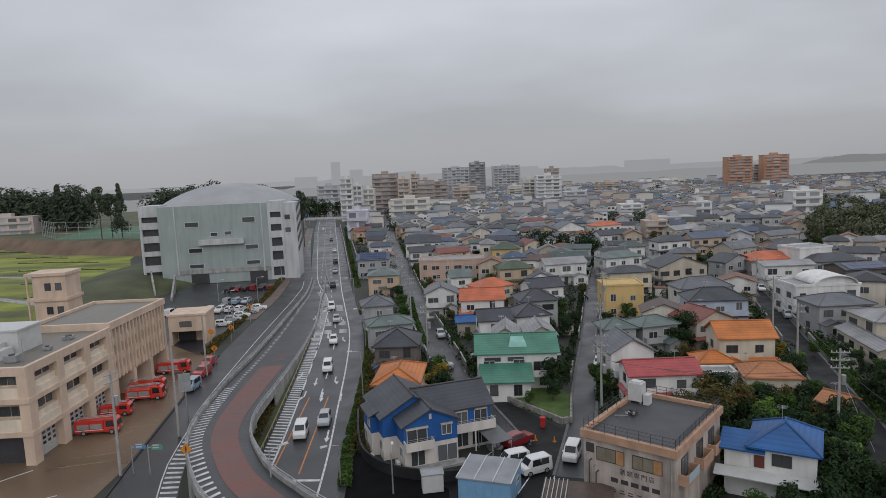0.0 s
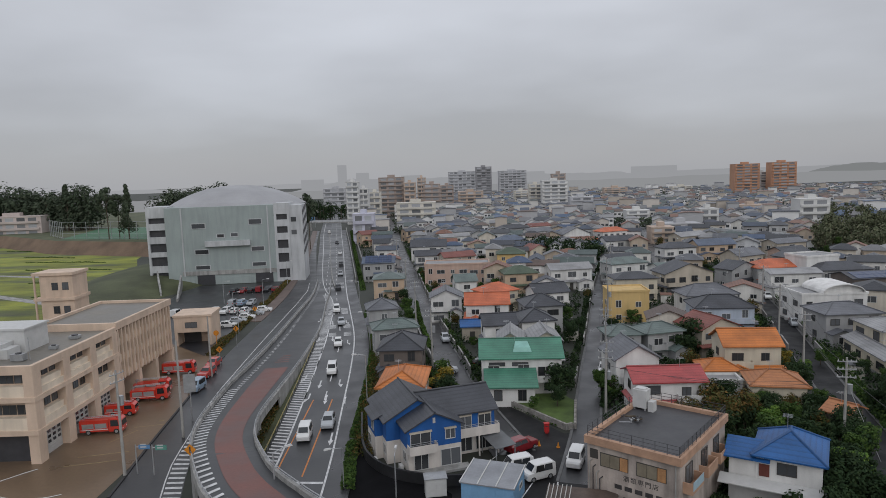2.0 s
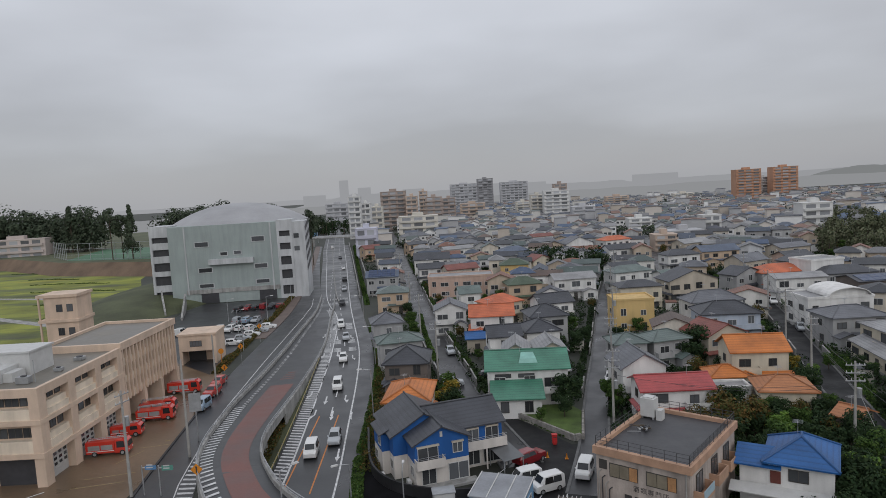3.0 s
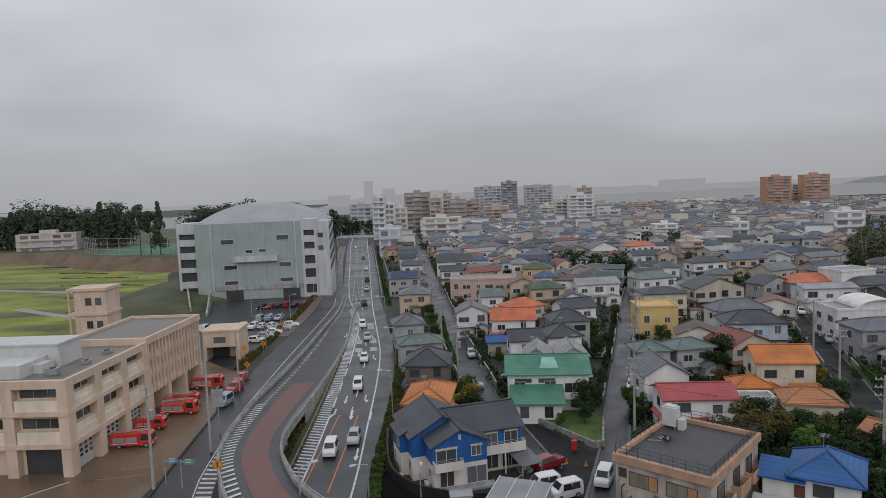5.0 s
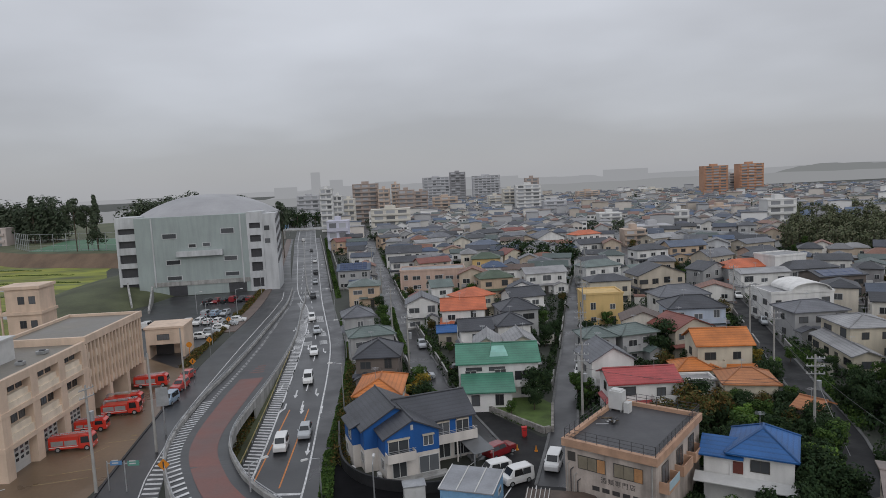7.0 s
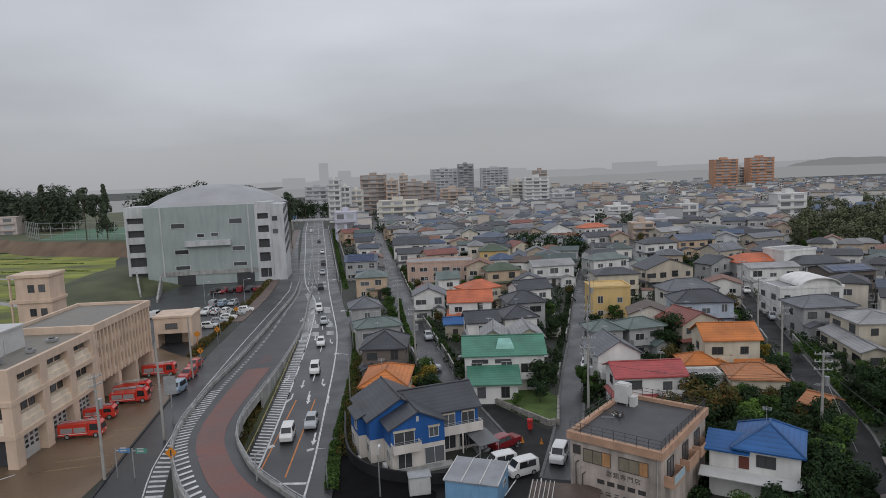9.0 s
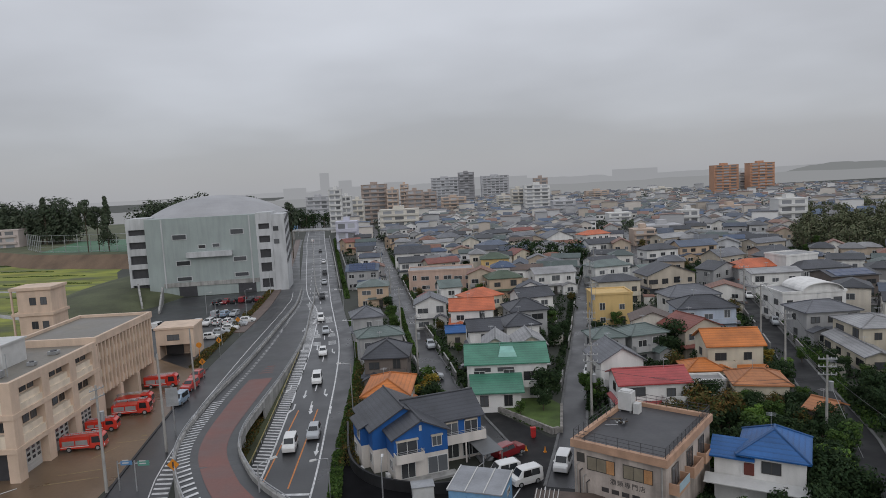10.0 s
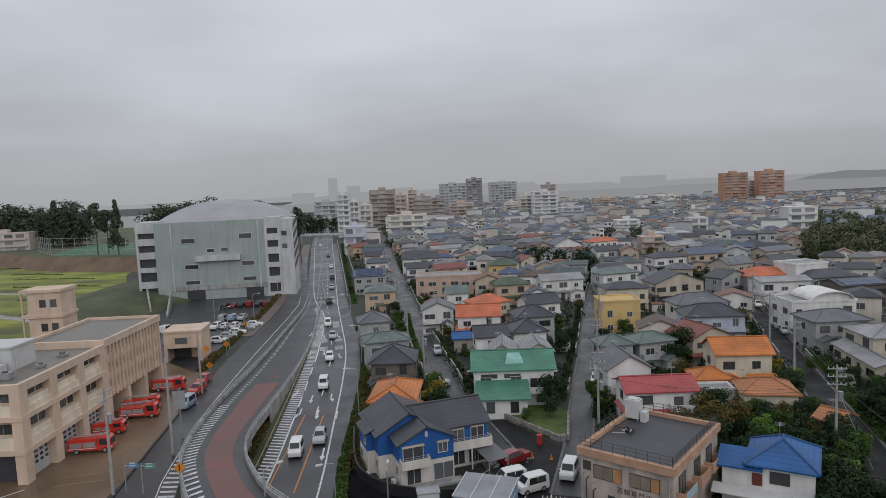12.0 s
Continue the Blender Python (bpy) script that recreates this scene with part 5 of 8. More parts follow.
for k in range(6):
    g = Geo()
    x = -1.4 + k * 0.85
    g.box(x - 0.25, x + 0.25, -D - 0.012, -D + 0.01, 2.2, 2.3)
    g.box(x - 0.25, x + 0.2, -D - 0.012, -D + 0.01, 2.45, 2.53)
    part("sign_bar", g, lettering, shop)
tank = thing("water_tank", pose(20.2, 67.9, 7.35, 0, 0, -39.6), "white rooftop water tank on the shop roof", "tank")
g = Geo()
g.box(-0.75, 0.75, -0.6, 0.6, 0.25, 2.2)
g.box(-0.55, 0.55, -0.45, 0.45, 2.2, 2.35)
part("body", g, frame_white, tank)
for k in range(4):
    g = Geo()
    sx, sy = (-1, 1)[k % 2] * 0.6, (-1, 1)[k // 2] * 0.45
    g.box(sx - 0.08, sx + 0.08, sy - 0.08, sy + 0.08, 0, 0.25)
    part("leg", g, metal_grey, tank)
g = Geo()
g.box(0.9, 1.5, -0.5, 0.4, 0.0, 1.1)
part("pump_box", g, frame_white, tank)
clutter = thing("scrap_pile", pose(17.9, 63.9, 7.35), "heap of dark scrap and pipes on the roof", "scrap")
for k in range(16):
    g = Geo()
    a = rnd.uniform(0, 6.28)
    cxx, cyy = rnd.uniform(-0.7, 1.1), rnd.uniform(-0.3, 1.6)
    ln = rnd.uniform(0.4, 1.4)
    g.tube((cxx - math.cos(a) * ln / 2, cyy - math.sin(a) * ln / 2, rnd.uniform(0.05, 0.4)), (cxx + math.cos(a) * ln / 2, cyy + math.sin(a) * ln / 2, rnd.uniform(0.05, 0.5)), rnd.uniform(0.03, 0.1), n=5)
    part("scrap", g, (metal_dark, bark, metal_grey)[k % 3], clutter)

# ---- sheds round the yard ----
shed = thing("prefab_shed", pose(3.75, 63.4, 0, 0, 0, -20), "light blue prefab shed with a grey panelled roof", "shed")
g = Geo()
g.box(-2.7, 2.7, -2.3, 2.3, 0, 2.45)
part("wall", g, tarp_blue, shed)
g = Geo()
g.hexa((V(-2.85, -2.45, 2.4), V(2.85, -2.45, 2.4), V(2.85, 2.45, 2.75), V(-2.85, 2.45, 2.75)), (V(-2.85, -2.45, 2.52), V(2.85, -2.45, 2.52), V(2.85, 2.45, 2.87), V(-2.85, 2.45, 2.87)))
part("roof", g, surface("grey_sheet_roof", (0.25, 0.26, 0.28), 0.5, 0.25, 0.5, 5, 0.2), shed)
for x in (-2.8, -0.95, 0.95, 2.8):
    g = Geo()
    g.hexa((V(x - 0.05, -2.47, 2.521), V(x + 0.05, -2.47, 2.521), V(x + 0.05, 2.47, 2.871), V(x - 0.05, 2.47, 2.871)), (V(x - 0.05, -2.47, 2.6), V(x + 0.05, -2.47, 2.6), V(x + 0.05, 2.47, 2.95), V(x - 0.05, 2.47, 2.95)))
    part("roof_rib", g, frame_white, shed)
for k in range(7):
    g = Geo()
    x = -2.55 + k * 0.85
    g.box(x - 0.03, x + 0.03, -2.34, -2.3, 0.1, 2.35)
    part("wall_rib", g, tarp_blue, shed)
add_window(shed, 2.712, 0.6, 1.2, 90, 1.2, 0.6, False, 1)
sb = thing("storage_locker", pose(-2.2, 64.6, 0, 0, 0, 8), "small grey-white steel garden locker", "locker")
g = Geo()
g.box(-1.1, 1.1, -0.6, 0.6, 0, 1.9)
part("body", g, frame_white, sb)
for x in (-0.53, 0.53):
    g = Geo()
    g.box(x - 0.5, x + 0.5, -0.64, -0.6, 0.1, 1.8)
    part("door", g, frame_white, sb)
g = Geo()
g.hexa((V(-1.2, -0.7, 1.9), V(1.2, -0.7, 1.9), V(1.2, 0.7, 1.9), V(-1.2, 0.7, 1.9)), (V(-1.2, -0.7, 2.0), V(1.2, -0.7, 2.0), V(1.2, 0.7, 2.12), V(-1.2, 0.7, 2.12)))
part("roof", g, metal_grey, sb)
ls = thing("lean_to_shed", pose(11.6, 57.6, 0, 0, 0, -16), "low shed with a dark rusty sheet roof", "shed")
g = Geo()
g.box(-3.2, 3.0, -2.0, 2.0, 0, 2.2)
part("wall", g, wall_brown, ls)
g = Geo()
g.hexa((V(-3.4, -2.2, 2.2), V(3.2, -2.2, 2.2), V(3.2, 2.2, 2.6), V(-3.4, 2.2, 2.6)), (V(-3.4, -2.2, 2.3), V(3.2, -2.2, 2.3), V(3.2, 2.2, 2.7), V(-3.4, 2.2, 2.7)))
part("roof", g, surface("rusty_sheet", (0.085, 0.060, 0.048), 0.6, 0.4, 0.6, 4, 0.3), ls)
for k in range(6):
    x = -3.3 + k * 0.42
    g = Geo()
    g.hexa((V(x, -2.3, 2.32), V(x + 0.07, -2.3, 2.32), V(x + 0.07, 2.3, 2.72), V(x, 2.3, 2.72)), (V(x, -2.3, 2.42), V(x + 0.07, -2.3, 2.42), V(x + 0.07, 2.3, 2.82), V(x, 2.3, 2.82)))
    part("batten", g, shutter_mat, ls)
cp = thing("carport", pose(4.9, 73.0, 0, 0, 0, 18), "grey translucent carport beside a blue house", "carport")
g = Geo()
g.hexa((V(-1.2, -2.6, 2.2), V(1.3, -2.6, 2.45), V(1.3, 2.2, 2.45), V(-1.2, 2.2, 2.2)), (V(-1.2, -2.6, 2.26), V(1.3, -2.6, 2.51), V(1.3, 2.2, 2.51), V(-1.2, 2.2, 2.26)))
part("roof", g, surface("smoked_sheet", (0.10, 0.105, 0.11), 0.4, 0.2, 0.6, 5, 0.1), cp)
for x, y in ((-1.1, -2.4), (-1.1, 2.0), (1.2, -2.4), (1.2, 2.0)):
    g = Geo()
    g.box(x - 0.05, x + 0.05, y - 0.05, y + 0.05, 0, 2.25)
    part("post", g, metal_grey, cp)
pb = thing("post_box", pose(11.7, 79.8, 0), "red roadside box at the garden corner", "box")
g = Geo()
g.box(-0.3, 0.3, -0.25, 0.25, 0.2, 1.25)
g.box(-0.34, 0.34, -0.29, 0.29, 1.25, 1.35)
g.box(-0.2, 0.2, -0.15, 0.15, 0, 0.2)
part("body", g, hi_vis_red, pb)
g = Geo()
g.box(-0.2, 0.2, -0.27, -0.25, 0.95, 1.02)
part("slot", g, metal_dark, pb)
house(41.2, 50.6, -31, 6.0, 8.0, 5.6, 1.0, "gx", surface("taupe_sheet_roof", (0.20, 0.165, 0.15), 0.55, 0.25, 0.5, 5, 0.2), wall_cream, "house with a taupe sheet-metal roof", balcony=False)
# lower orange wing, small white garage
house(40.2, 96.4, -5, 5.0, 4.6, 3.0, 1.2, "hip", roof_orange, wall_cream, "single-storey orange-roofed wing of a cream house", balcony=False, detail=False)
house(38.5, 91.6, -5, 5.4, 3.0, 2.5, 0.4, "flat", roof_pale, wall_white, "low white garage with a flat roof", balcony=False, detail=False)
house(68.8, 103.2, -99.6, 15.0, 4.0, 3.0, 0.90, "gx", roof_pale, wall_cream, "single-storey cream wing with a pale grey roof", balcony=False)

# ---- fire station ----
fs = thing("fire_station", pose(-50, 75, 0), "three-storey beige fire station with deep window bays", "fire station")
placed.append((-62, 95, 22))
# local: x runs back from the street face at 0, y along the face
g = Geo()
g.box(-30, -1.0, 1.0, 20, 0, 11.6)
g.box(-12.6, -3.0, 20, 39.5, 0, 3.8)
g.box(-12.6, -1.0, 20, 39.5, 3.8, 12.2)
part("core_wall", g, station_wall, fs)
g = Geo()
for x0, x1, y0, y1, z in ((-30.03, 0.03, -0.03, 0.5, 11.6), (-0.5, 0.03, 0.5, 19.95, 11.6), (-30, -29.5, 0.5, 20, 11.6), (-30, -12.7, 19.5, 20, 11.6), (-12.63, 0.05, 19.96, 20.5, 12.2), (-0.45, 0.05, 20.5, 39, 12.2), (-12.6, 0.05, 39, 39.5, 12.2), (-12.6, -12.1, 20.5, 39, 12.2)):
    g = Geo()
    g.box(x0, x1, y0, y1, z - 0.5, z + 0.55)
    part("parapet", g, station_wall, fs)
g = Geo()
g.box(-29.5, -0.5, 0.5, 20, 11.6, 11.72)
g.box(-12.1, -0.45, 20.5, 39, 12.2, 12.32)
part("roof", g, surface("wet_flat_roof", (0.17, 0.155, 0.13), 0.5, 0.35, 0.15, 2, 0.2, wet=0.15), fs)
for z in (3.6, 7.7):
    g = Geo()
    g.box(-30, 0.15, -0.15, 0.6, z, z + 0.6)
    g.box(-0.6, 0.15, 0.6, 20, z, z + 0.6)
    part("floor_band", g, station_wall, fs)
for y in (0.0, 6.2, 12.6, 18.6):
    g = Geo()
    g.box(-1.2, 0.05, y, y + 1.5, 0, 11.5)
    part("pier", g, station_wall, fs)
for k in range(4):
    g = Geo()
    g.box(-8.2 - k * 7, -6.8 - k * 7, -0.05, 1.1, 0, 11.5)
    part("pier", g, station_wall, fs)
for y0, y1 in ((1.5, 6.2), (7.7, 12.6), (14.1, 18.6)):
    for z in (4.2, 8.1):
        for k, (h0, h1, out) in enumerate(((0, 1.0, -0.05), (1.0, 1.8, -0.35))):
            g = Geo()
            g.box(-1.0, out, y0, y1, z + h0, z + h1)
            part("spandrel", g, station_band, fs)
        for k in range(3):
            add_window(fs, -0.988, y0 + (y1 - y0) * (k + 0.5) / 3, z + 1.95, 90, 1.2, 1.2, True, 1)
    g = Geo()
    g.box(-1.0, -0.9, y0 + 0.2, y1 - 0.2, 0, 3.5)
    part("shutter_door", g, shutter_mat, fs)
    for k in range(1, 8):
        g = Geo()
        g.box(-0.9, -0.86, y0 + 0.2, y1 - 0.2, k * 0.44, k * 0.44 + 0.06)
        part("shutter_rib", g, shutter_mat, fs)
    for k in range(4):
        for j in range(3):
            g = Geo()
            yy = y0 + 0.6 + k * (y1 - y0 - 1.2) / 3.4
            g.box(-0.9, -0.845, yy, yy + 0.55, 1.3 + j * 0.65, 1.65 + j * 0.65)
            part("door_pane", g, pane_mat, fs)
for k in range(4):
    for z in (4.2, 8.1):
        g = Geo()
        g.box(-6.7 - k * 7, -1.3 - k * 7 if k else -1.2, 0.1, 1.0, z, z + 1.5)
        part("spandrel", g, station_band, fs)
        for j in range(3):
            add_window(fs, -5.6 - k * 7 + j * 1.8, 0.988, z + 1.7, 0, 1.7, 1.2, True, 1)
# flat dark panel stands for the shaded inside of the open garage
g = Geo()
g.box(-6.4, -1.6, 0.99, 1.0, 0, 3.3)
part("garage_opening", g, metal_dark, fs)
# fins of the rear block
for k in range(17):
    y = 20.3 + k * 1.14
    g = Geo()
    g.box(-1.0, 0.0, y, y + 0.36, 3.9, 11.69)
    part("fin", g, station_wall, fs)
for k in range(16):
    y = 20.66 + k * 1.14
    for z in (3.9, 6.5, 9.1):
        g = Geo()
        g.box(-1.0, -0.25 - 0.1 * (k % 2), y, y + 0.78, z, z + 1.1)
        part("spandrel", g, station_band, fs)
        g = Geo()
        g.box(-1.0, -0.97, y, y + 0.78, z + 1.1, z + 2.5)
        part("window", g, pane_mat, fs)
for y in (20.1, 26, 32, 38.4):
    g = Geo()
    g.box(-3.0, 0.0, y, y + 0.9, 0, 3.9)
    part("pier", g, station_wall, fs)
# dark panels again in place of the shaded bay interiors
for y in (21.2, 27.1, 33.1):
    g = Geo()
    g.box(-3.0, -2.95, y, y + 4.6, 0, 3.3)
    part("garage_opening", g, metal_dark, fs)
g = Geo()
g.box(-18, -5.9, 8.2, 13.2, 11.72, 14.7)
g.box(-18, -7.4, 2.6, 8.2, 11.72, 13.4)
g.box(-18.2, -5.7, 8.0, 13.4, 14.7, 14.95)
part("penthouse", g, frame_white, fs, "white rooftop plant room")
g = Geo()
g.box(-7.38, -6.2, 5.0, 7.6, 11.72, 12.9)
part("plant_box", g, frame_white, fs)
g = Geo()
g.tube((-3.0, 4.5, 11.72), (-3.0, 4.5, 14.6), 0.06, n=6)
part("mast", g, metal_grey, fs)

tw = thing("training_tower", pose(-83.0, 137.5, 0, 0, 0, 4) @ Matrix.Diagonal((0.76, 0.8, 1, 1)), "beige three-storey drill tower with open corners", "tower")
placed.append((-82, 139, 8))
for z0, z1 in ((0, 4.6), (5.2, 9.6), (10.2, 14.9)):
    g = Geo()
    g.box(-3.8, 5.0, -4, 4, z0, z1)
    part("wall", g, station_wall, tw)
    for x in (0.2, 3.0):
        add_window(tw, x, -4.012, z0 + 1.6, 0, 1.7, 1.6, True, 1)
for z in (4.6, 9.6, 14.9):
    g = Geo()
    g.box(-5.6, 5.4, -4.4, 4.4, z, z + 0.6)
    part("slab", g, station_wall, tw)
for z0 in (0, 5.2, 10.2):
    g = Geo()
    g.box(-5.4, -5.0, -4.2, -3.8, z0, z0 + 4.4 + (0.3 if z0 > 9 else 0))
    part("post", g, station_wall, tw)

an = thing("annex_building", pose(-53, 133.5, 0, 0, 0, 5), "small two-storey beige annex with a dark gateway", "building")
placed.append((-53, 133, 5))
g = Geo()
g.box(-3.8, 3.6, -3, 4, 2.8, 6.0)
g.box(-3.8, -3.2, -3, 4, 0, 2.8)
g.box(2.9, 3.6, -3, 4, 0, 2.8)
g.box(-3.2, 2.9, 0.5, 4, 0, 2.8)
part("wall", g, station_wall, an)
g = Geo()
g.box(-4.0, 3.8, -3.2, 4.2, 6.0, 6.4)
part("roof", g, station_wall, an)
add_window(an, -0.4, -3.012, 3.7, 0, 2.4, 1.2, True, 3)
g = Geo()
g.box(-3.0, 0.5, 0.44, 0.49, 0, 2.6)
part("shutter", g, metal_dark, an)
g = Geo()
g.tube((2.6, -3.6, 0), (2.6, -3.6, 3.2), 0.06, n=6)
g.tube((2.6, -3.65, 3.2), (2.6, -3.55, 3.2), 0.55, n=14)
tagged(part("round_sign", g, sign_orange), "", "")
ob = bpy.data.objects["round_sign"]
ob.matrix_basis = pose(-49.6, 131.0, 0)
tagged(ob, "orange round sign on a steel post", "sign")

# ---- sports hall ----
gy = thing("sports_hall", pose(-91, 209, 0, 0, 0, 6), "large grey-green sports hall with a low domed roof", "hall")
placed.append((-70, 232, 30))
g = Geo()
g.box(0, 34.5, 0, 46, 0, 25.4)
part("wall", g, gym_green, gy)
for x in (5.2, 32.5):
    g = Geo()
    g.box(x - 0.2, x + 0.2, -0.3, -0.001, 3, 25.2)
    part("downpipe", g, gym_white, gy)
for x0, x1, yb, floors in ((34.5, 39.5, 0.0, 0), (-6.8, 0.0, 3.0, 1)):
    for z0, z1 in ((0, 1.2), (4.2, 6.4), (9.4, 11.0), (13.8, 16.0), (18.2, 20.4), (22.2, 25.8)):
        g = Geo()
        g.box(x0, x1, yb, yb + 12, z0, z1)
        part("floor_band", g, gym_white, gy)
    # dark core behind the bands: shade of the open floors put into its colour
    g = Geo()
    g.box(x0 + 0.6, x1 - 0.6, yb + 0.8, yb + 11.5, 1.2, 22.2)
    part("recess", g, metal_dark, gy)
    for x in ((x0, x0 + 0.8), (x1 - 0.8, x1)):
        g = Geo()
        g.box(x[0] + 0.02, x[1] - 0.02, yb + 0.02, yb + 0.78, 0, 25.7)
        part("pier", g, gym_white, gy)
dome = Geo()
n, rings = 48, []
for k in range(11):
    q = 1 - k / 10
    rings.append([V(18.4 + 24.0 * q * math.cos(w), 24.5 + 24.0 * q * math.sin(w), 25.0 + 7.0 * (1 - q ** 2.2)) for w in [2 * math.pi * i / n for i in range(n)]])
for r0, r1 in zip(rings, rings[1:]):
    for i in range(n):
        j = (i + 1) % n
        dome.poly((r0[i], r0[j], r1[j], r1[i]))
part("domed_roof", dome, gym_roof, gy, smooth=True)
# plain bay beyond the stacked balconies, with raking bands on its flank
g = Geo()
g.box(39.5, 43.6, 0.3, 14, 0, 25.0)
part("bay_wall", g, gym_white, gy)
for z in (15.4, 19.6):
    g = Geo()
    g.box(39.9, 41.6, 0.22, 0.299, z, z + 1.5)
    part("window", g, pane_mat, gy)
# dark plates on the flank, coloured as the shade inside stair slots
for k in range(5):
    z = 8.5 + k * 3.3
    g = Geo()
    g.hexa((V(43.601, 1.0, z), V(43.68, 1.0, z), V(43.68, 13, z + 2.4), V(43.601, 13, z + 2.4)), (V(43.601, 1.0, z + 1.5), V(43.68, 1.0, z + 1.5), V(43.68, 13, z + 3.9), V(43.601, 13, z + 3.9)))
    part("stair_slot", g, metal_dark, gy)
for x, z, w, h in ((10.4, 18.4, 4.6, 1.8), (28.4, 19.2, 4.4, 1.9), (17.2, 15.2, 2.6, 1.4), (21.6, 15.4, 2.6, 1.4), (11, 10.0, 4.6, 1.7), (28.8, 10.4, 4.4, 1.7), (11, 5.0, 4.8, 1.5), (29, 5.4, 4.6, 1.5)):
    g = Geo()
    g.box(x - w / 2, x + w / 2, -0.12, -0.001, z, z + h, 0)
    win = part("window", g, gym_white, gy)
    g = Geo()
    g.box(x - w / 2 + 0.25, x + w / 2 - 0.25, -0.16, -0.12, z + 0.2, z + h - 0.2)
    part("pane", g, pane_mat, win)
g = Geo()
g.box(12.4, 26.6, -1.6, -0.001, 12.6, 14.3)
part("balcony", g, gym_white, gy)
for x in (11.8, 30.4):
    g = Geo()
    g.box(x - 2.8, x + 2.8, -0.1, -0.001, 0, 3.2)
    part("gateway", g, metal_dark, gy)
g = Geo()
g.box(4.5, 34.4, -0.25, -0.001, 3.25, 4.6)
part("plinth_band", g, concrete, gy)

# wing walls of the hall's service yard
for x0, y0, x1, y1, h0, h1 in ((-93.5, 206.5, -85.5, 190, 5.5, 1.2), (-84.5, 203, -77, 181, 4.6, 0.8)):
    g = Geo()
    a, b = V(x0, y0), V(x1, y1)
    s_ = Vector(((b - a).y, -(b - a).x, 0)).normalized() * 0.25
    g.hexa((a - s_ - V(0, 0, 0.03), a + s_ - V(0, 0, 0.03), b + s_ - V(0, 0, 0.03), b - s_ - V(0, 0, 0.03)), (a - s_ + V(0, 0, h0), a + s_ + V(0, 0, h0), b + s_ + V(0, 0, h1), b - s_ + V(0, 0, h1)))
    tagged(part("wing_wall", g, concrete), "sloping grey concrete wing wall beside the hall", "wall")
# plant on the station's flat roof, hose on the yard
for x, y, w, d, h in ((-54.2, 79.2, 1.6, 1.0, 0.9), (-53.4, 90.2, 1.2, 1.2, 0.5), (-53.0, 84.5, 1.0, 0.8, 0.5)):
    th = thing("roof_unit", pose(x, y, 11.72), "grey ventilation unit on the station roof", "ventilation unit", "roof units")
    g = Geo()
    g.box(-w / 2, w / 2, -d / 2, d / 2, 0.1, h)
    part("casing", g, metal_grey, th)
    g = Geo()
    g.box(-w / 2 + 0.1, w / 2 - 0.1, -d / 2 + 0.1, d / 2 - 0.1, 0, 0.1)
    part("base", g, concrete, th)
    g = Geo()
    g.tube((0, 0, h), (0, 0, h + 0.12), min(w, d) * 0.36, n=12)
    part("fan_guard", g, metal_dark, th)

# ---- vehicles ----
def loft(sections, mi=0):
    """A closed skin through sections (y, half width low, z low, z belt, half width top, z top)."""
    g = Geo()
    rings = []
    for y, wl, z0, zb, wt, zt in sections:
        rings.append([V(-wl * 0.96, y, z0), V(wl * 0.96, y, z0), V(wl, y, z0 + (zb - z0) * 0.45), V(wl * 0.97, y, zb), V(wt, y, zt - 0.05), V(wt * 0.9, y, zt), V(-wt * 0.9, y, zt), V(-wt, y, zt - 0.05), V(-wl * 0.97, y, zb), V(-wl, y, z0 + (zb - z0) * 0.45)])
    for a, b in zip(rings, rings[1:]):
        for i in range(10):
            j = (i + 1) % 10
            g.poly((a[j], a[i], b[i], b[j]), mi)
    g.poly(rings[0], mi)
    g.poly(list(reversed(rings[-1])), mi)
    return g


SHAPES = {
    "van": dict(L=3.6, w=0.84, secs=((-2.1, 0.74, 0.35, 0.75, 0.70, 0.80), (-1.95, 0.82, 0.25, 0.95, 0.78, 1.0), (-1.45, 0.84, 0.22, 1.0, 0.70, 1.10), (-0.85, 0.84, 0.22, 1.02, 0.68, 1.80), (0.0, 0.84, 0.22, 1.02, 0.70, 1.86), (1.8, 0.84, 0.24, 1.02, 0.70, 1.83), (2.1, 0.80, 0.32, 1.0, 0.68, 1.70)), glass=(-1.4, -0.82, 2.08), belt=1.06, roof=1.72),
    "hatch": dict(L=3.9, w=0.83, secs=((-1.95, 0.70, 0.35, 0.62, 0.66, 0.68), (-1.8, 0.80, 0.22, 0.80, 0.76, 0.84), (-0.95, 0.83, 0.2, 0.92, 0.74, 0.98), (-0.25, 0.83, 0.2, 0.94, 0.62, 1.46), (0.6, 0.83, 0.2, 0.96, 0.62, 1.52), (1.6, 0.82, 0.24, 0.98, 0.60, 1.42), (1.95, 0.76, 0.35, 0.95, 0.62, 1.0)), glass=(-0.9, -0.22, 1.9), belt=0.98, roof=1.40),
    "suv": dict(L=4.3, w=0.88, secs=((-2.15, 0.76, 0.4, 0.78, 0.72, 0.84), (-2.0, 0.86, 0.28, 0.98, 0.82, 1.02), (-1.0, 0.88, 0.26, 1.05, 0.80, 1.10), (-0.35, 0.88, 0.26, 1.06, 0.66, 1.62), (0.7, 0.88, 0.26, 1.08, 0.66, 1.68), (1.85, 0.87, 0.3, 1.08, 0.64, 1.58), (2.15, 0.80, 0.4, 1.05, 0.66, 1.1)), glass=(-0.95, -0.32, 2.08), belt=1.12, roof=1.55),
}
SHAPES["van"]["secs"] = tuple((a * 0.86, *b) for a, *b in SHAPES["van"]["secs"])
SHAPES["van"]["glass"] = tuple(a * 0.86 for a in SHAPES["van"]["glass"])
tyre = Geo()
tyre.tube((-0.1, 0, 0), (0.1, 0, 0), 0.31, n=14)
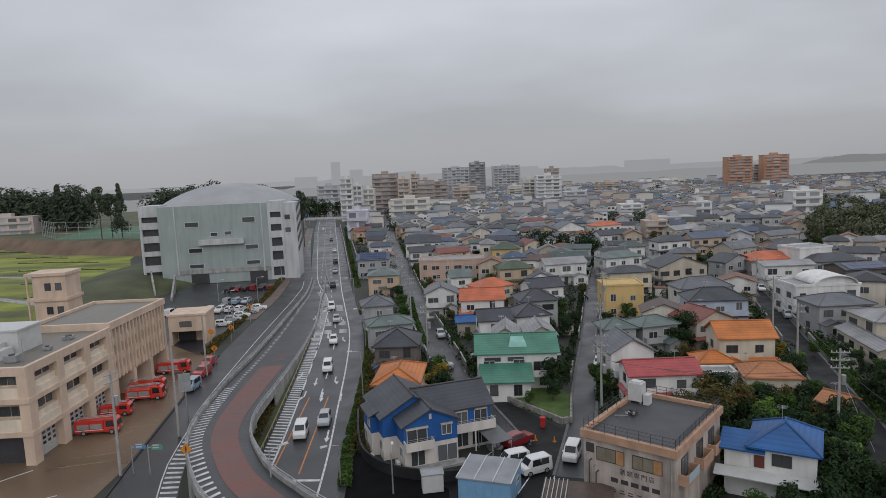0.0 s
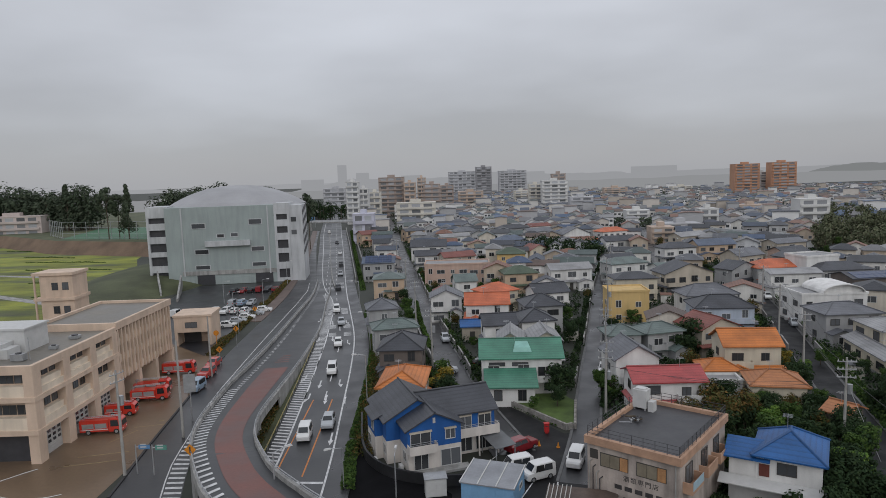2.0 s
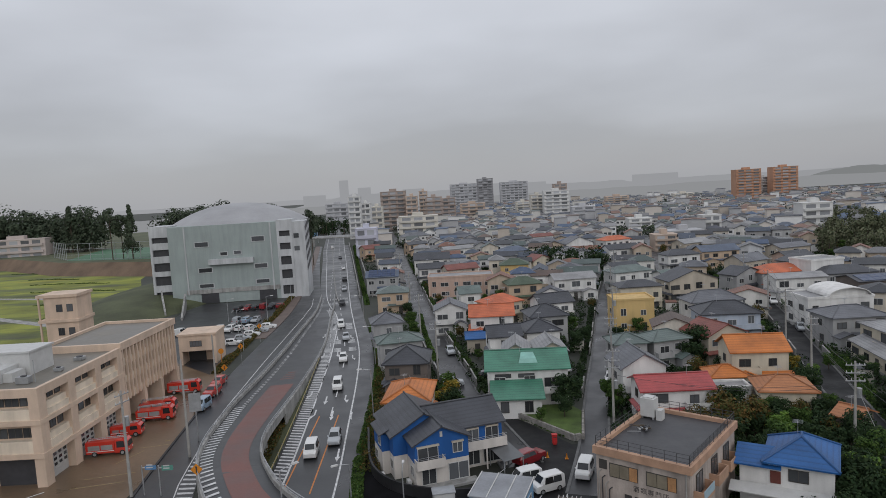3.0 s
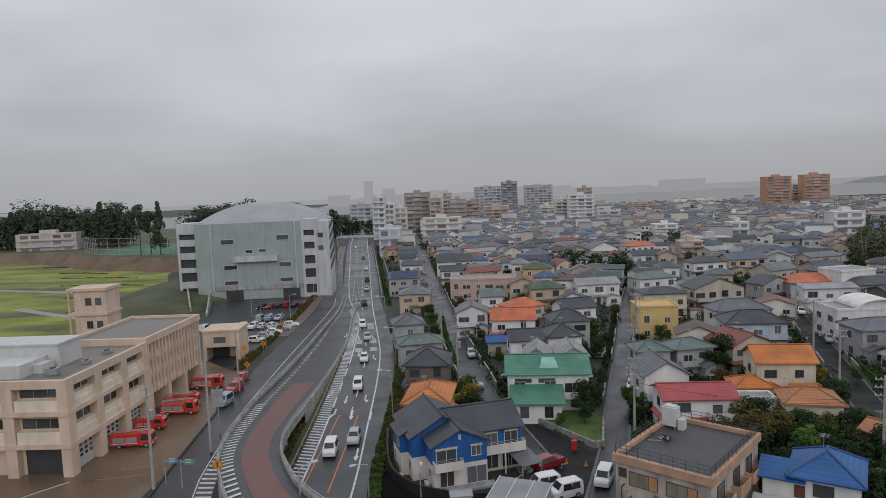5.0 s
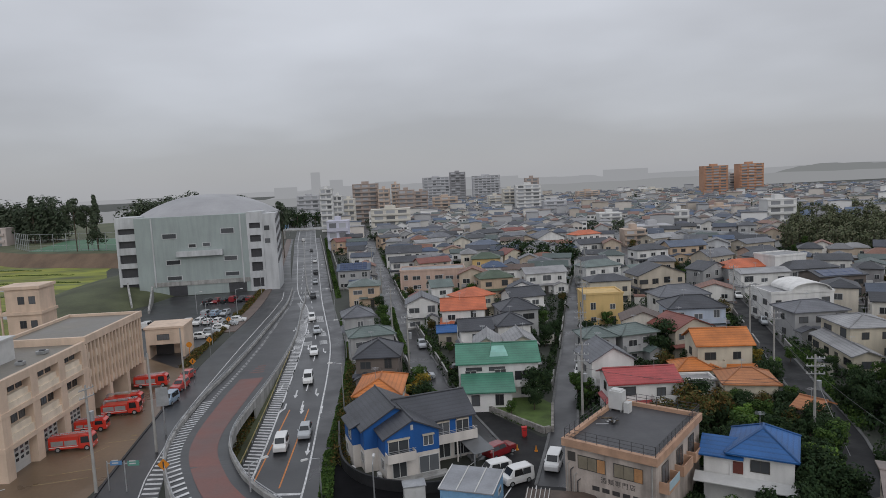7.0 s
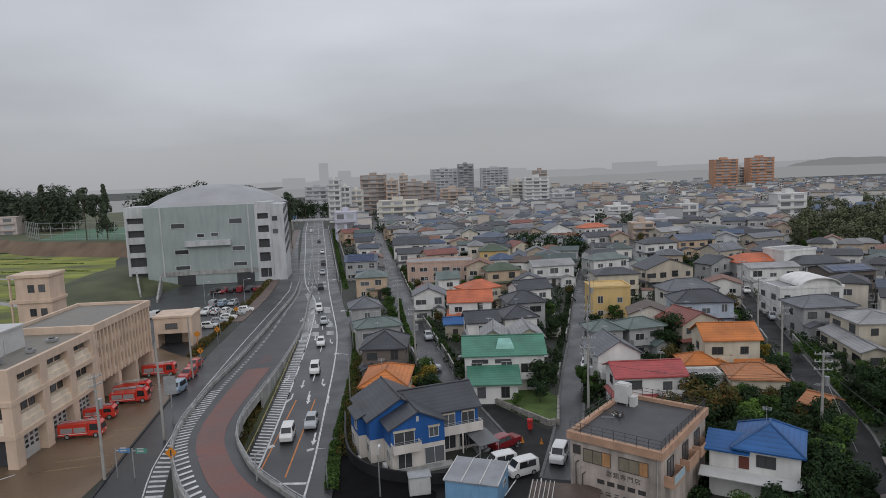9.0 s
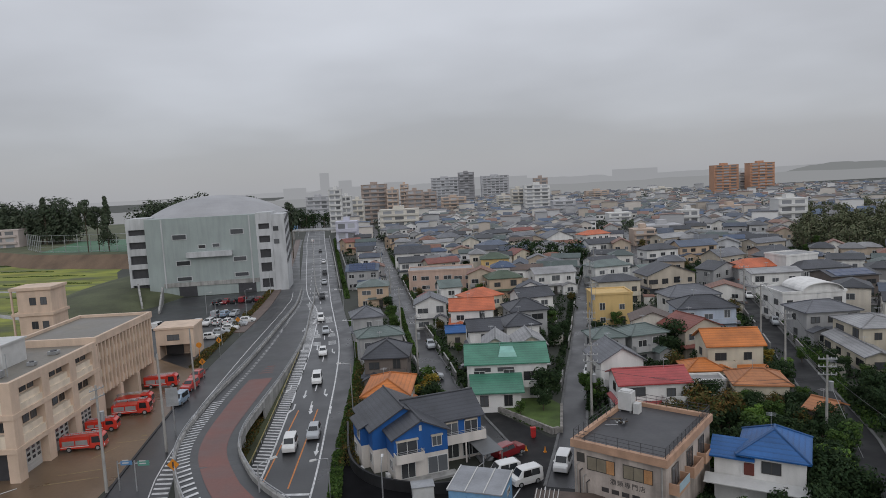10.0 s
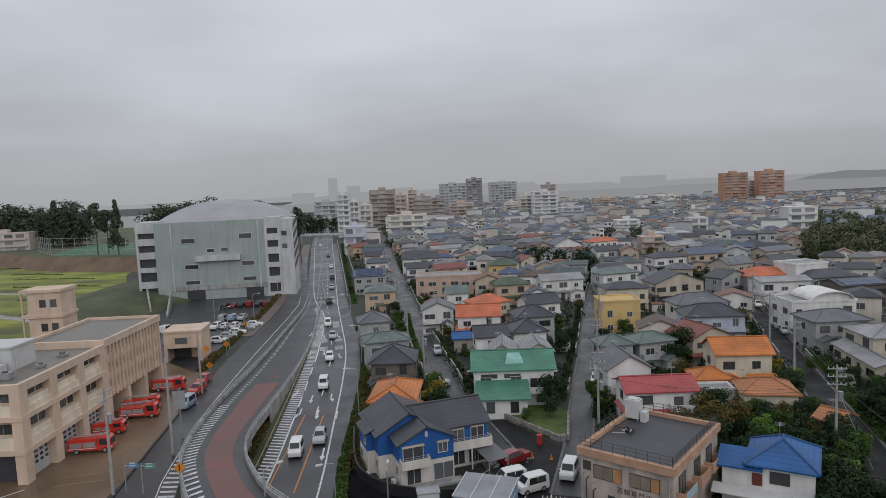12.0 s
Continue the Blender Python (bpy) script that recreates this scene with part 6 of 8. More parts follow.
tyre_me = tyre.mesh("wheel", tyre_mat)
rim = Geo()
rim.tube((-0.115, 0, 0), (0.115, 0, 0), 0.19, n=10)
rim_me = rim.mesh("rim", metal_grey)
car_protos = {}


def car(kind, paint, label, x, y, rot, z=0.02, group="cars"):
    key = (kind, paint.name, label)
    m = pose(x, y, z, 0, 0, rot)
    if key in car_protos:
        return copy_thing(car_protos[key], m)
    s = SHAPES[kind]
    th = thing("car", m, label, "car", group)
    part("body", loft(s["secs"]), paint, th)
    y0, y1, y2 = s["glass"]
    w, b, r = s["w"], s["belt"], s["roof"]
    secs = s["secs"]
    wt = secs[3][4]
    for name_, lo, hi in (("windscreen", secs[2], secs[3]), ("rear_window", secs[-1], secs[-2])):
        p0, p1 = V(0, lo[0], lo[5]), V(0, hi[0], hi[5])
        if name_ == "rear_window":
            p0.z = max(p0.z - 0.1, 1.0)
        t = (p1 - p0).normalized()
        n_ = Vector((0, -t.z, t.y)) if name_ == "windscreen" else Vector((0, t.z, -t.y))
        n_ = n_ if n_.z > 0 else -n_
        a_, b_ = p0.lerp(p1, 0.10), p0.lerp(p1, 0.92)
        wa, wb = lo[4] * 0.86, hi[4] * 0.86
        q = [a_ + V(-wa, 0), a_ + V(wa, 0), b_ + V(wb, 0), b_ + V(-wb, 0)]
        if name_ == "rear_window":
            q.reverse()
        g = Geo()
        g.hexa([p - n_ * 0.05 for p in q], [p + n_ * 0.02 for p in q])
        part(name_, g, car_glass, th)
    for sx in (-1, 1):
        for a, e in ((y1 + 0.08, (y1 + y2) / 2 - 0.22), ((y1 + y2) / 2 - 0.14, y2 - 0.42)):
            g = Geo()
            lo, hi = sx * (w * 0.97 + 0.012), sx * (wt + 0.035)
            q = (V(lo, a - 0.12, b), V(lo, e, b), V(hi, e, r - 0.02), V(hi, a + 0.05, r - 0.02))
            g.hexa([p - V(sx * 0.05, 0) for p in q], [p + V(sx * 0.012, 0) for p in q])
            part("side_window", g, car_glass, th)
    L = s["L"]
    for sx in (-1, 1):
        g = Geo()
        g.box(sx * 0.6 - 0.16, sx * 0.6 + 0.16, -L / 2 + 0.02, -L / 2 + 0.2, secs[0][3] - 0.12, secs[0][3] + 0.05)
        part("headlight", g, lamp_glass, th)
        g = Geo()
        g.box(sx * 0.66 - 0.1, sx * 0.66 + 0.1, L / 2 - 0.1, L / 2 + 0.015, 0.75, 1.0)
        part("tail_light", g, tail_red, th)
        for yy in (-L / 2 + 0.75, L / 2 - 0.75):
            wh = part("wheel", tyre_me, None, th)
            wh.matrix_basis = pose(sx * (w - 0.1), yy, 0.31)
            part("rim", rim_me, None, wh)
        g = Geo()
        g.box(sx * (w + 0.02) - 0.06, sx * (w + 0.02) + 0.06, y0 + 0.25, y0 + 0.38, b, b + 0.14)
        part("mirror", g, paint, th)
    car_protos[key] = th
    return th


# traffic on the main road (towards the camera: nose to -y)
car("van", car_white, "white boxy kei van on the wet road", -19.3, 80.5, 4)
car("hatch", car_silver, "silver hatchback on the wet road", -17.0, 84.6, 4)
car("van", car_white, "white boxy kei van on the wet road", -20.6, 108.5, 6)
car("hatch", car_white, "white hatchback on the wet road", -22.6, 127, 8)
car("hatch", car_silver, "silver hatchback on the wet road", -25.0, 146, 10)
car("van", car_white, "white boxy kei van on the wet road", -28.4, 160, 10)
car("suv", car_black, "black car on the wet road", -33.4, 193, 10)
car("hatch", car_silver, "silver hatchback on the wet road", -37.4, 222, 10)
car("suv", car_black, "black car on the wet road", -41.2, 247, 10)
car("hatch", car_white, "white hatchback on the wet road", -47.5, 284, 10)
car("hatch", car_black, "black hatchback on the wet road", -57.0, 333, 10)
car("van", car_white, "white boxy kei van on the wet road", -72.5, 398, 190)
# yard cars
car("suv", car_darkred, "dark red compact SUV parked in the yard", 7.9, 74.9, 128)
car("van", car_white, "white minivan parked in the yard", 6.7, 69.2, -70)
car("van", car_white, "white minivan parked in the yard", 8.9, 67.6, -66)
car("van", car_white, "white minivan parked in the yard", 13.6, 70.6, -22)
car("hatch", car_silver, "silver hatchback parked by a hedge", -1.0, 106.5, 95)
car("van", car_blue, "pale blue van parked on the side street", -41.2, 101.5, -5)
car("suv", car_red, "red fire command car beside the station", -42.2, 108.8, -5)
car("hatch", car_red, "red fire command car beside the station", -43.2, 114.8, -5)
for k in range(10):
    kinds = ("hatch", "van", "suv", "hatch")
    paints = ((car_white, "white"), (car_silver, "silver"), (car_black, "black"), (car_white, "white"), (car_blue, "pale blue"), (car_darkred, "dark red"))
    for row, (bx, by) in enumerate(((-72.4, 160.5), (-59.4, 172.5), (-65.3, 192.5))):
        px, py = bx + k * 2.4 + 1.0, by + k * 0.3
        if px < -51.5 and rnd.random() < 0.92:
            p, nm = paints[(k * 3 + row) % 6]
            kd = kinds[(k + row) % 4]
            car(kd, p, "%s %s in the wet car park" % (nm, {"hatch": "hatchback", "van": "kei van", "suv": "SUV"}[kd]), px, py, 173 if (k + row) % 3 else -7, 0.03, "parked cars")
for k in range(5):
    car("hatch", (car_white, car_silver)[k % 2], "%s hatchback in the wet car park" % ("white", "silver")[k % 2], -51.0 + k * 0.9, 146.5 + k * 4.2, 95, 0.03, "parked cars")
for x, y, r, p, nm in ((24.8, 104.2, -14, car_white, "white"), (33.4, 136, -14, car_silver, "silver"), (38.5, 158.5, -14, car_white, "white"), (-1.2, 128, 8, car_silver, "silver"), (5.5, 109.6, 100, car_black, "black"), (70.5, 131.5, -18, car_silver, "silver"), (79, 160, -18, car_white, "white"), (90.4, 300, -15, car_blue, "pale blue")):
    car("hatch", p, "%s hatchback parked by a house" % nm, x, y, r, 0.02, "parked cars")


def fire_engine(x, y, rot, label, ladder=False, small=False):
    th = thing("fire_engine", pose(x, y, 0.02, 0, 0, rot) @ Matrix.Diagonal((0.78, 0.78, 0.78, 1)), label, "fire engine", "fire engines in the yard")
    L = 5.4 if small else 7.0
    h = 2.3 if small else 2.7
    part("cab", loft(((-L / 2, 1.05, 0.45, 1.1, 1.0, 1.2), (-L / 2 + 0.1, 1.13, 0.4, 1.25, 1.0, h - 0.35), (-L / 2 + 0.5, 1.15, 0.4, 1.3, 1.03, h), (-L / 2 + 2.2, 1.15, 0.4, 1.3, 1.05, h))), fire_red, th)
    g = Geo()
    y0 = -L / 2 + 2.25
    g.box(-1.15, 1.15, y0, L / 2, 0.55, h - (0.5 if ladder else 0.15))
    part("body", g, fire_red, th)
    for sx in (-1, 1):
        for k in range(2):
            g = Geo()
            a = y0 + 0.3 + k * (L / 2 - y0 - 0.5) / 2
            g.box(sx * 1.15 - 0.015, sx * 1.15 + 0.015, a, a + (L / 2 - y0 - 0.9) / 2, 1.1, h - 0.75)
            part("locker_shutter", g, metal_grey, th)
        g = Geo()
        g.box(sx * 1.15 - 0.02, sx * 1.15 + 0.02, y0 + 0.1, L / 2 - 0.1, 0.85, 0.97)
        part("stripe", g, car_white, th)
        g = Geo()
        g.hexa([V(sx * 1.10, -L / 2 + 0.55, 1.35), V(sx * 1.165, -L / 2 + 0.55, 1.35), V(sx * 1.165, -L / 2 + 1.9, 1.35), V(sx * 1.10, -L / 2 + 1.9, 1.35)], [V(sx * 1.0, -L / 2 + 0.7, h - 0.3), V(sx * 1.075, -L / 2 + 0.7, h - 0.3), V(sx * 1.075, -L / 2 + 1.9, h - 0.3), V(sx * 1.0, -L / 2 + 1.9, h - 0.3)])
        part("side_window", g, car_glass, th)
        for yy in (-L / 2 + 1.0, L / 2 - 1.4):
            wh = part("wheel", tyre_me, None, th)
            wh.matrix_basis = pose(sx * 1.05, yy, 0.45) @ Matrix.Diagonal((1.3, 1.45, 1.45, 1))
            part("rim", rim_me, None, wh)
        g = Geo()
        g.box(sx * 0.8 - 0.15, sx * 0.8 + 0.15, -L / 2 - 0.02, -L / 2 + 0.1, 0.75, 0.95)
        part("headlight", g, lamp_glass, th)
    g = Geo()
    g.hexa((V(-0.95, -L / 2 - 0.03, 1.3), V(0.95, -L / 2 - 0.03, 1.3), V(0.95, -L / 2 + 0.2, 1.3), V(-0.95, -L / 2 + 0.2, 1.3)), (V(-0.9, -L / 2 + 0.1, h - 0.4), V(0.9, -L / 2 + 0.1, h - 0.4), V(0.9, -L / 2 + 0.35, h - 0.4), V(-0.9, -L / 2 + 0.35, h - 0.4)))
    part("windscreen", g, car_glass, th)
    g = Geo()
    g.box(-0.8, 0.8, -L / 2 + 0.7, -L / 2 + 1.0, h, h + 0.2)
    part("light_bar", g, hi_vis_red, th)
    g = Geo()
    zz = h + 0.12 if ladder else h
    for sx in (-0.4, 0.4):
        g.tube((sx, -L / 2 + 0.6, zz + 0.25), (sx, L / 2 - 0.2, zz), 0.06, n=5)
    for k in range(14):
        yy = -L / 2 + 0.8 + k * (L - 1.2) / 14
        f = 1 - (yy + L / 2) / L
        g.tube((-0.4, yy, zz + 0.25 * f), (0.4, yy, zz + 0.25 * f), 0.035, n=4)
    part("ladder", g, metal_grey, th)
    for sx in (-0.4, 0.4):
        g = Geo()
        g.box(sx - 0.06, sx + 0.06, L / 2 - 0.5, L / 2 - 0.3, h - (0.5 if ladder else 0.15), zz + 0.01)
        part("ladder_stay", g, metal_grey, th)
    return th


fire_engine(-47.4, 84.6, 96, "red fire pumper parked in front of its bay")
fire_engine(-48.2, 91.2, 98, "small red fire truck nosing out of its bay", small=True)
fire_engine(-46.9, 97.6, 98, "red ladder fire truck parked before the station", ladder=True)
fire_engine(-48.0, 101.0, 98, "red ladder fire truck parked before the station", ladder=True)
fire_engine(-47.9, 111.2, 97, "red box-bodied rescue truck before the station")


# ---- trees and shrubs ----
def crown_geo(rad, height, base, clumps, leaves, size, seed, cone=False):
    """Many small leaves gathered in uneven clumps, with gaps."""
    r = random.Random(seed)
    g = Geo()
    cs = []
    for k in range(clumps):
        t = r.random()
        if cone:
            z = base + height * t
            rr = rad * (1 - t) * r.uniform(0.5, 1.0)
            cr = rad * (0.16 + 0.30 * (1 - t))
        else:
            z = base + height * (0.15 + 0.8 * t)
            rr = rad * math.sqrt(max(0.05, 1 - ((t - 0.4) / 0.72) ** 2)) * r.uniform(0.25, 0.82)
            cr = rad * r.uniform(0.26, 0.44)
        a = r.uniform(0, 6.283)
        cs.append((rr * math.cos(a), rr * math.sin(a), z, cr))
    for k in range(leaves):
        cx_, cy_, cz_, cr = cs[k % clumps]
        d = Vector((r.gauss(0, 1), r.gauss(0, 1), r.gauss(0, 1))).normalized()
        q = r.uniform(0.55, 1.0) ** 0.5 * cr
        p = Vector((cx_, cy_, cz_)) + Vector((d.x * q, d.y * q, d.z * q * (0.8 if not cone else 1.1)))
        nrm = (d + Vector((r.uniform(-0.7, 0.7), r.uniform(-0.7, 0.7), r.uniform(-0.2, 0.9)))).normalized()
        u = nrm.orthogonal().normalized()
        v = nrm.cross(u)
        s = size * r.uniform(0.6, 1.3)
        g.poly((p - u * s, p - v * s * 0.55, p + u * s, p + v * s * 0.55))
    return g


tree_protos = {}


def tree(kind, x, y, scale=1.0, z=0.0, label="", rot=0.0):
    """kind: broad, small, rust, gold, light, conifer."""
    specs = {
        "broad": (3.4, 5.4, 1.6, 26, 2600, 0.26, leaves_dark, "dense dark green garden tree"),
        "mid": (3.0, 5.0, 1.5, 22, 2200, 0.26, leaves_mid, "leafy green garden tree"),
        "light": (2.4, 3.8, 0.9, 18, 1900, 0.22, leaves_light, "bright green young tree"),
        "rust": (3.0, 5.2, 1.2, 22, 2000, 0.26, leaves_rust, "garden tree with rust-coloured autumn leaves"),
        "gold": (1.9, 2.8, 0.5, 14, 1300, 0.2, leaves_gold, "small tree with yellow autumn leaves"),
        "conifer": (2.6, 10.5, 1.6, 40, 3200, 0.27, leaves_wood, "tall dark conifer beyond the field"),
        "pine": (3.6, 6.0, 6.0, 16, 1700, 0.34, leaves_wood, "tall pine with a thin layered crown"),
    }
    rad, h, base, cl, lv, sz, mat, lab = specs[kind]
    m = pose(x, y, z, 0, 0, rot or (x * 37 + y * 11) % 360) @ Matrix.Diagonal((*(scale if isinstance(scale, tuple) else (scale, scale, scale)), 1))
    if kind in tree_protos:
        u_ = tree_protos[kind].scale
        t = copy_thing(tree_protos[kind], m @ Matrix.Diagonal((1 / u_.x, 1 / u_.y, 1 / u_.z, 1)))
    else:
        t = thing("tree", m, lab, "tree", "trees")
        part("crown", crown_geo(rad, h, base, cl, lv, sz, len(tree_protos) + 3, kind == "conifer"), mat, t)
        g = Geo()
        g.tube((0, 0, -0.05), (0.05, 0.05, base + h * 0.35), 0.2, 0.13, 8)
        g.tube((0.05, 0.05, base + h * 0.35), (0, 0, base + h * 0.8), 0.13, 0.05, 7)
        r = random.Random(5)
        for k in range(6):
            a = k * 1.05 + r.uniform(-0.3, 0.3)
            z0 = base + h * (0.1 + 0.08 * k)
            g.tube((0.03, 0.03, z0), (rad * 0.62 * math.cos(a), rad * 0.62 * math.sin(a), z0 + h * 0.18), 0.07, 0.025, 6)
        part("trunk", g, bark, t)
        tree_protos[kind] = t
    if label:
        t["label"] = label
    return t


# garden and yard trees near the camera
tree("broad", 15.4, 90.4, 0.72, 0.55)
tree("broad", 14.4, 87.6, 0.42, 0.55)
tree("mid", 11.0, 86.6, 0.30, 0.55)
tree("mid", 8.6, 90.6, 0.30, 0.55)
tree("gold", -1.4, 96.2, 1.2)
tree("mid", -1.9, 100.5, 0.6)
tree("broad", 37.6, 60.2, 0.75)
tree("broad", 35.4, 56.8, 0.6)
tree("light", 39.6, 67.4, 0.55)
tree("mid", 27.2, 55.0, 0.5)
tree("broad", 29.5, 54.0, 0.5)
tree("rust", 33.4, 82.0, 0.8)
tree("rust", 37.0, 79.6, 0.75)
tree("rust", 33.0, 77.6, 0.8)
tree("light", 38.8, 77.4, 0.75)
tree("mid", 41.6, 78.2, 0.55)
tree("mid", 36.4, 73.2, 0.6)
tree("broad", 40.0, 72.2, 0.55)
tree("rust", 43.4, 75.0, 0.5)
tree("broad", 30.6, 73.0, 0.7)
tree("mid", 44.0, 69.0, 0.5)
tree("broad", 55.4, 78.8, 0.6)
tree("broad", 59.0, 80.6, 0.6)
tree("rust", 56.0, 67.2, 0.7)
tree("mid", 60.2, 76.2, 0.8)
tree("broad", 41.4, 111.0, 0.95)
tree("broad", 39.0, 108.0, 0.7)
for x, y, k, z in ((46.0, 74.2, "broad", 0.6), (45.2, 70.4, "broad", 0.55), (58.4, 83.0, "broad", 0.65), (60.8, 88.0, "broad", 0.5), (63.6, 93.0, "mid", 0.4), (36.6, 57.4, "broad", 0.7), (40.4, 63.6, "light", 0.85), (55.8, 71.4, "broad", 0.8), (59.6, 77.0, "broad", 0.75), (48.2, 77.8, "rust", 0.45)):
    tree(k, x, y, z)
for x, y, k, z in ((42.0, 83.4, "broad", 0.42), (44.6, 83.0, "rust", 0.45), (47.0, 82.8, "broad", 0.42), (40.2, 84.6, "mid", 0.4), (25.4, 81.4, "broad", 0.35), (31.0, 81.0, "rust", 0.45)):
    tree(k, x, y, z)
tree("gold", 54.4, 104.0, 0.8)
tree("light", 55.4, 100.0, 0.5)
tree("mid", 60.5, 104.5, 0.4)
tree("broad", 64.6, 103.0, 0.35)
tree("mid", 64.4, 99.5, 0.35)
tree("broad", 62.6, 97.0, 0.4)
tree("broad", 38.6, 57.0, 0.65)
tree("broad", 42.0, 67.0, 0.45)
tree("broad", 42.0, 64.4, 0.4)
tree("broad", 33.6, 54.4, 0.6)
tree("mid", 29.6, 67.6, 0.5)
tree("broad", 34.2, 69.6, 0.6)
tree("rust", 29.0, 78.4, 0.7)
tree("broad", 36.8, 86.0, 0.6)
tree("mid", 45.6, 69.6, 0.6)
tree("broad", 49.0, 82.4, 0.4)
tree("broad", 25.0, 84.6, 0.45)
tree("mid", 22.2, 94.8, 0.5)
tree("pine", -174, 333, (1.5, 1.5, 2.2), 6)
tree("pine", -170, 336, (1.3, 1.3, 1.9), 6)
tree("conifer", -163, 332, (1.9, 1.9, 2.25), 6)
tree("conifer", -146, 336, (1.5, 1.5, 1.5), 6)
tree("conifer", -238, 408, (2.6, 2.6, 2.35), 6)
tree("conifer", -284, 408, (2.6, 2.6, 2.0), 6)
tree("conifer", -300, 412, (2.6, 2.6, 2.0), 6)
for k in range(10):
    tree(("broad", "mid")[k % 2], -61 - k * 2.1 + rnd.uniform(-1, 1), 244 + k * 12, rnd.uniform(0.8, 1.2))
tree("pine", -65.5, 308, (1.2, 1.2, 2.2))
tree("pine", -69, 312, (1.2, 1.2, 2.0))


def forest(name, area, n, base, height, mat, label, seed, leaf=0.55, per=190, lean=0.0):
    """A dense wood: n uneven crowns of leaf clumps over a stretch of ground that shifts sideways by lean, with trunks below."""
    r = random.Random(seed)
    g = Geo()
    x0, x1, y0, y1 = area
    for k in range(n):
        x, y = r.uniform(x0, x1), r.uniform(y0, y1)
        x += lean * (y - y0)
        h = height * r.uniform(0.7, 1.12)
        rad = h * r.uniform(0.24, 0.36)
        g.tube((x, y, base), (x, y, base + h * 0.7), 0.3, 0.12, 5, 1)
        cl = [(x + r.uniform(-1, 1) * rad * 0.7, y + r.uniform(-1, 1) * rad * 0.7, base + h * r.uniform(0.18, 0.86), rad * r.uniform(0.45, 0.75)) for q in range(7)]
        for q in range(per):
            cx_, cy_, cz_, cr = cl[q % 7]
            d = Vector((r.gauss(0, 1), r.gauss(0, 1), r.gauss(0.2, 1))).normalized()
            p = Vector((cx_, cy_, cz_)) + d * cr * r.uniform(0.7, 1.05)
            nrm = (d + Vector((r.uniform(-0.6, 0.6), r.uniform(-0.6, 0.6), r.uniform(-0.2, 0.8)))).normalized()
            u = nrm.orthogonal().normalized() * leaf * r.uniform(0.6, 1.3)
            v = nrm.cross(u) * 0.6
            g.poly((p - u, p - v, p + u, p + v))
    return tagged(part(name, g, [mat, bark]), label, "woodland", kind="stuff")


forest("woodland", (-385, -226, 410, 436), 90, 5.9, 28, leaves_wood, "dense dark wood on the plateau", 21, 0.9, 460)
forest("woodland", (-152, -96, 336, 362), 46, 5.9, 26, leaves_wood, "dense dark wood behind the sports hall", 22, 0.8, 460)
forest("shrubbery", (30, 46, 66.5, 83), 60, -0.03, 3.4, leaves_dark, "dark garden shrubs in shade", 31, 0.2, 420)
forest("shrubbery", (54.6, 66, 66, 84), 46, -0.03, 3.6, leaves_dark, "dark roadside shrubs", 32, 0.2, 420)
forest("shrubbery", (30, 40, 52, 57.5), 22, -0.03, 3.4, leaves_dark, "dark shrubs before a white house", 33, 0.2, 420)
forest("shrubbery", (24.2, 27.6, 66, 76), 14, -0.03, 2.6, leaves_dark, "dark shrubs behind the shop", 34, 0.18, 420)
forest("shrubbery", (-2.6, 0.6, 92, 104), 9, -0.03, 1.6, leaves_mid, "low shrubs by a street corner", 35, 0.15, 300)
forest("woodland", (120, 205, 212, 400), 230, -0.03, 10.5, leaves_olive, "dense green wood among the houses", 23, 0.55, 300, 0.57)
forest("woodland", (26, 54, 226, 250), 22, -0.03, 10, leaves_dark, "clump of dark trees among houses", 24, 0.45, 300)
forest("woodland", (-135, -70, 520, 566), 36, -0.03, 15, leaves_dark, "dark wood beyond the footbridge", 26, 0.8, 130)


def hedge(name, pts, width, height, mat, label, density=60, size=0.2):
    """A shaggy hedge or bank of shrubs along a line."""
    line = curve_pts(pts, 2.0)
    g = Geo()
    r = random.Random(len(pts) * 31 + int(height * 10))
    for a, b in zip(line, line[1:]):
        for k in range(int((b - a).length * density)):
            p = a.lerp(b, r.random())
            t = (b - a).normalized()
            s = Vector((t.y, -t.x, 0))
            hh = height * max(0.12, 0.7 + 1.1 * noise.noise(p * 0.37))
            o = r.uniform(-1, 1)
            q = p + s * o * width / 2 + V(0, 0, r.uniform(0.05, 1) * hh * (1 - 0.45 * o * o))
            nrm = Vector((r.gauss(0, 1), r.gauss(0, 1), r.gauss(0.6, 1))).normalized()
            u = nrm.orthogonal().normalized()
            v = nrm.cross(u)
            z = size * r.uniform(0.6, 1.3)
            g.poly((q - u * z, q - v * z * 0.6, q + u * z, q + v * z * 0.6))
    return tagged(part(name, g, mat), label, "hedge", kind="stuff")


hedge("hedge", [V(-11.6, 66), V(-12.6, 76), V(-13.2, 92), V(-14.2, 112), V(-16.0, 130), V(-20.6, 158)], 1.5, 0.95, leaves_mid, "overgrown green hedge beside the footway", 240, 0.14)
hedge("hedge", [V(-11.0, 74), V(-12.4, 92), V(-13.2, 112), V(-15.2, 130)], 2.6, 1.7, leaves_rust, "straggling shrubs behind the footway hedge", 110, 0.14)
hedge("hedge", [V(-25.5, 190), V(-41, 285), V(-60, 405)], 1.4, 1.2, leaves_mid, "dark hedge along the road wall", 60, 0.3)
hedge("hedge", [V(-46.5, 122), V(-48.0, 145), V(-50.4, 184), V(-53.5, 215)], 1.8, 1.3, leaves_rust, "autumn hedge along the car park", 90)
hedge("weeds", [V(-25.6, 78), V(-27, 96), V(-28, 110)], 2.6, 0.9, leaves_rust, "weeds and grass under the ramp", 110, 0.16)
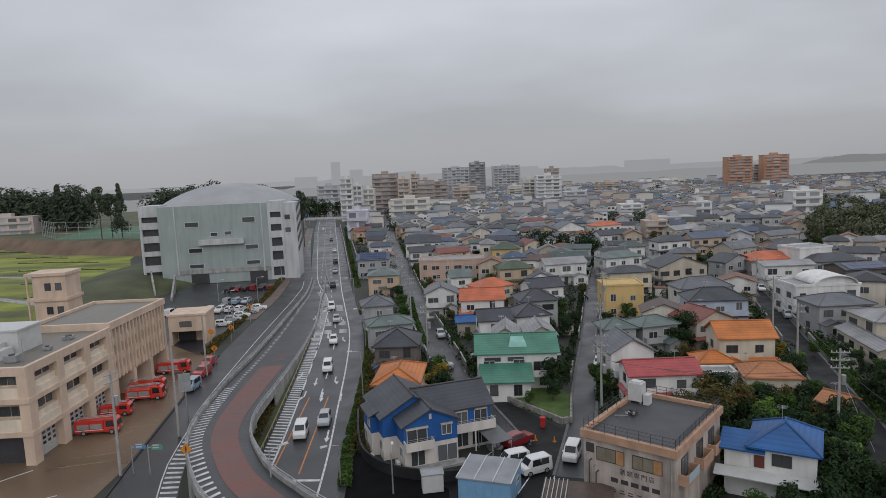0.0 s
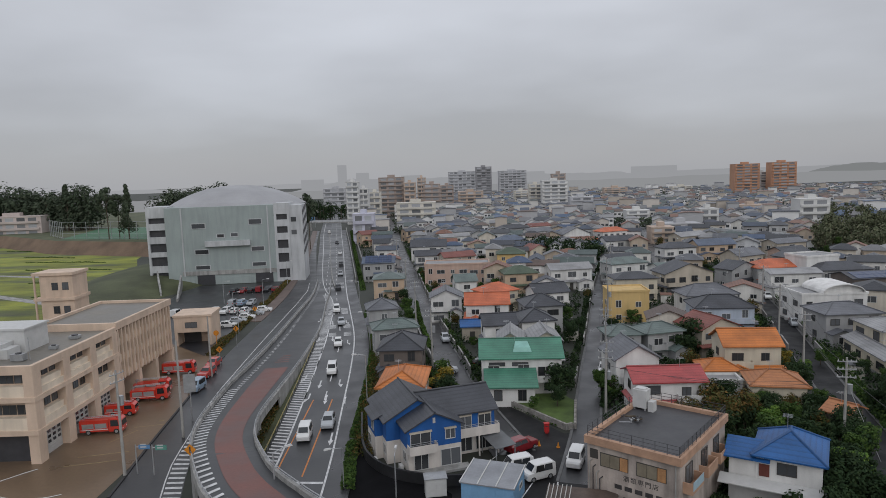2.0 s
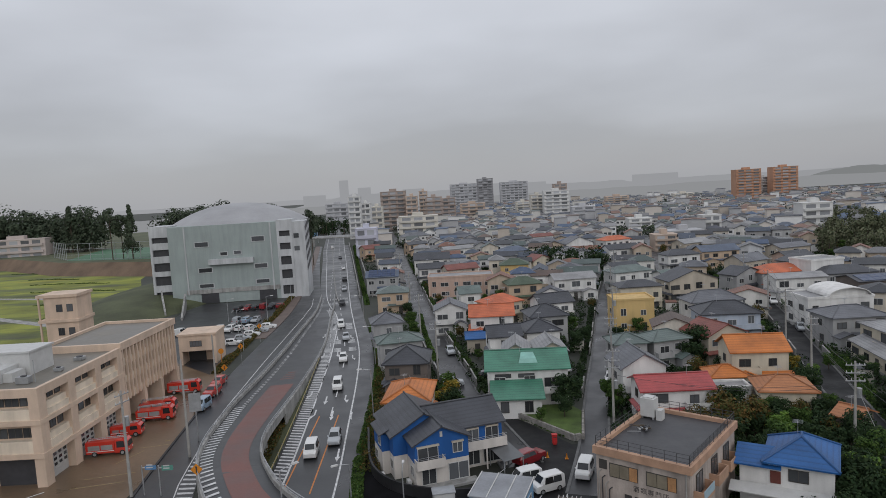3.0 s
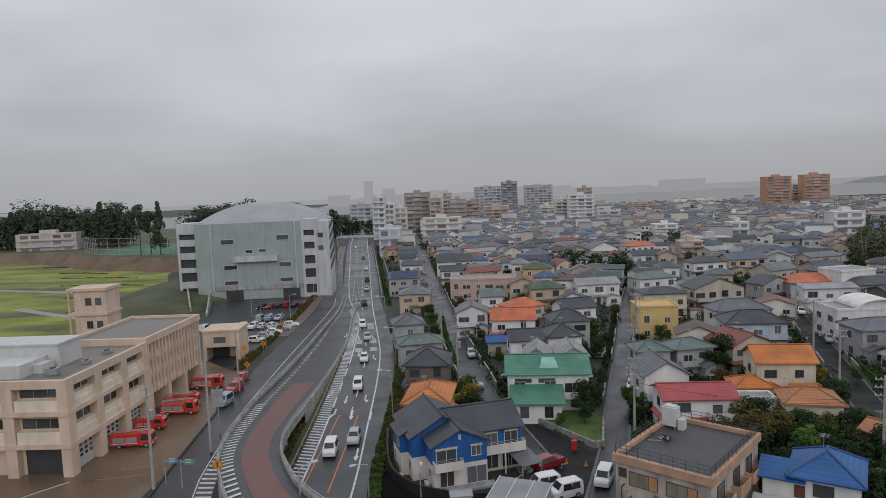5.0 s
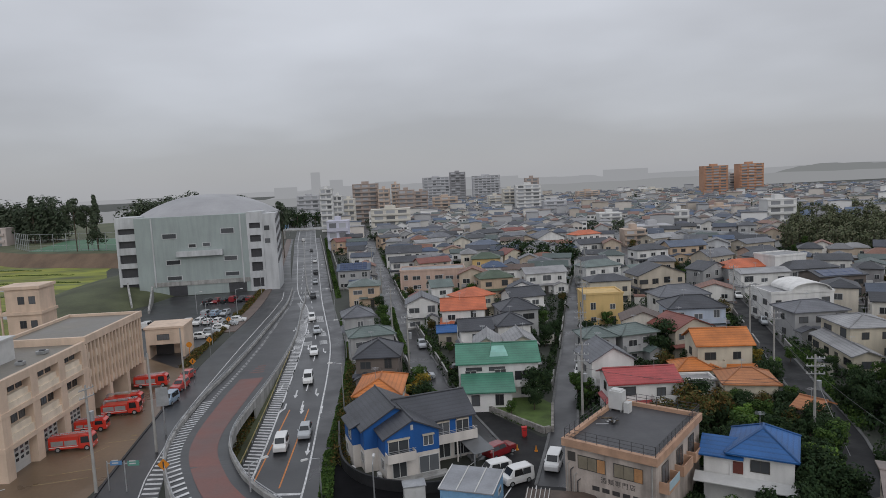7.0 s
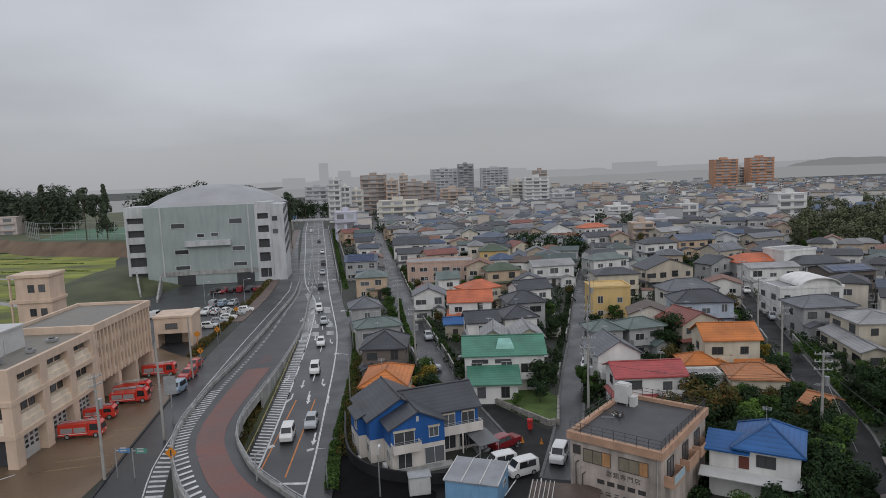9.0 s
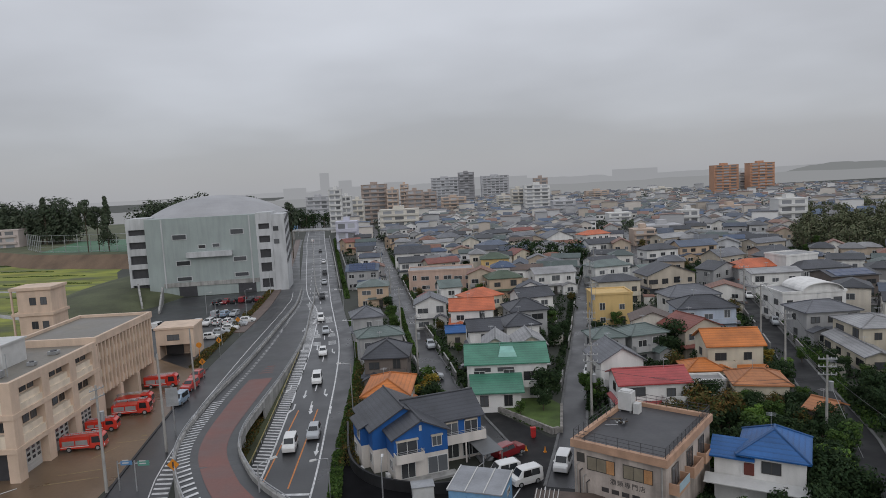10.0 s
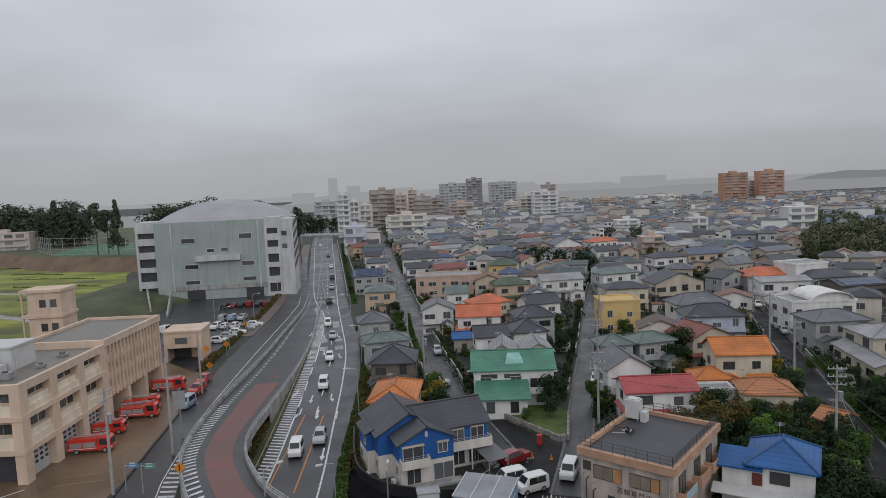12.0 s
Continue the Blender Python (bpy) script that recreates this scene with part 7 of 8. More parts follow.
hedge("hedge", [V(33, 66.5), V(38, 69.5), V(44, 70.5)], 4.0, 2.2, leaves_dark, "dark shrubs behind a garden", 140)
hedge("hedge", [V(31, 87.2), V(39, 84.8), V(46, 83.6), V(51, 80)], 2.5, 1.8, leaves_dark, "dark shrubs along a fence", 120)
hedge("hedge", [V(53.6, 76), V(56.2, 84), V(60.5, 96), V(65.6, 110)], 2.0, 1.6, leaves_mid, "green hedge beside a street", 110)
hedge("hedge", [V(8.6, 89.6), V(13.6, 82)], 0.8, 0.6, leaves_mid, "low shrubs along a garden wall", 130, 0.14)
hedge("hedge", [V(21.0, 88), V(23.6, 97), V(27, 110)], 1.2, 1.4, leaves_dark, "dark shrubs between street and houses", 120)
hedge("hedge", [V(-4, 122), V(-6.8, 145), V(-9, 170)], 1.0, 1.0, leaves_mid, "clipped shrubs along a street", 90)
hedge("hedge", [V(24, 58.5), V(27.8, 63.6), V(30, 67)], 1.6, 1.2, leaves_dark, "dark shrubs in a narrow side yard", 130)
hedge("hedge", [V(44.6, 57), V(48.2, 64), V(51.0, 69)], 2.4, 1.5, leaves_dark, "roadside shrubs beside a lane", 120)

hedge("hedge", [V(103, 326), V(120, 291), V(138, 258)], 3.5, 3.0, leaves_dark, "dark scrub beside the low viaduct", 90, 0.4)
for a, b, c, d in ((-236, 346, -214, 338), (-205, 312, -176, 304), (-190, 290, -150, 282), (-172, 262, -134, 256), (-148, 226, -122, 220), (-128, 196, -108, 194)):
    hedge("hedge", [V(a, b), V((a + c) / 2, (b + d) / 2 + 1.5), V(c, d)], 0.9, 0.5, leaves_mid, "dark ragged row between field plots", 34, 0.17)

# ---- poles, lamps, signs, cables ----
pole_tops = []


def utility_pole(x, y, h=12.0, rot=0.0, arms=2, transformer=True):
    th = thing("utility_pole", pose(x, y, 0, 0, 0, rot), "grey concrete utility pole with crossarms", "pole", "utility poles")
    g = Geo()
    g.tube((0, 0, -0.03), (0, 0, h), 0.19, 0.11, 10)
    part("pole", g, pole_mat, th)
    for k in range(arms):
        z = h - 0.5 - k * 0.9
        g = Geo()
        g.box(-1.0, 1.0, -0.16, -0.06, z, z + 0.1)
        arm = part("crossarm", g, metal_grey, th)
        for x_ in (-0.9, -0.4, 0.4, 0.9):
            g = Geo()
            g.tube((x_, -0.11, z + 0.1), (x_, -0.11, z + 0.32), 0.06, 0.04, 6)
            part("insulator", g, frame_white, arm)
    if transformer:
        g = Geo()
        g.tube((0.42, 0, h - 4.2), (0.42, 0, h - 3.1), 0.28, n=10)
        g.box(0.1, 0.3, -0.05, 0.05, h - 3.9, h - 3.3)
        part("transformer", g, metal_grey, th)
    pole_tops.append(V(x, y, h - 0.3))
    return th


def cable(points, sag=0.7, r=0.022):
    cu = bpy.data.curves.new("power_cable", "CURVE")
    cu.dimensions, cu.bevel_depth, cu.bevel_resolution = "3D", r, 1
    for a, b in zip(points, points[1:]):
        sp = cu.splines.new("POLY")
        sp.points.add(8)
        for i in range(9):
            t = i / 8
            p = a.lerp(b, t) - V(0, 0, sag * 4 * t * (1 - t))
            sp.points[i].co = (*p, 1)
    cu.materials.append(metal_dark)
    return tagged(new("power_cable", cu), "black overhead power cable between poles", "cable", "power cables")


right_poles = [(44.7, 72.1, 11.0), (53.0, 96.0, 11.0), (61.0, 119.0, 11.0), (69.5, 143.0, 11.0), (79.0, 176.0, 11.0)]
b_poles = [(20.4, 84.5, 9.5), (25.6, 106.0, 10.5), (33.4, 136.0, 10.5), (41.0, 168.0, 10.5), (51.5, 206.0, 10.5)]
a_poles = [(-3.4, 109.5, 10.5), (-7.6, 140.0, 10.5), (-12.0, 178.0, 10.5), (-18.8, 236.0, 10.5)]
for chain in (right_poles, b_poles, a_poles):
    pts = []
    for i, (x, y, h) in enumerate(chain):
        utility_pole(x, y, h, -15 if chain is not a_poles else 6, 3 if chain is right_poles and i == 0 else 2, i % 2 == 0)
        pts.append(V(x, y, h))
    for dx, dz in ((-0.9, -0.1), (0.9, -0.1), (0.0, -2.2), (0.1, -2.6)):
        cable([p + V(dx, 0, dz) for p in pts])
cable([V(44.7, 72.1, 8.2), V(26.0, 84.6, 6.0)], 1.0)
cable([V(44.7, 72.1, 8.6), V(20.4, 84.5, 7.2)], 1.2)
cable([V(44.7, 72.1, 9.0), V(40.0, 40.0, 9.0)], 0.8)
utility_pole(-37.9, 71.0, 12.5, 70, 2, True)
utility_pole(-35.6, 82.0, 13.0, 80, 0, False)
utility_pole(-41.4, 108.6, 10.5, 80, 0, False)
utility_pole(22.6, 93.0, 8.5, -14, 1, False)
g = Geo()
stay = thing("pole_stay", pose(44.7, 72.1, 0), "steel guy wire of a utility pole", "stay")
g.tube((2.2, -3.2, 0), (0.1, -0.1, 8.0), 0.03, n=5)
part("wire", g, metal_grey, stay)


def street_lamp(x, y, z, h, rot, label="grey steel street lamp with a short arm"):
    th = thing("street_lamp", pose(x, y, z, 0, 0, rot), label, "street lamp", "street lamps")
    g = Geo()
    g.tube((0, 0, -0.05), (0, 0, h), 0.09, 0.06, 8)
    g.tube((0, 0, h), (0, -1.3, h + 0.25), 0.045, 0.035, 6)
    part("pole", g, metal_grey, th)
    g = Geo()
    g.hexa((V(-0.16, -2.0, h + 0.2), V(0.16, -2.0, h + 0.2), V(0.12, -1.25, h + 0.18), V(-0.12, -1.25, h + 0.18)), (V(-0.1, -1.9, h + 0.36), V(0.1, -1.9, h + 0.36), V(0.1, -1.25, h + 0.32), V(-0.1, -1.25, h + 0.32)))
    part("lamp_head", g, frame_white, th)
    return th


for x, y, h, r in ((-46.6, 140, 7.5, 80), (-48.9, 168, 7.5, 80), (-51.6, 205, 7.5, 80), (-56.5, 240, 7.5, 80), (-12.6, 92, 7.5, -80), (-15.6, 122, 7.5, -80), (-22.6, 160, 7.5, -80), (-31.2, 210, 7.5, -80), (-12.1, 66.5, 4.5, -60), (-6.3, 64.2, 4.5, 180), (-53.5, 158, 6, 80), (-62, 176, 6, 80)):
    street_lamp(x, y, 0, h, r)
street_lamp(-17.2, 58.6, 5.0, 2.6, 130, "small lamp on the flyover rail")


def direction_sign(x, y, z0, h, mat, label, w=2.4, hh=0.9, rot=0.0):
    th = thing("road_sign", pose(x, y, z0, 0, 0, rot), label, "road sign")
    g = Geo()
    g.tube((-w / 2 - 0.4, 0.06, -0.05), (-w / 2 - 0.4, 0.06, h + hh), 0.08, 0.07, 8)
    g.tube((-w / 2 - 0.4, 0.06, h + hh * 0.5), (w / 2, 0.06, h + hh * 0.5), 0.05, n=6)
    part("post", g, metal_grey, th)
    g = Geo()
    g.box(-w / 2, w / 2, -0.03, 0.0, h, h + hh)
    plate = part("plate", g, mat, th)
    for k in range(2):
        g = Geo()
        g.box(-w * 0.35, w * 0.2, -0.04, -0.03, h + 0.2 + k * 0.3, h + 0.34 + k * 0.3)
        part("bar", g, frame_white, plate)
    return th


direction_sign(-35.6, 71.4, 0, 3.0, sign_blue, "pale blue road direction sign on a post", 1.3, 0.5)
direction_sign(-33.5, 71.0, 0, 3.0, sign_green, "green and white road direction sign", 1.3, 0.6)
bs = thing("sign_board", pose(-36.6, 87.6, 0, 0, 0, 10), "blank grey sign board seen from behind", "sign")
g = Geo()
g.tube((0, 0.1, -0.03), (0, 0.1, 7.0), 0.1, 0.08, 8)
part("post", g, metal_grey, bs)
g = Geo()
g.box(-0.8, 0.8, -0.03, 0.03, 4.2, 6.8)
part("plate", g, metal_grey, bs)
for i, (x, y, z) in enumerate(((-27.0, 63.4, 5.4), (-43.2, 128, 0), (-45.2, 148, 0), (-41.0, 112, 0))):
    sg = thing("warning_sign", pose(x, y, z, 0, 0, 0), "orange diamond-shaped warning sign on a post", "road sign", "warning signs")
    hh = 0.3 if i == 0 else 3.4
    g = Geo()
    g.tube((0, 0.05, -0.9 if i == 0 else -0.05), (0, 0.05, hh + 0.5), 0.04, n=6)
    part("post", g, metal_grey, sg)
    g = Geo()
    g.poly((V(0, 0, hh - 0.2), V(0.62, 0, hh + 0.42), V(0, 0, hh + 1.04), V(-0.62, 0, hh + 0.42)))
    g.poly((V(-0.62, 0.03, hh + 0.42), V(0, 0.03, hh + 1.04), V(0.62, 0.03, hh + 0.42), V(0, 0.03, hh - 0.2)))
    plate = part("plate", g, sign_orange, sg)
    g = Geo()
    g.box(-0.07, 0.07, -0.02, -0.004, hh + 0.1, hh + 0.75)
    part("mark", g, metal_dark, plate)
# footbridge over the far road
fb = thing("footbridge", pose(-74.5, 421, 0, 0, 0, -10), "pale footbridge across the main road", "bridge")
g = Geo()
g.box(-15, 15, -1.2, 1.2, 5.0, 5.6)
part("deck", g, concrete, fb)
for x in (-14.5, 14.5):
    g = Geo()
    g.box(x - 0.5, x + 0.5, -0.6, 0.6, -0.03, 5.0)
    part("pier", g, concrete, fb)
for y in (-1.15, 1.15):
    g = Geo()
    g.box(-15, 15, y - 0.05, y + 0.05, 5.6, 6.7)
    part("parapet", g, gym_white, fb)
g = Geo()
g.box(-104, -92, 452, 452.3, 4.6, 7.4)
ob = tagged(part("gantry_sign", g, sign_blue), "blue overhead direction sign above the far road", "road sign")
for x in (-104.2, -91.8):
    g = Geo()
    g.tube((x, 452.15, 0), (x, 452.15, 7.6), 0.15, n=6)
    part("post", g, metal_grey, ob)
# raised line crossing the town
vd = thing("viaduct", pose(0, 0, 0), "low grey viaduct with parapet among the houses", "bridge")
va, vb = V(104, 330), V(137, 262)
g = Geo()
wall_along(g, [va, va.lerp(vb, 0.5), vb], 2.2, 3.6, 4.4)
part("deck", g, concrete, vd)
for sgn in (-1, 1):
    g = Geo()
    wall_along(g, offset([va, va.lerp(vb, 0.5), vb], sgn * 1.0), 0.18, 4.4, 5.3)
    part("parapet", g, gym_white, vd)
for k in range(7):
    p = va.lerp(vb, k / 6)
    g = Geo()
    g.box(p.x - 0.4, p.x + 0.4, p.y - 0.4, p.y + 0.4, -0.03, 3.6)
    part("pier", g, concrete, vd)
placed += [(va.lerp(vb, k / 8).x, va.lerp(vb, k / 8).y, 3) for k in range(9)]
# hose lying on the station yard, cones by the kerb
cu = bpy.data.curves.new("hose", "CURVE")
cu.dimensions, cu.bevel_depth, cu.bevel_resolution = "3D", 0.05, 2
hp = curve_pts([V(-49.5, 73.5, 0.05), V(-51, 71.8, 0.05), V(-52.6, 68.8, 0.05), V(-48.5, 66.4, 0.05), V(-44.6, 66.2, 0.05), V(-42.8, 66.9, 0.05)], 0.6)
sp = cu.splines.new("POLY")
sp.points.add(len(hp) - 1)
for q, p in zip(sp.points, hp):
    q.co = (*p, 1)
cu.materials.append(frame_white)
tagged(new("fire_hose", cu), "pale fire hose lying across the yard", "hose")
for x, y in ((10.2, 76.0), (12.4, 75.3)):
    th = thing("traffic_cone", pose(x, y, 0), "small orange traffic cone in the yard", "cone", "cones")
    g = Geo()
    g.tube((0, 0, 0.04), (0, 0, 0.7), 0.16, 0.03, 10)
    part("cone", g, sign_orange, th)
    g = Geo()
    g.box(-0.2, 0.2, -0.2, 0.2, 0, 0.04)
    part("base", g, sign_orange, th)
# court fence
fence = thing("court_fence", pose(0, 0, 0), "tall grey netting posts round a sports court", "fence")
fl = [V(-228, 372, 6), V(-205, 345, 6), V(-150, 327, 6)]
for a, b in zip(fl, fl[1:]):
    for k in range(7):
        p = a.lerp(b, k / 7)
        g = Geo()
        g.tube(p, p + V(0, 0, 9), 0.16, n=6)
        part("post", g, metal_grey, fence)
    for z in (0.6, 3, 6, 8.9):
        g = Geo()
        g.tube(a + V(0, 0, z), b + V(0, 0, z), 0.07, n=5)
        part("rail", g, metal_grey, fence)


# ---- bigger blocks of the town ----
def fmat(name, c):
    return surface(name, c, 0.8, 0.12, 0.08, 2, 0)


tower_orange = fmat("orange_brown_tile", (0.47, 0.26, 0.165))
far_white = fmat("pale_concrete_far", (0.60, 0.595, 0.58))
# charcoal, grey and brown are lightened: rain haze put into the wall colour
hazed_charcoal = fmat("hazed_charcoal_panel", (0.28, 0.275, 0.285))
hazed_grey = fmat("grey_panel", (0.44, 0.44, 0.455))
hazed_brown = fmat("brown_tile", (0.36, 0.295, 0.26))
far_cream = fmat("cream_panel", (0.57, 0.54, 0.48))
far_tan = fmat("tan_panel", (0.48, 0.38, 0.31))
# glass greyed so far windows look softened by haze
pane_far = glass_mat("hazed_glass", (0.20, 0.205, 0.215), 0.15)
far_lilac = fmat("lilac_render", (0.52, 0.52, 0.60))


def block(x, y, w, d, h, floors, wall, label):
    """An apartment block: body, balcony bands, recessed windows, roof kerb."""
    placed.append((x, y, max(w, d) / 2))
    label = label if len(label.split()) > 4 else label + " in the misty town"
    th = thing("apartment_block", pose(x, y, 0, 0, 0, -math.degrees(math.atan2(x, y)) * 0.25), label, "building")
    W, D = w / 2, d / 2
    g = Geo()
    g.box(-W, W, -D, D, -0.03, h)
    part("wall", g, wall, th)
    g = Geo()
    g.box(-W - 0.15, W + 0.15, -D - 0.15, D + 0.15, h, h + 0.5)
    g.box(-W * 0.3, W * 0.25, -D * 0.4, D * 0.4, h + 0.5, h + 2.6)
    part("roof", g, wall, th)
    step = h / floors
    n = max(2, min(6, int(w / 7)))
    for f in range(floors):
        z = f * step
        g = Geo()
        g.box(-W * 0.94, W * 0.94, -D - 1.0, -D - 0.001, z + 0.1, z + step * 0.36)
        part("balcony", g, wall, th)
        for k in range(n):
            wx = -W * 0.9 + 1.8 * W * (k + 0.5) / n
            g = Geo()
            ww = 0.36 * 1.8 * W / n
            g.box(wx - ww, wx + ww, -D - 0.05, -D - 0.001, z + step * 0.36, z + step * 0.88)
            part("window", g, pane_far, th)
    return th


block(331.4, 729.0, 26.1, 18, 34.4, 11, tower_orange, "tall orange-brown apartment tower")
block(379.5, 744.0, 26.6, 18, 35.1, 11, tower_orange, "tall orange-brown apartment tower")
block(365.0, 767.0, 30.2, 14, 24.7, 8, far_white, "white apartment slab between orange towers")
block(52.5, 912.0, 21.6, 24, 42.6, 12, hazed_charcoal, "dark charcoal high-rise block")
block(26.7, 1065.0, 45.1, 30, 37.7, 8, hazed_grey, "long grey apartment block in the rain")
block(107.6, 1065.0, 44.2, 30, 36.8, 9, hazed_grey, "grey apartment block in the rain")
block(93.3, 567.0, 21.7, 14, 25.2, 8, far_white, "white apartment block with balcony bands")
block(99.2, 580.0, 11.9, 10, 30.8, 10, hazed_brown, "brown lift tower above an apartment block")
block(81.1, 597.0, 12.2, 14, 22.0, 7, far_cream, "cream apartment block")
block(-47.0, 568.0, 21.7, 16, 32.5, 9, hazed_brown, "brown apartment block")
block(-30.5, 552.0, 9.8, 14, 27.6, 8, far_tan, "tan apartment block")
block(-22.5, 606.0, 7.7, 12, 31.2, 9, far_tan, "narrow tan apartment block")
block(-12.3, 567.0, 14.5, 14, 25.7, 7, hazed_brown, "brown apartment block with balcony bands")
block(0.7, 618.0, 12.6, 16, 23.3, 7, hazed_brown, "brown apartment block")
block(-67.7, 476.0, 8.9, 12, 30.3, 8, far_white, "narrow white apartment block")
block(-61.2, 486.0, 7.4, 12, 24.9, 6, far_white, "white stepped apartment block")
block(-55.3, 506.0, 9.5, 12, 21.6, 5, far_cream, "cream apartment block")
block(-20.3, 436.0, 26.0, 12, 15.4, 4, far_cream, "long cream low-rise block")
block(-42.7, 335.0, 10.8, 10, 14.6, 3, far_lilac, "pale lilac three-storey building")
block(99.8, 487.0, 16.6, 14, 13.5, 5, hazed_grey, "grey low-rise apartment block")
block(109.1, 306.0, 15.7, 12, 7.0, 3, hazed_grey, "low grey commercial building")
block(94.9, 290.0, 9.9, 10, 6.9, 3, far_tan, "salmon three-storey building")
block(186.7, 336.0, 14.3, 12, 14.8, 4, far_white, "white four-storey building by the trees")
block(137.2, 345.0, 9.4, 10, 10.9, 3, far_white, "white three-storey house block")
block(117.7, 406.0, 13.9, 12, 7.5, 3, far_white, "white low-rise block")
block(197.4, 426.0, 16.4, 12, 7.3, 3, far_tan, "tan low-rise block with a red roof")
block(74.9, 657.0, 14.0, 14, 14.9, 6, far_cream, "cream apartment block")
block(24.0, 647.0, 24.8, 14, 16.3, 5, far_tan, "tan apartment block")
block(-120.0, 710.0, 24.1, 20, 22.6, 5, hazed_grey, "grey block beyond the road")
block(197.6, 768.0, 26.3, 16, 12.1, 5, far_tan, "tan apartment block")
block(296.5, 828.0, 24.8, 16, 9.5, 5, far_cream, "cream apartment block")
block(-268, 402, 36, 12, 16.2, 4, fmat("faded_pink_render", (0.50, 0.43, 0.40)), "long pinkish low-rise school-like block on the plateau")

# ---- the rows of houses behind the near ones ----
def line_x(line, y):
    for a, b in zip(line, line[1:]):
        if min(a.y, b.y) <= y <= max(a.y, b.y):
            return a.x + (b.x - a.x) * (y - a.y) / max(1e-6, b.y - a.y)
    return None


def free(x, y, r, gap=0.75):
    for ln, wd in ((street_a, 2.6), (street_b, 2.0), (street_c, 2.4), (street_d, 2.1)):
        lx = line_x(ln, y)
        if lx is not None and abs(lx - x) < r * 0.82 + wd:
            return False
    lx = line_x(main_r, y)
    if lx is not None and x < lx + 8 + r * 0.8:
        return False
    return all((x - a) ** 2 + (y - b) ** 2 > ((r + c) * gap) ** 2 for a, b, c in placed)


def window_one(w, h):
    g = Geo()
    g.box(-w / 2, w / 2, -0.05, 0.02, 0, h, 0)
    g.box(-w / 2 + 0.08, -0.03, -0.07, -0.05, 0.08, h - 0.08, 1)
    g.box(0.03, w / 2 - 0.08, -0.07, -0.05, 0.08, h - 0.08, 1)
    return g.mesh("window", [frame_white, pane_mat])


win_a, win_b = window_one(1.8, 1.25), window_one(1.2, 1.2)


def town_house(proto, w, d, eave, rise, kind):
    """A house of the town: walls and roof take their colours by the object's own random number."""
    th = thing("house", pose(0, -400, 0), proto, "house", "houses of the town")
    part("wall", body_geo(w, d, eave, rise, kind), town_walls, th)
    part("roof", roof_geo(w, d, eave, rise, kind), town_roofs, th, uv=True)
    for x, y, z, a, me in ((-w * 0.24, -d / 2, 3.6, 0, win_a), (w * 0.26, -d / 2, 3.7, 0, win_b), (-w * 0.2, -d / 2, 0.8, 0, win_a), (w * 0.26, -d / 2, 0.9, 0, win_a), (-w / 2, 0.6, 3.6, -90, win_a), (w / 2, 0.2, 3.6, 90, win_a)):
        part("window", me, None, th).matrix_basis = pose(x, y, z, 0, 0, a)
    g = Geo()
    g.box(-w * 0.42, w * 0.1, -d / 2 - 1.0, -d / 2 - 0.001, 2.7, 2.85)
    g.box(-w * 0.42, w * 0.1, -d / 2 - 1.0, -d / 2 - 0.9, 2.85, 3.6)
    part("balcony", g, town_walls, th)
    pent_roof(th, w, d, town_roofs, 1, 2.62)
    if kind != "hip":
        g = body_geo(w * 0.4, 1.8, 2.6, 0.7, "gy")
        g.v = [(a + w * 0.27, b - d / 2 - 0.9, c) for a, b, c in g.v]
        part("annexe_wall", g, town_walls, th)
        g = roof_geo(w * 0.4, 1.8, 2.6, 0.7, "gy", 0.3, 0.12)
        g.v = [(a + w * 0.27, b - d / 2 - 0.9, c) for a, b, c in g.v]
        part("annexe_roof", g, town_roofs, th, uv=True)
    return th


sizes = ((7.2, 5.4, 6.0, 1.3, "hip"), (7.8, 5.2, 6.2, 1.5, "gx"), (6.4, 6.2, 6.1, 1.7, "gy"), (7.0, 5.8, 6.0, 1.4, "hip"), (6.4, 5.4, 6.4, 1.3, "hip"), (8.4, 5.0, 5.9, 1.2, "gx"), (6.6, 5.8, 6.3, 1.8, "gy"))
texts = ("two-storey house with a hipped tile roof", "two-storey house with a long gabled roof", "narrow house with its gable to the street", "square house with a steep hipped roof", "compact house with a low hipped roof", "wide house with a shallow gabled roof", "house with a steep front gable")
spots = []
made = 0
hand_made = [(math.hypot(a, b), math.atan2(a, b), c) for a, b, c in placed]


def hides(x, y):
    """Whether a house here would stand in front of one that is placed singly."""
    r, p = math.hypot(x, y), math.atan2(x, y)
    return any(0 < rh - r < 19 and abs(ph_ - p) * r < (3.6 + c) * 0.8 for rh, ph_, c in hand_made)


for r0, r1, cell in ((96, 190, 8.6), (190, 300, 8.8), (300, 390, 9.4)):
    rr = r0 + cell / 2
    while rr < r1:
        n = int(radians(50) * rr / cell)
        for k in range(n):
            ph = radians(-8.5) + radians(50) * (k + 0.5) / n
            x = rr * math.sin(ph) + rnd.uniform(-1.1, 1.1)
            y = rr * math.cos(ph) + rnd.uniform(-1.1, 1.1)
            if y > 208 and y < 404 and x > 118 + 0.57 * (y - 212):
                continue
            if free(x, y, 3.9, 0.86) and not hides(x, y):
                spots.append((x, y, -math.degrees(ph) * 0.85 + rnd.choice((0, 0, 0, 90)) + rnd.uniform(-5, 5)))
                placed.append((x, y, 3.9))
        rr += cell * 1.42
protos = [town_house(texts[i], *sizes[i]) for i in range(len(sizes))]
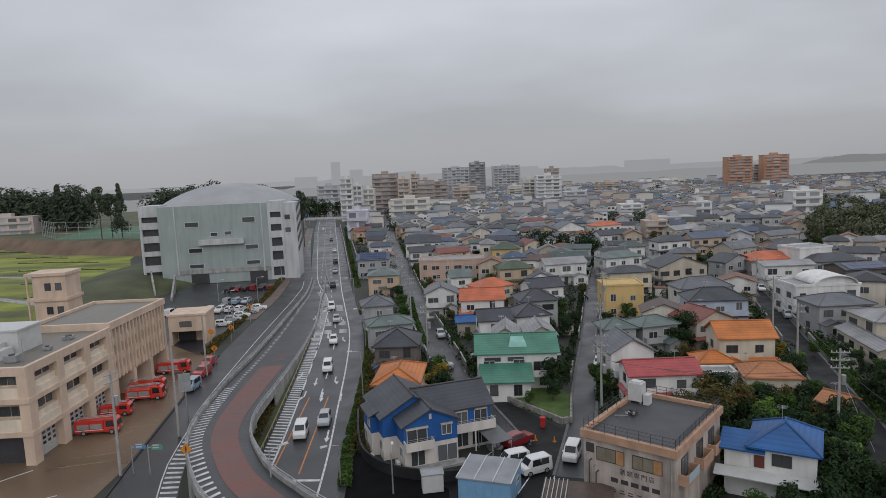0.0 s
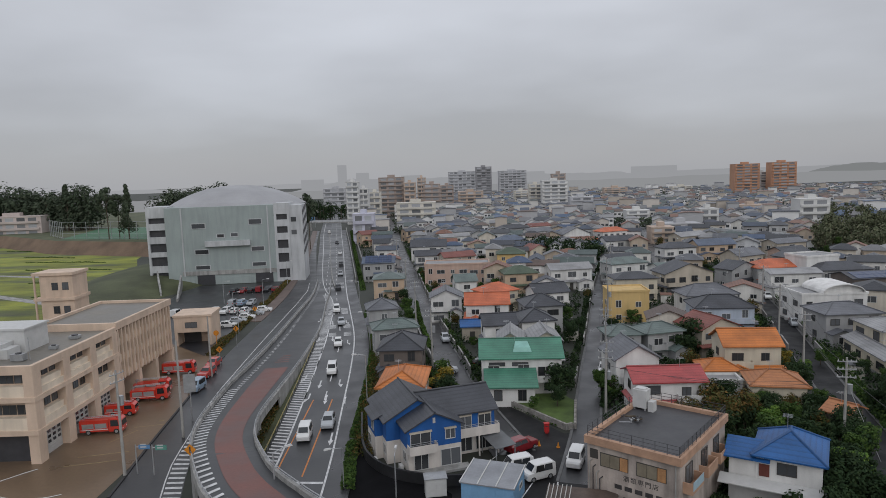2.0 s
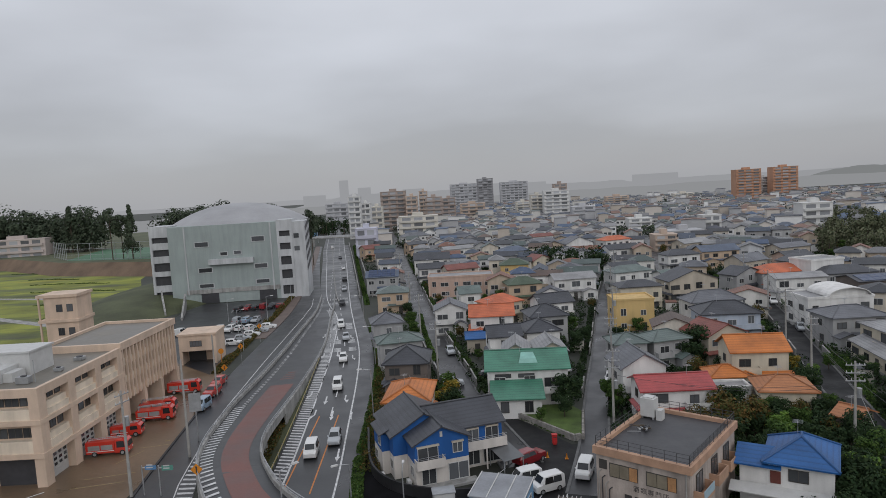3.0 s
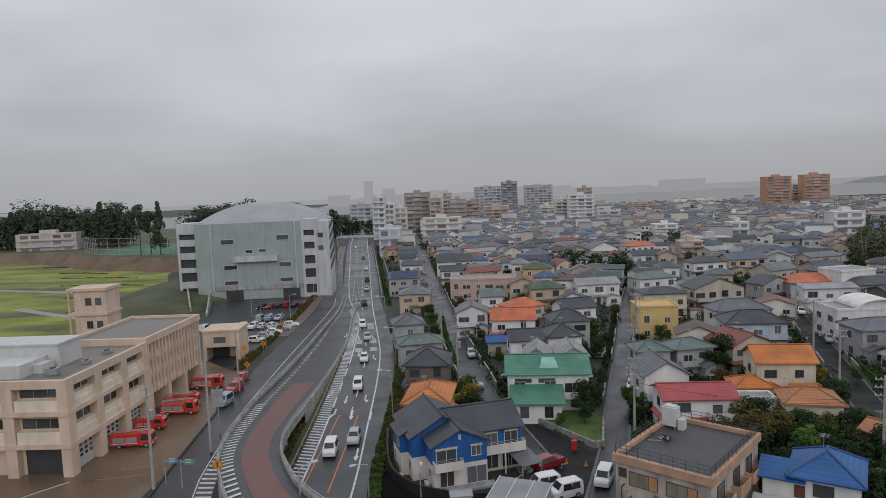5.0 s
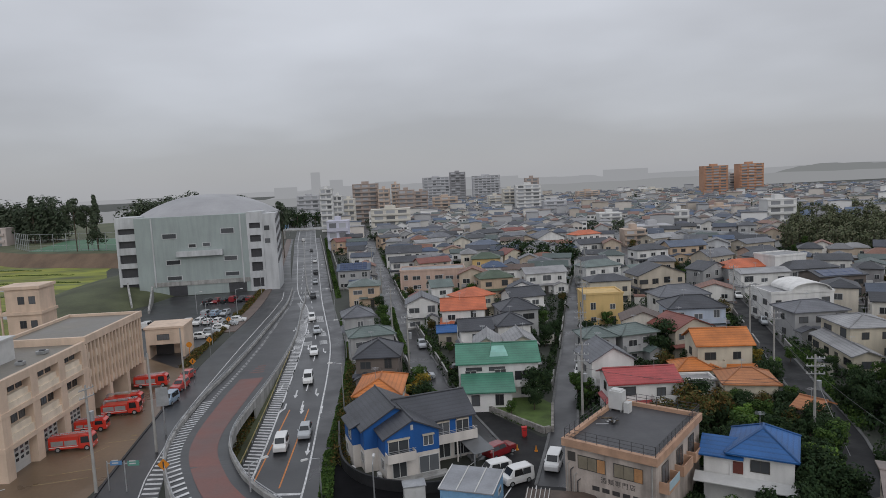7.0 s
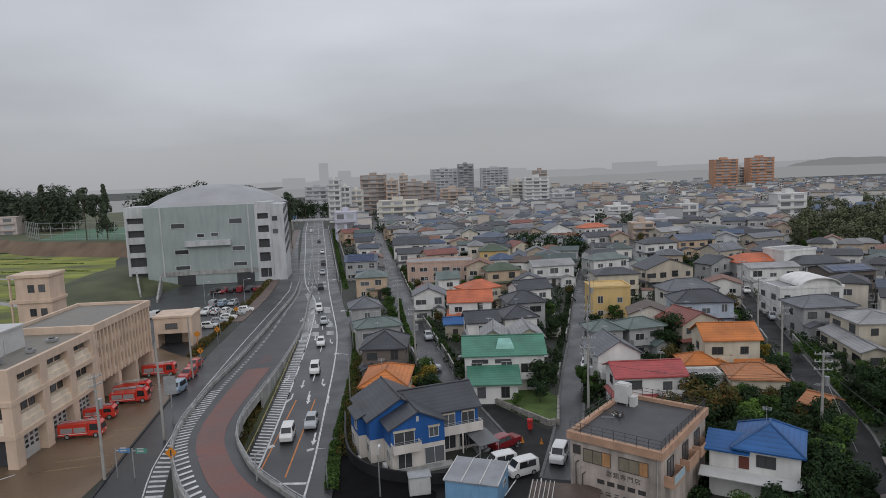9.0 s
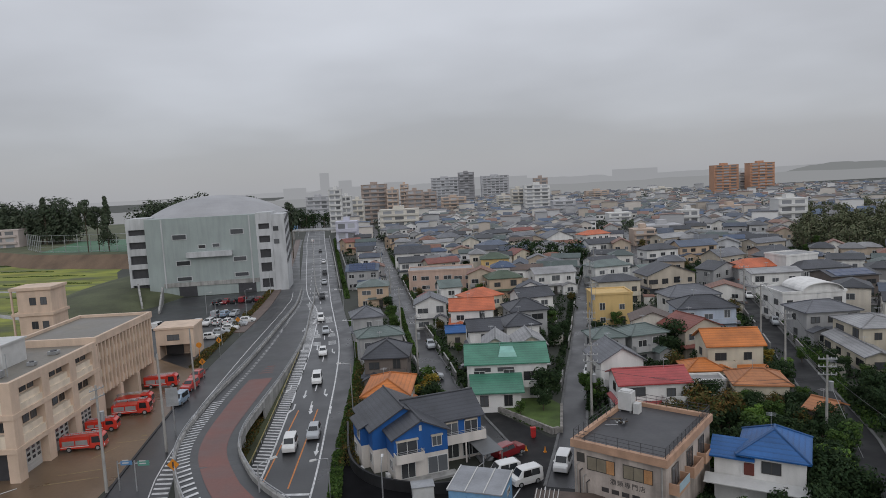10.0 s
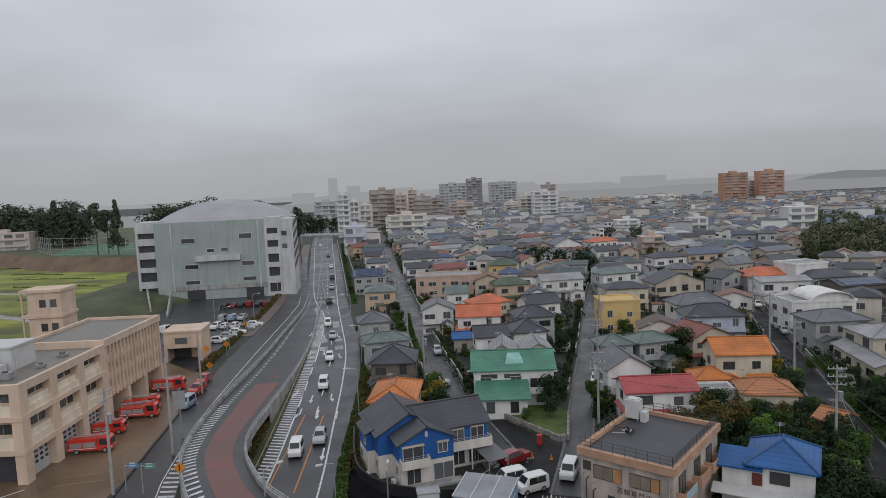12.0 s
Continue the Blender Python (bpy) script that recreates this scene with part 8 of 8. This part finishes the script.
for i, (x, y, a) in enumerate(spots[:132]):
    j = i % len(protos) if i < len(protos) else rnd.randrange(len(protos))
    m = pose(x, y, 0, 0, 0, a) @ Matrix.Diagonal((rnd.uniform(0.86, 1.18), rnd.uniform(0.88, 1.2), rnd.uniform(0.86, 1.1), 1))
    if i < len(protos):
        protos[j].matrix_basis = m
    else:
        copy_thing(protos[j], m)

# further rows: too many to count, one object each for walls-and-roofs
far = Geo()
rest = spots[132:]
for r0, r1, cell in ((390, 520, 10.0), (520, 680, 11.5), (680, 1000, 15.0)):
    rr = r0 + cell / 2
    while rr < r1:
        n = int(radians(50) * rr / cell)
        for k in range(n):
            ph = radians(-8.3) + radians(50) * (k + 0.5) / n
            x = rr * math.sin(ph) + rnd.uniform(-1.6, 1.6)
            y = rr * math.cos(ph) + rnd.uniform(-1.6, 1.6)
            if rnd.random() < 0.93 and free(x, y, 4.8, 0.7):
                rest.append((x, y, -math.degrees(ph) * 0.85 + rnd.choice((0, 90)) + rnd.uniform(-6, 6)))
        rr += cell * 1.6
for x, y, a in rest:
    j = rnd.randrange(len(sizes))
    w, d, ev, ri, kd = sizes[j]
    big = rnd.random() < 0.08
    if big:
        w, d, ev, ri = w * 1.7, d * 1.2, ev * rnd.uniform(1.3, 1.9), 0.4
    m = pose(x, y, 0, 0, 0, a)
    for src, mi in ((body_geo(w, d, ev, ri, kd), 0), (roof_geo(w, d, ev, ri, kd), 1)):
        src.weld()
        b = len(far.v)
        far.v += [tuple(m @ Vector(p)) for p in src.v]
        far.f += [tuple(b + i for i in f) for f in src.f]
        far.m += [mi] * len(src.f)
    for z in (0.9, 3.6):
        for k in range(3):
            wx = -w / 2 + w * (k + 0.5) / 3
            far.poly([m @ V(wx + s * 0.75, -d / 2 - 0.03, z + t) for s, t in ((-1, 0), (1, 0), (1, 1.2), (-1, 1.2))], 2)
            far.poly([m @ V(-w / 2 - 0.03, -d / 2 + d * (k + 0.5) / 3 - s * 0.7, z + t) for s, t in ((-1, 0), (1, 0), (1, 1.2), (-1, 1.2))], 2)
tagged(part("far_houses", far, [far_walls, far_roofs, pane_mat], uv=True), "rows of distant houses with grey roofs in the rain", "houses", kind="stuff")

# trees scattered among the houses
for k in range(430):
    ph, rr = radians(rnd.uniform(-8, 40)), rnd.uniform(90, 380)
    x, y = rr * math.sin(ph), rr * math.cos(ph)
    if free(x, y, 1.2, 0.74):
        tree(("broad", "mid", "mid", "rust", "broad")[k % 5], x, y, rnd.uniform(0.3, 0.62))
sg = Geo()
r = random.Random(17)
for k in range(3900):
    ph, rr = radians(r.uniform(-8, 39)), 86 + 300 * r.random()
    x, y = rr * math.sin(ph), rr * math.cos(ph)
    if not free(x, y, 0.5, 0.66) or (y < 94 and x < 20):
        continue
    w, h = r.uniform(0.5, 1.5), r.uniform(0.7, 2.6)
    for q in range(40):
        d = Vector((r.gauss(0, 1), r.gauss(0, 1), r.gauss(0.3, 1))).normalized()
        p = V(x + d.x * w, y + d.y * w, max(0.05, h * 0.5 * (1 + d.z)))
        nrm = (d + Vector((r.uniform(-0.6, 0.6), r.uniform(-0.6, 0.6), r.uniform(-0.2, 0.8)))).normalized()
        u = nrm.orthogonal().normalized() * r.uniform(0.16, 0.34)
        v = nrm.cross(u) * 0.6
        sg.poly((p - u, p - v, p + u, p + v))
tagged(part("garden_shrubs", sg, leaves_dark), "dark shrubs and hedges filling gardens between houses", "shrubs", kind="stuff")
fg = Geo()
r = random.Random(11)
for k in range(1900):
    ph, rr = radians(r.uniform(-8, 40)), 380 + 620 * r.random() ** 1.4
    x, y = rr * math.sin(ph), rr * math.cos(ph)
    s = r.uniform(0.9, 2.3)
    for q in range(26):
        d = Vector((r.gauss(0, 1), r.gauss(0, 1), r.gauss(0, 1))).normalized()
        p = V(x, y, s * 1.1) + V(d.x * s * 1.2, d.y * s * 1.2, d.z * s * 0.9)
        u = d.orthogonal().normalized() * s * 0.4
        v = d.cross(u)
        fg.poly((p - u, p - v * 0.8, p + u, p + v * 0.8))
tagged(part("far_trees", fg, leaves_wood), "distant dark trees among the houses", "trees", kind="stuff")


# walls, hedges and clutter along the lanes
wall_bits = surface("block_wall", (0.21, 0.205, 0.195), 0.8, 0.35, 0.6, 5, 0.35)
for ln, wd in ((street_a, 4.6), (street_b, 3.2), (street_c, 4.0)):
    for sgn in (-1, 1):
        edge = offset(ln, sgn * (wd / 2 + 0.55))
        for p, h in at_dist(edge, 6, 8.5):
            if 96 < p.y < 230 and rnd.random() < 0.72:
                ln_ = rnd.uniform(4.5, 7.5)
                th = thing("block_wall", pose(p.x, p.y, 0, 0, 0, math.degrees(math.atan2(h.y, h.x))), "grey concrete-block garden wall along a lane", "wall", "garden walls")
                g = Geo()
                hh = rnd.uniform(1.0, 1.6)
                g.box(0, ln_, -0.08, 0.08, -0.03, hh)
                part("wall", g, wall_bits, th)
                g = Geo()
                g.box(-0.03, ln_ + 0.03, -0.12, 0.12, hh, hh + 0.07)
                part("coping", g, concrete, th)
        hedge("hedge", [p for i, p in enumerate(offset(ln, sgn * (wd / 2 + 1.5))) if 98 < p.y < 300][::4], 1.3, 1.2, (leaves_dark, leaves_mid)[sgn > 0], "patchy garden shrubs along a lane", 38, 0.18)
for k in range(26):
    ph, rr = radians(rnd.uniform(-4, 34)), rnd.uniform(100, 200)
    x, y = rr * math.sin(ph), rr * math.cos(ph)
    if free(x, y, 1.6, 0.85):
        placed.append((x, y, 1.6))
        th = thing("garden_shed", pose(x, y, 0, 0, 0, -math.degrees(ph) + rnd.uniform(-5, 5)), "small steel garden shed with a sloping roof", "shed", "garden sheds")
        g = Geo()
        g.box(-1.2, 1.2, -0.9, 0.9, -0.03, 2.0)
        part("wall", g, town_walls, th)
        g = Geo()
        g.hexa((V(-1.35, -1.05, 2.0), V(1.35, -1.05, 2.0), V(1.35, 1.05, 2.25), V(-1.35, 1.05, 2.25)), (V(-1.35, -1.05, 2.08), V(1.35, -1.05, 2.08), V(1.35, 1.05, 2.33), V(-1.35, 1.05, 2.33)))
        part("roof", g, town_roofs, th, uv=True)


def solar(x, y, rot, w, d, eave, rise, rows, cols, name="solar_array"):
    """Panels lying on the front slope of a gabled roof."""
    th = thing(name, pose(x, y, 0, 0, 0, rot), "dark blue solar panels on a house roof", "solar panels")
    D = d / 2 + 0.45
    sl = rise / D
    pw, pd = w * 0.86 / cols, D * 0.8 / rows
    g = Geo()
    g.hexa((V(-pw / 2 + 0.04, 0, 0.04), V(pw / 2 - 0.04, 0, 0.04), V(pw / 2 - 0.04, pd - 0.08, 0.04 + sl * (pd - 0.08)), V(-pw / 2 + 0.04, pd - 0.08, 0.04 + sl * (pd - 0.08))), (V(-pw / 2 + 0.04, 0, 0.1), V(pw / 2 - 0.04, 0, 0.1), V(pw / 2 - 0.04, pd - 0.08, 0.1 + sl * (pd - 0.08)), V(-pw / 2 + 0.04, pd - 0.08, 0.1 + sl * (pd - 0.08))))
    me = g.mesh("panel", solar_mat)
    for r_ in range(rows):
        for c_ in range(cols):
            yy = -D * 0.92 + r_ * pd
            part("panel", me, None, th).matrix_basis = pose(-w * 0.43 + (c_ + 0.5) * pw, yy, eave + (yy + D) * sl)


solar(-22.6, 209.9, 2.0, 9.9, 8.1, 6.0, 2.2, 3, 6)
solar(99.5, 154.5, 3.3, 11.6, 8.3, 6.0, 1.12, 2, 6)


# ---- misty distance ----
def ridge(name, x0, x1, y, base, amp, seed, mat, label):
    g = Geo()
    n = 260
    pts = []
    for i in range(n + 1):
        t = i / n
        e = min(1, t * 6, (1 - t) * 6)
        pts.append(V(x0 + (x1 - x0) * t, y, (base + amp * (noise.noise(Vector((t * 3.0 + seed, seed, 0))) + 0.28 * noise.noise(Vector((t * 26 + seed, 0, seed))) + 0.14 * noise.noise(Vector((t * 90 + seed, 1, seed))))) * e))
    for a, b in zip(pts, pts[1:]):
        g.hexa((V(a.x, y, -1), V(b.x, y, -1), V(b.x, y + 60, -1), V(a.x, y + 60, -1)), (a, b, b + V(0, 60, 0), a + V(0, 60, 0)))
    return tagged(part(name, g, mat), label, "hills", kind="structure")


# self-lit shapes: their rain haze is the emission colour, paler further off
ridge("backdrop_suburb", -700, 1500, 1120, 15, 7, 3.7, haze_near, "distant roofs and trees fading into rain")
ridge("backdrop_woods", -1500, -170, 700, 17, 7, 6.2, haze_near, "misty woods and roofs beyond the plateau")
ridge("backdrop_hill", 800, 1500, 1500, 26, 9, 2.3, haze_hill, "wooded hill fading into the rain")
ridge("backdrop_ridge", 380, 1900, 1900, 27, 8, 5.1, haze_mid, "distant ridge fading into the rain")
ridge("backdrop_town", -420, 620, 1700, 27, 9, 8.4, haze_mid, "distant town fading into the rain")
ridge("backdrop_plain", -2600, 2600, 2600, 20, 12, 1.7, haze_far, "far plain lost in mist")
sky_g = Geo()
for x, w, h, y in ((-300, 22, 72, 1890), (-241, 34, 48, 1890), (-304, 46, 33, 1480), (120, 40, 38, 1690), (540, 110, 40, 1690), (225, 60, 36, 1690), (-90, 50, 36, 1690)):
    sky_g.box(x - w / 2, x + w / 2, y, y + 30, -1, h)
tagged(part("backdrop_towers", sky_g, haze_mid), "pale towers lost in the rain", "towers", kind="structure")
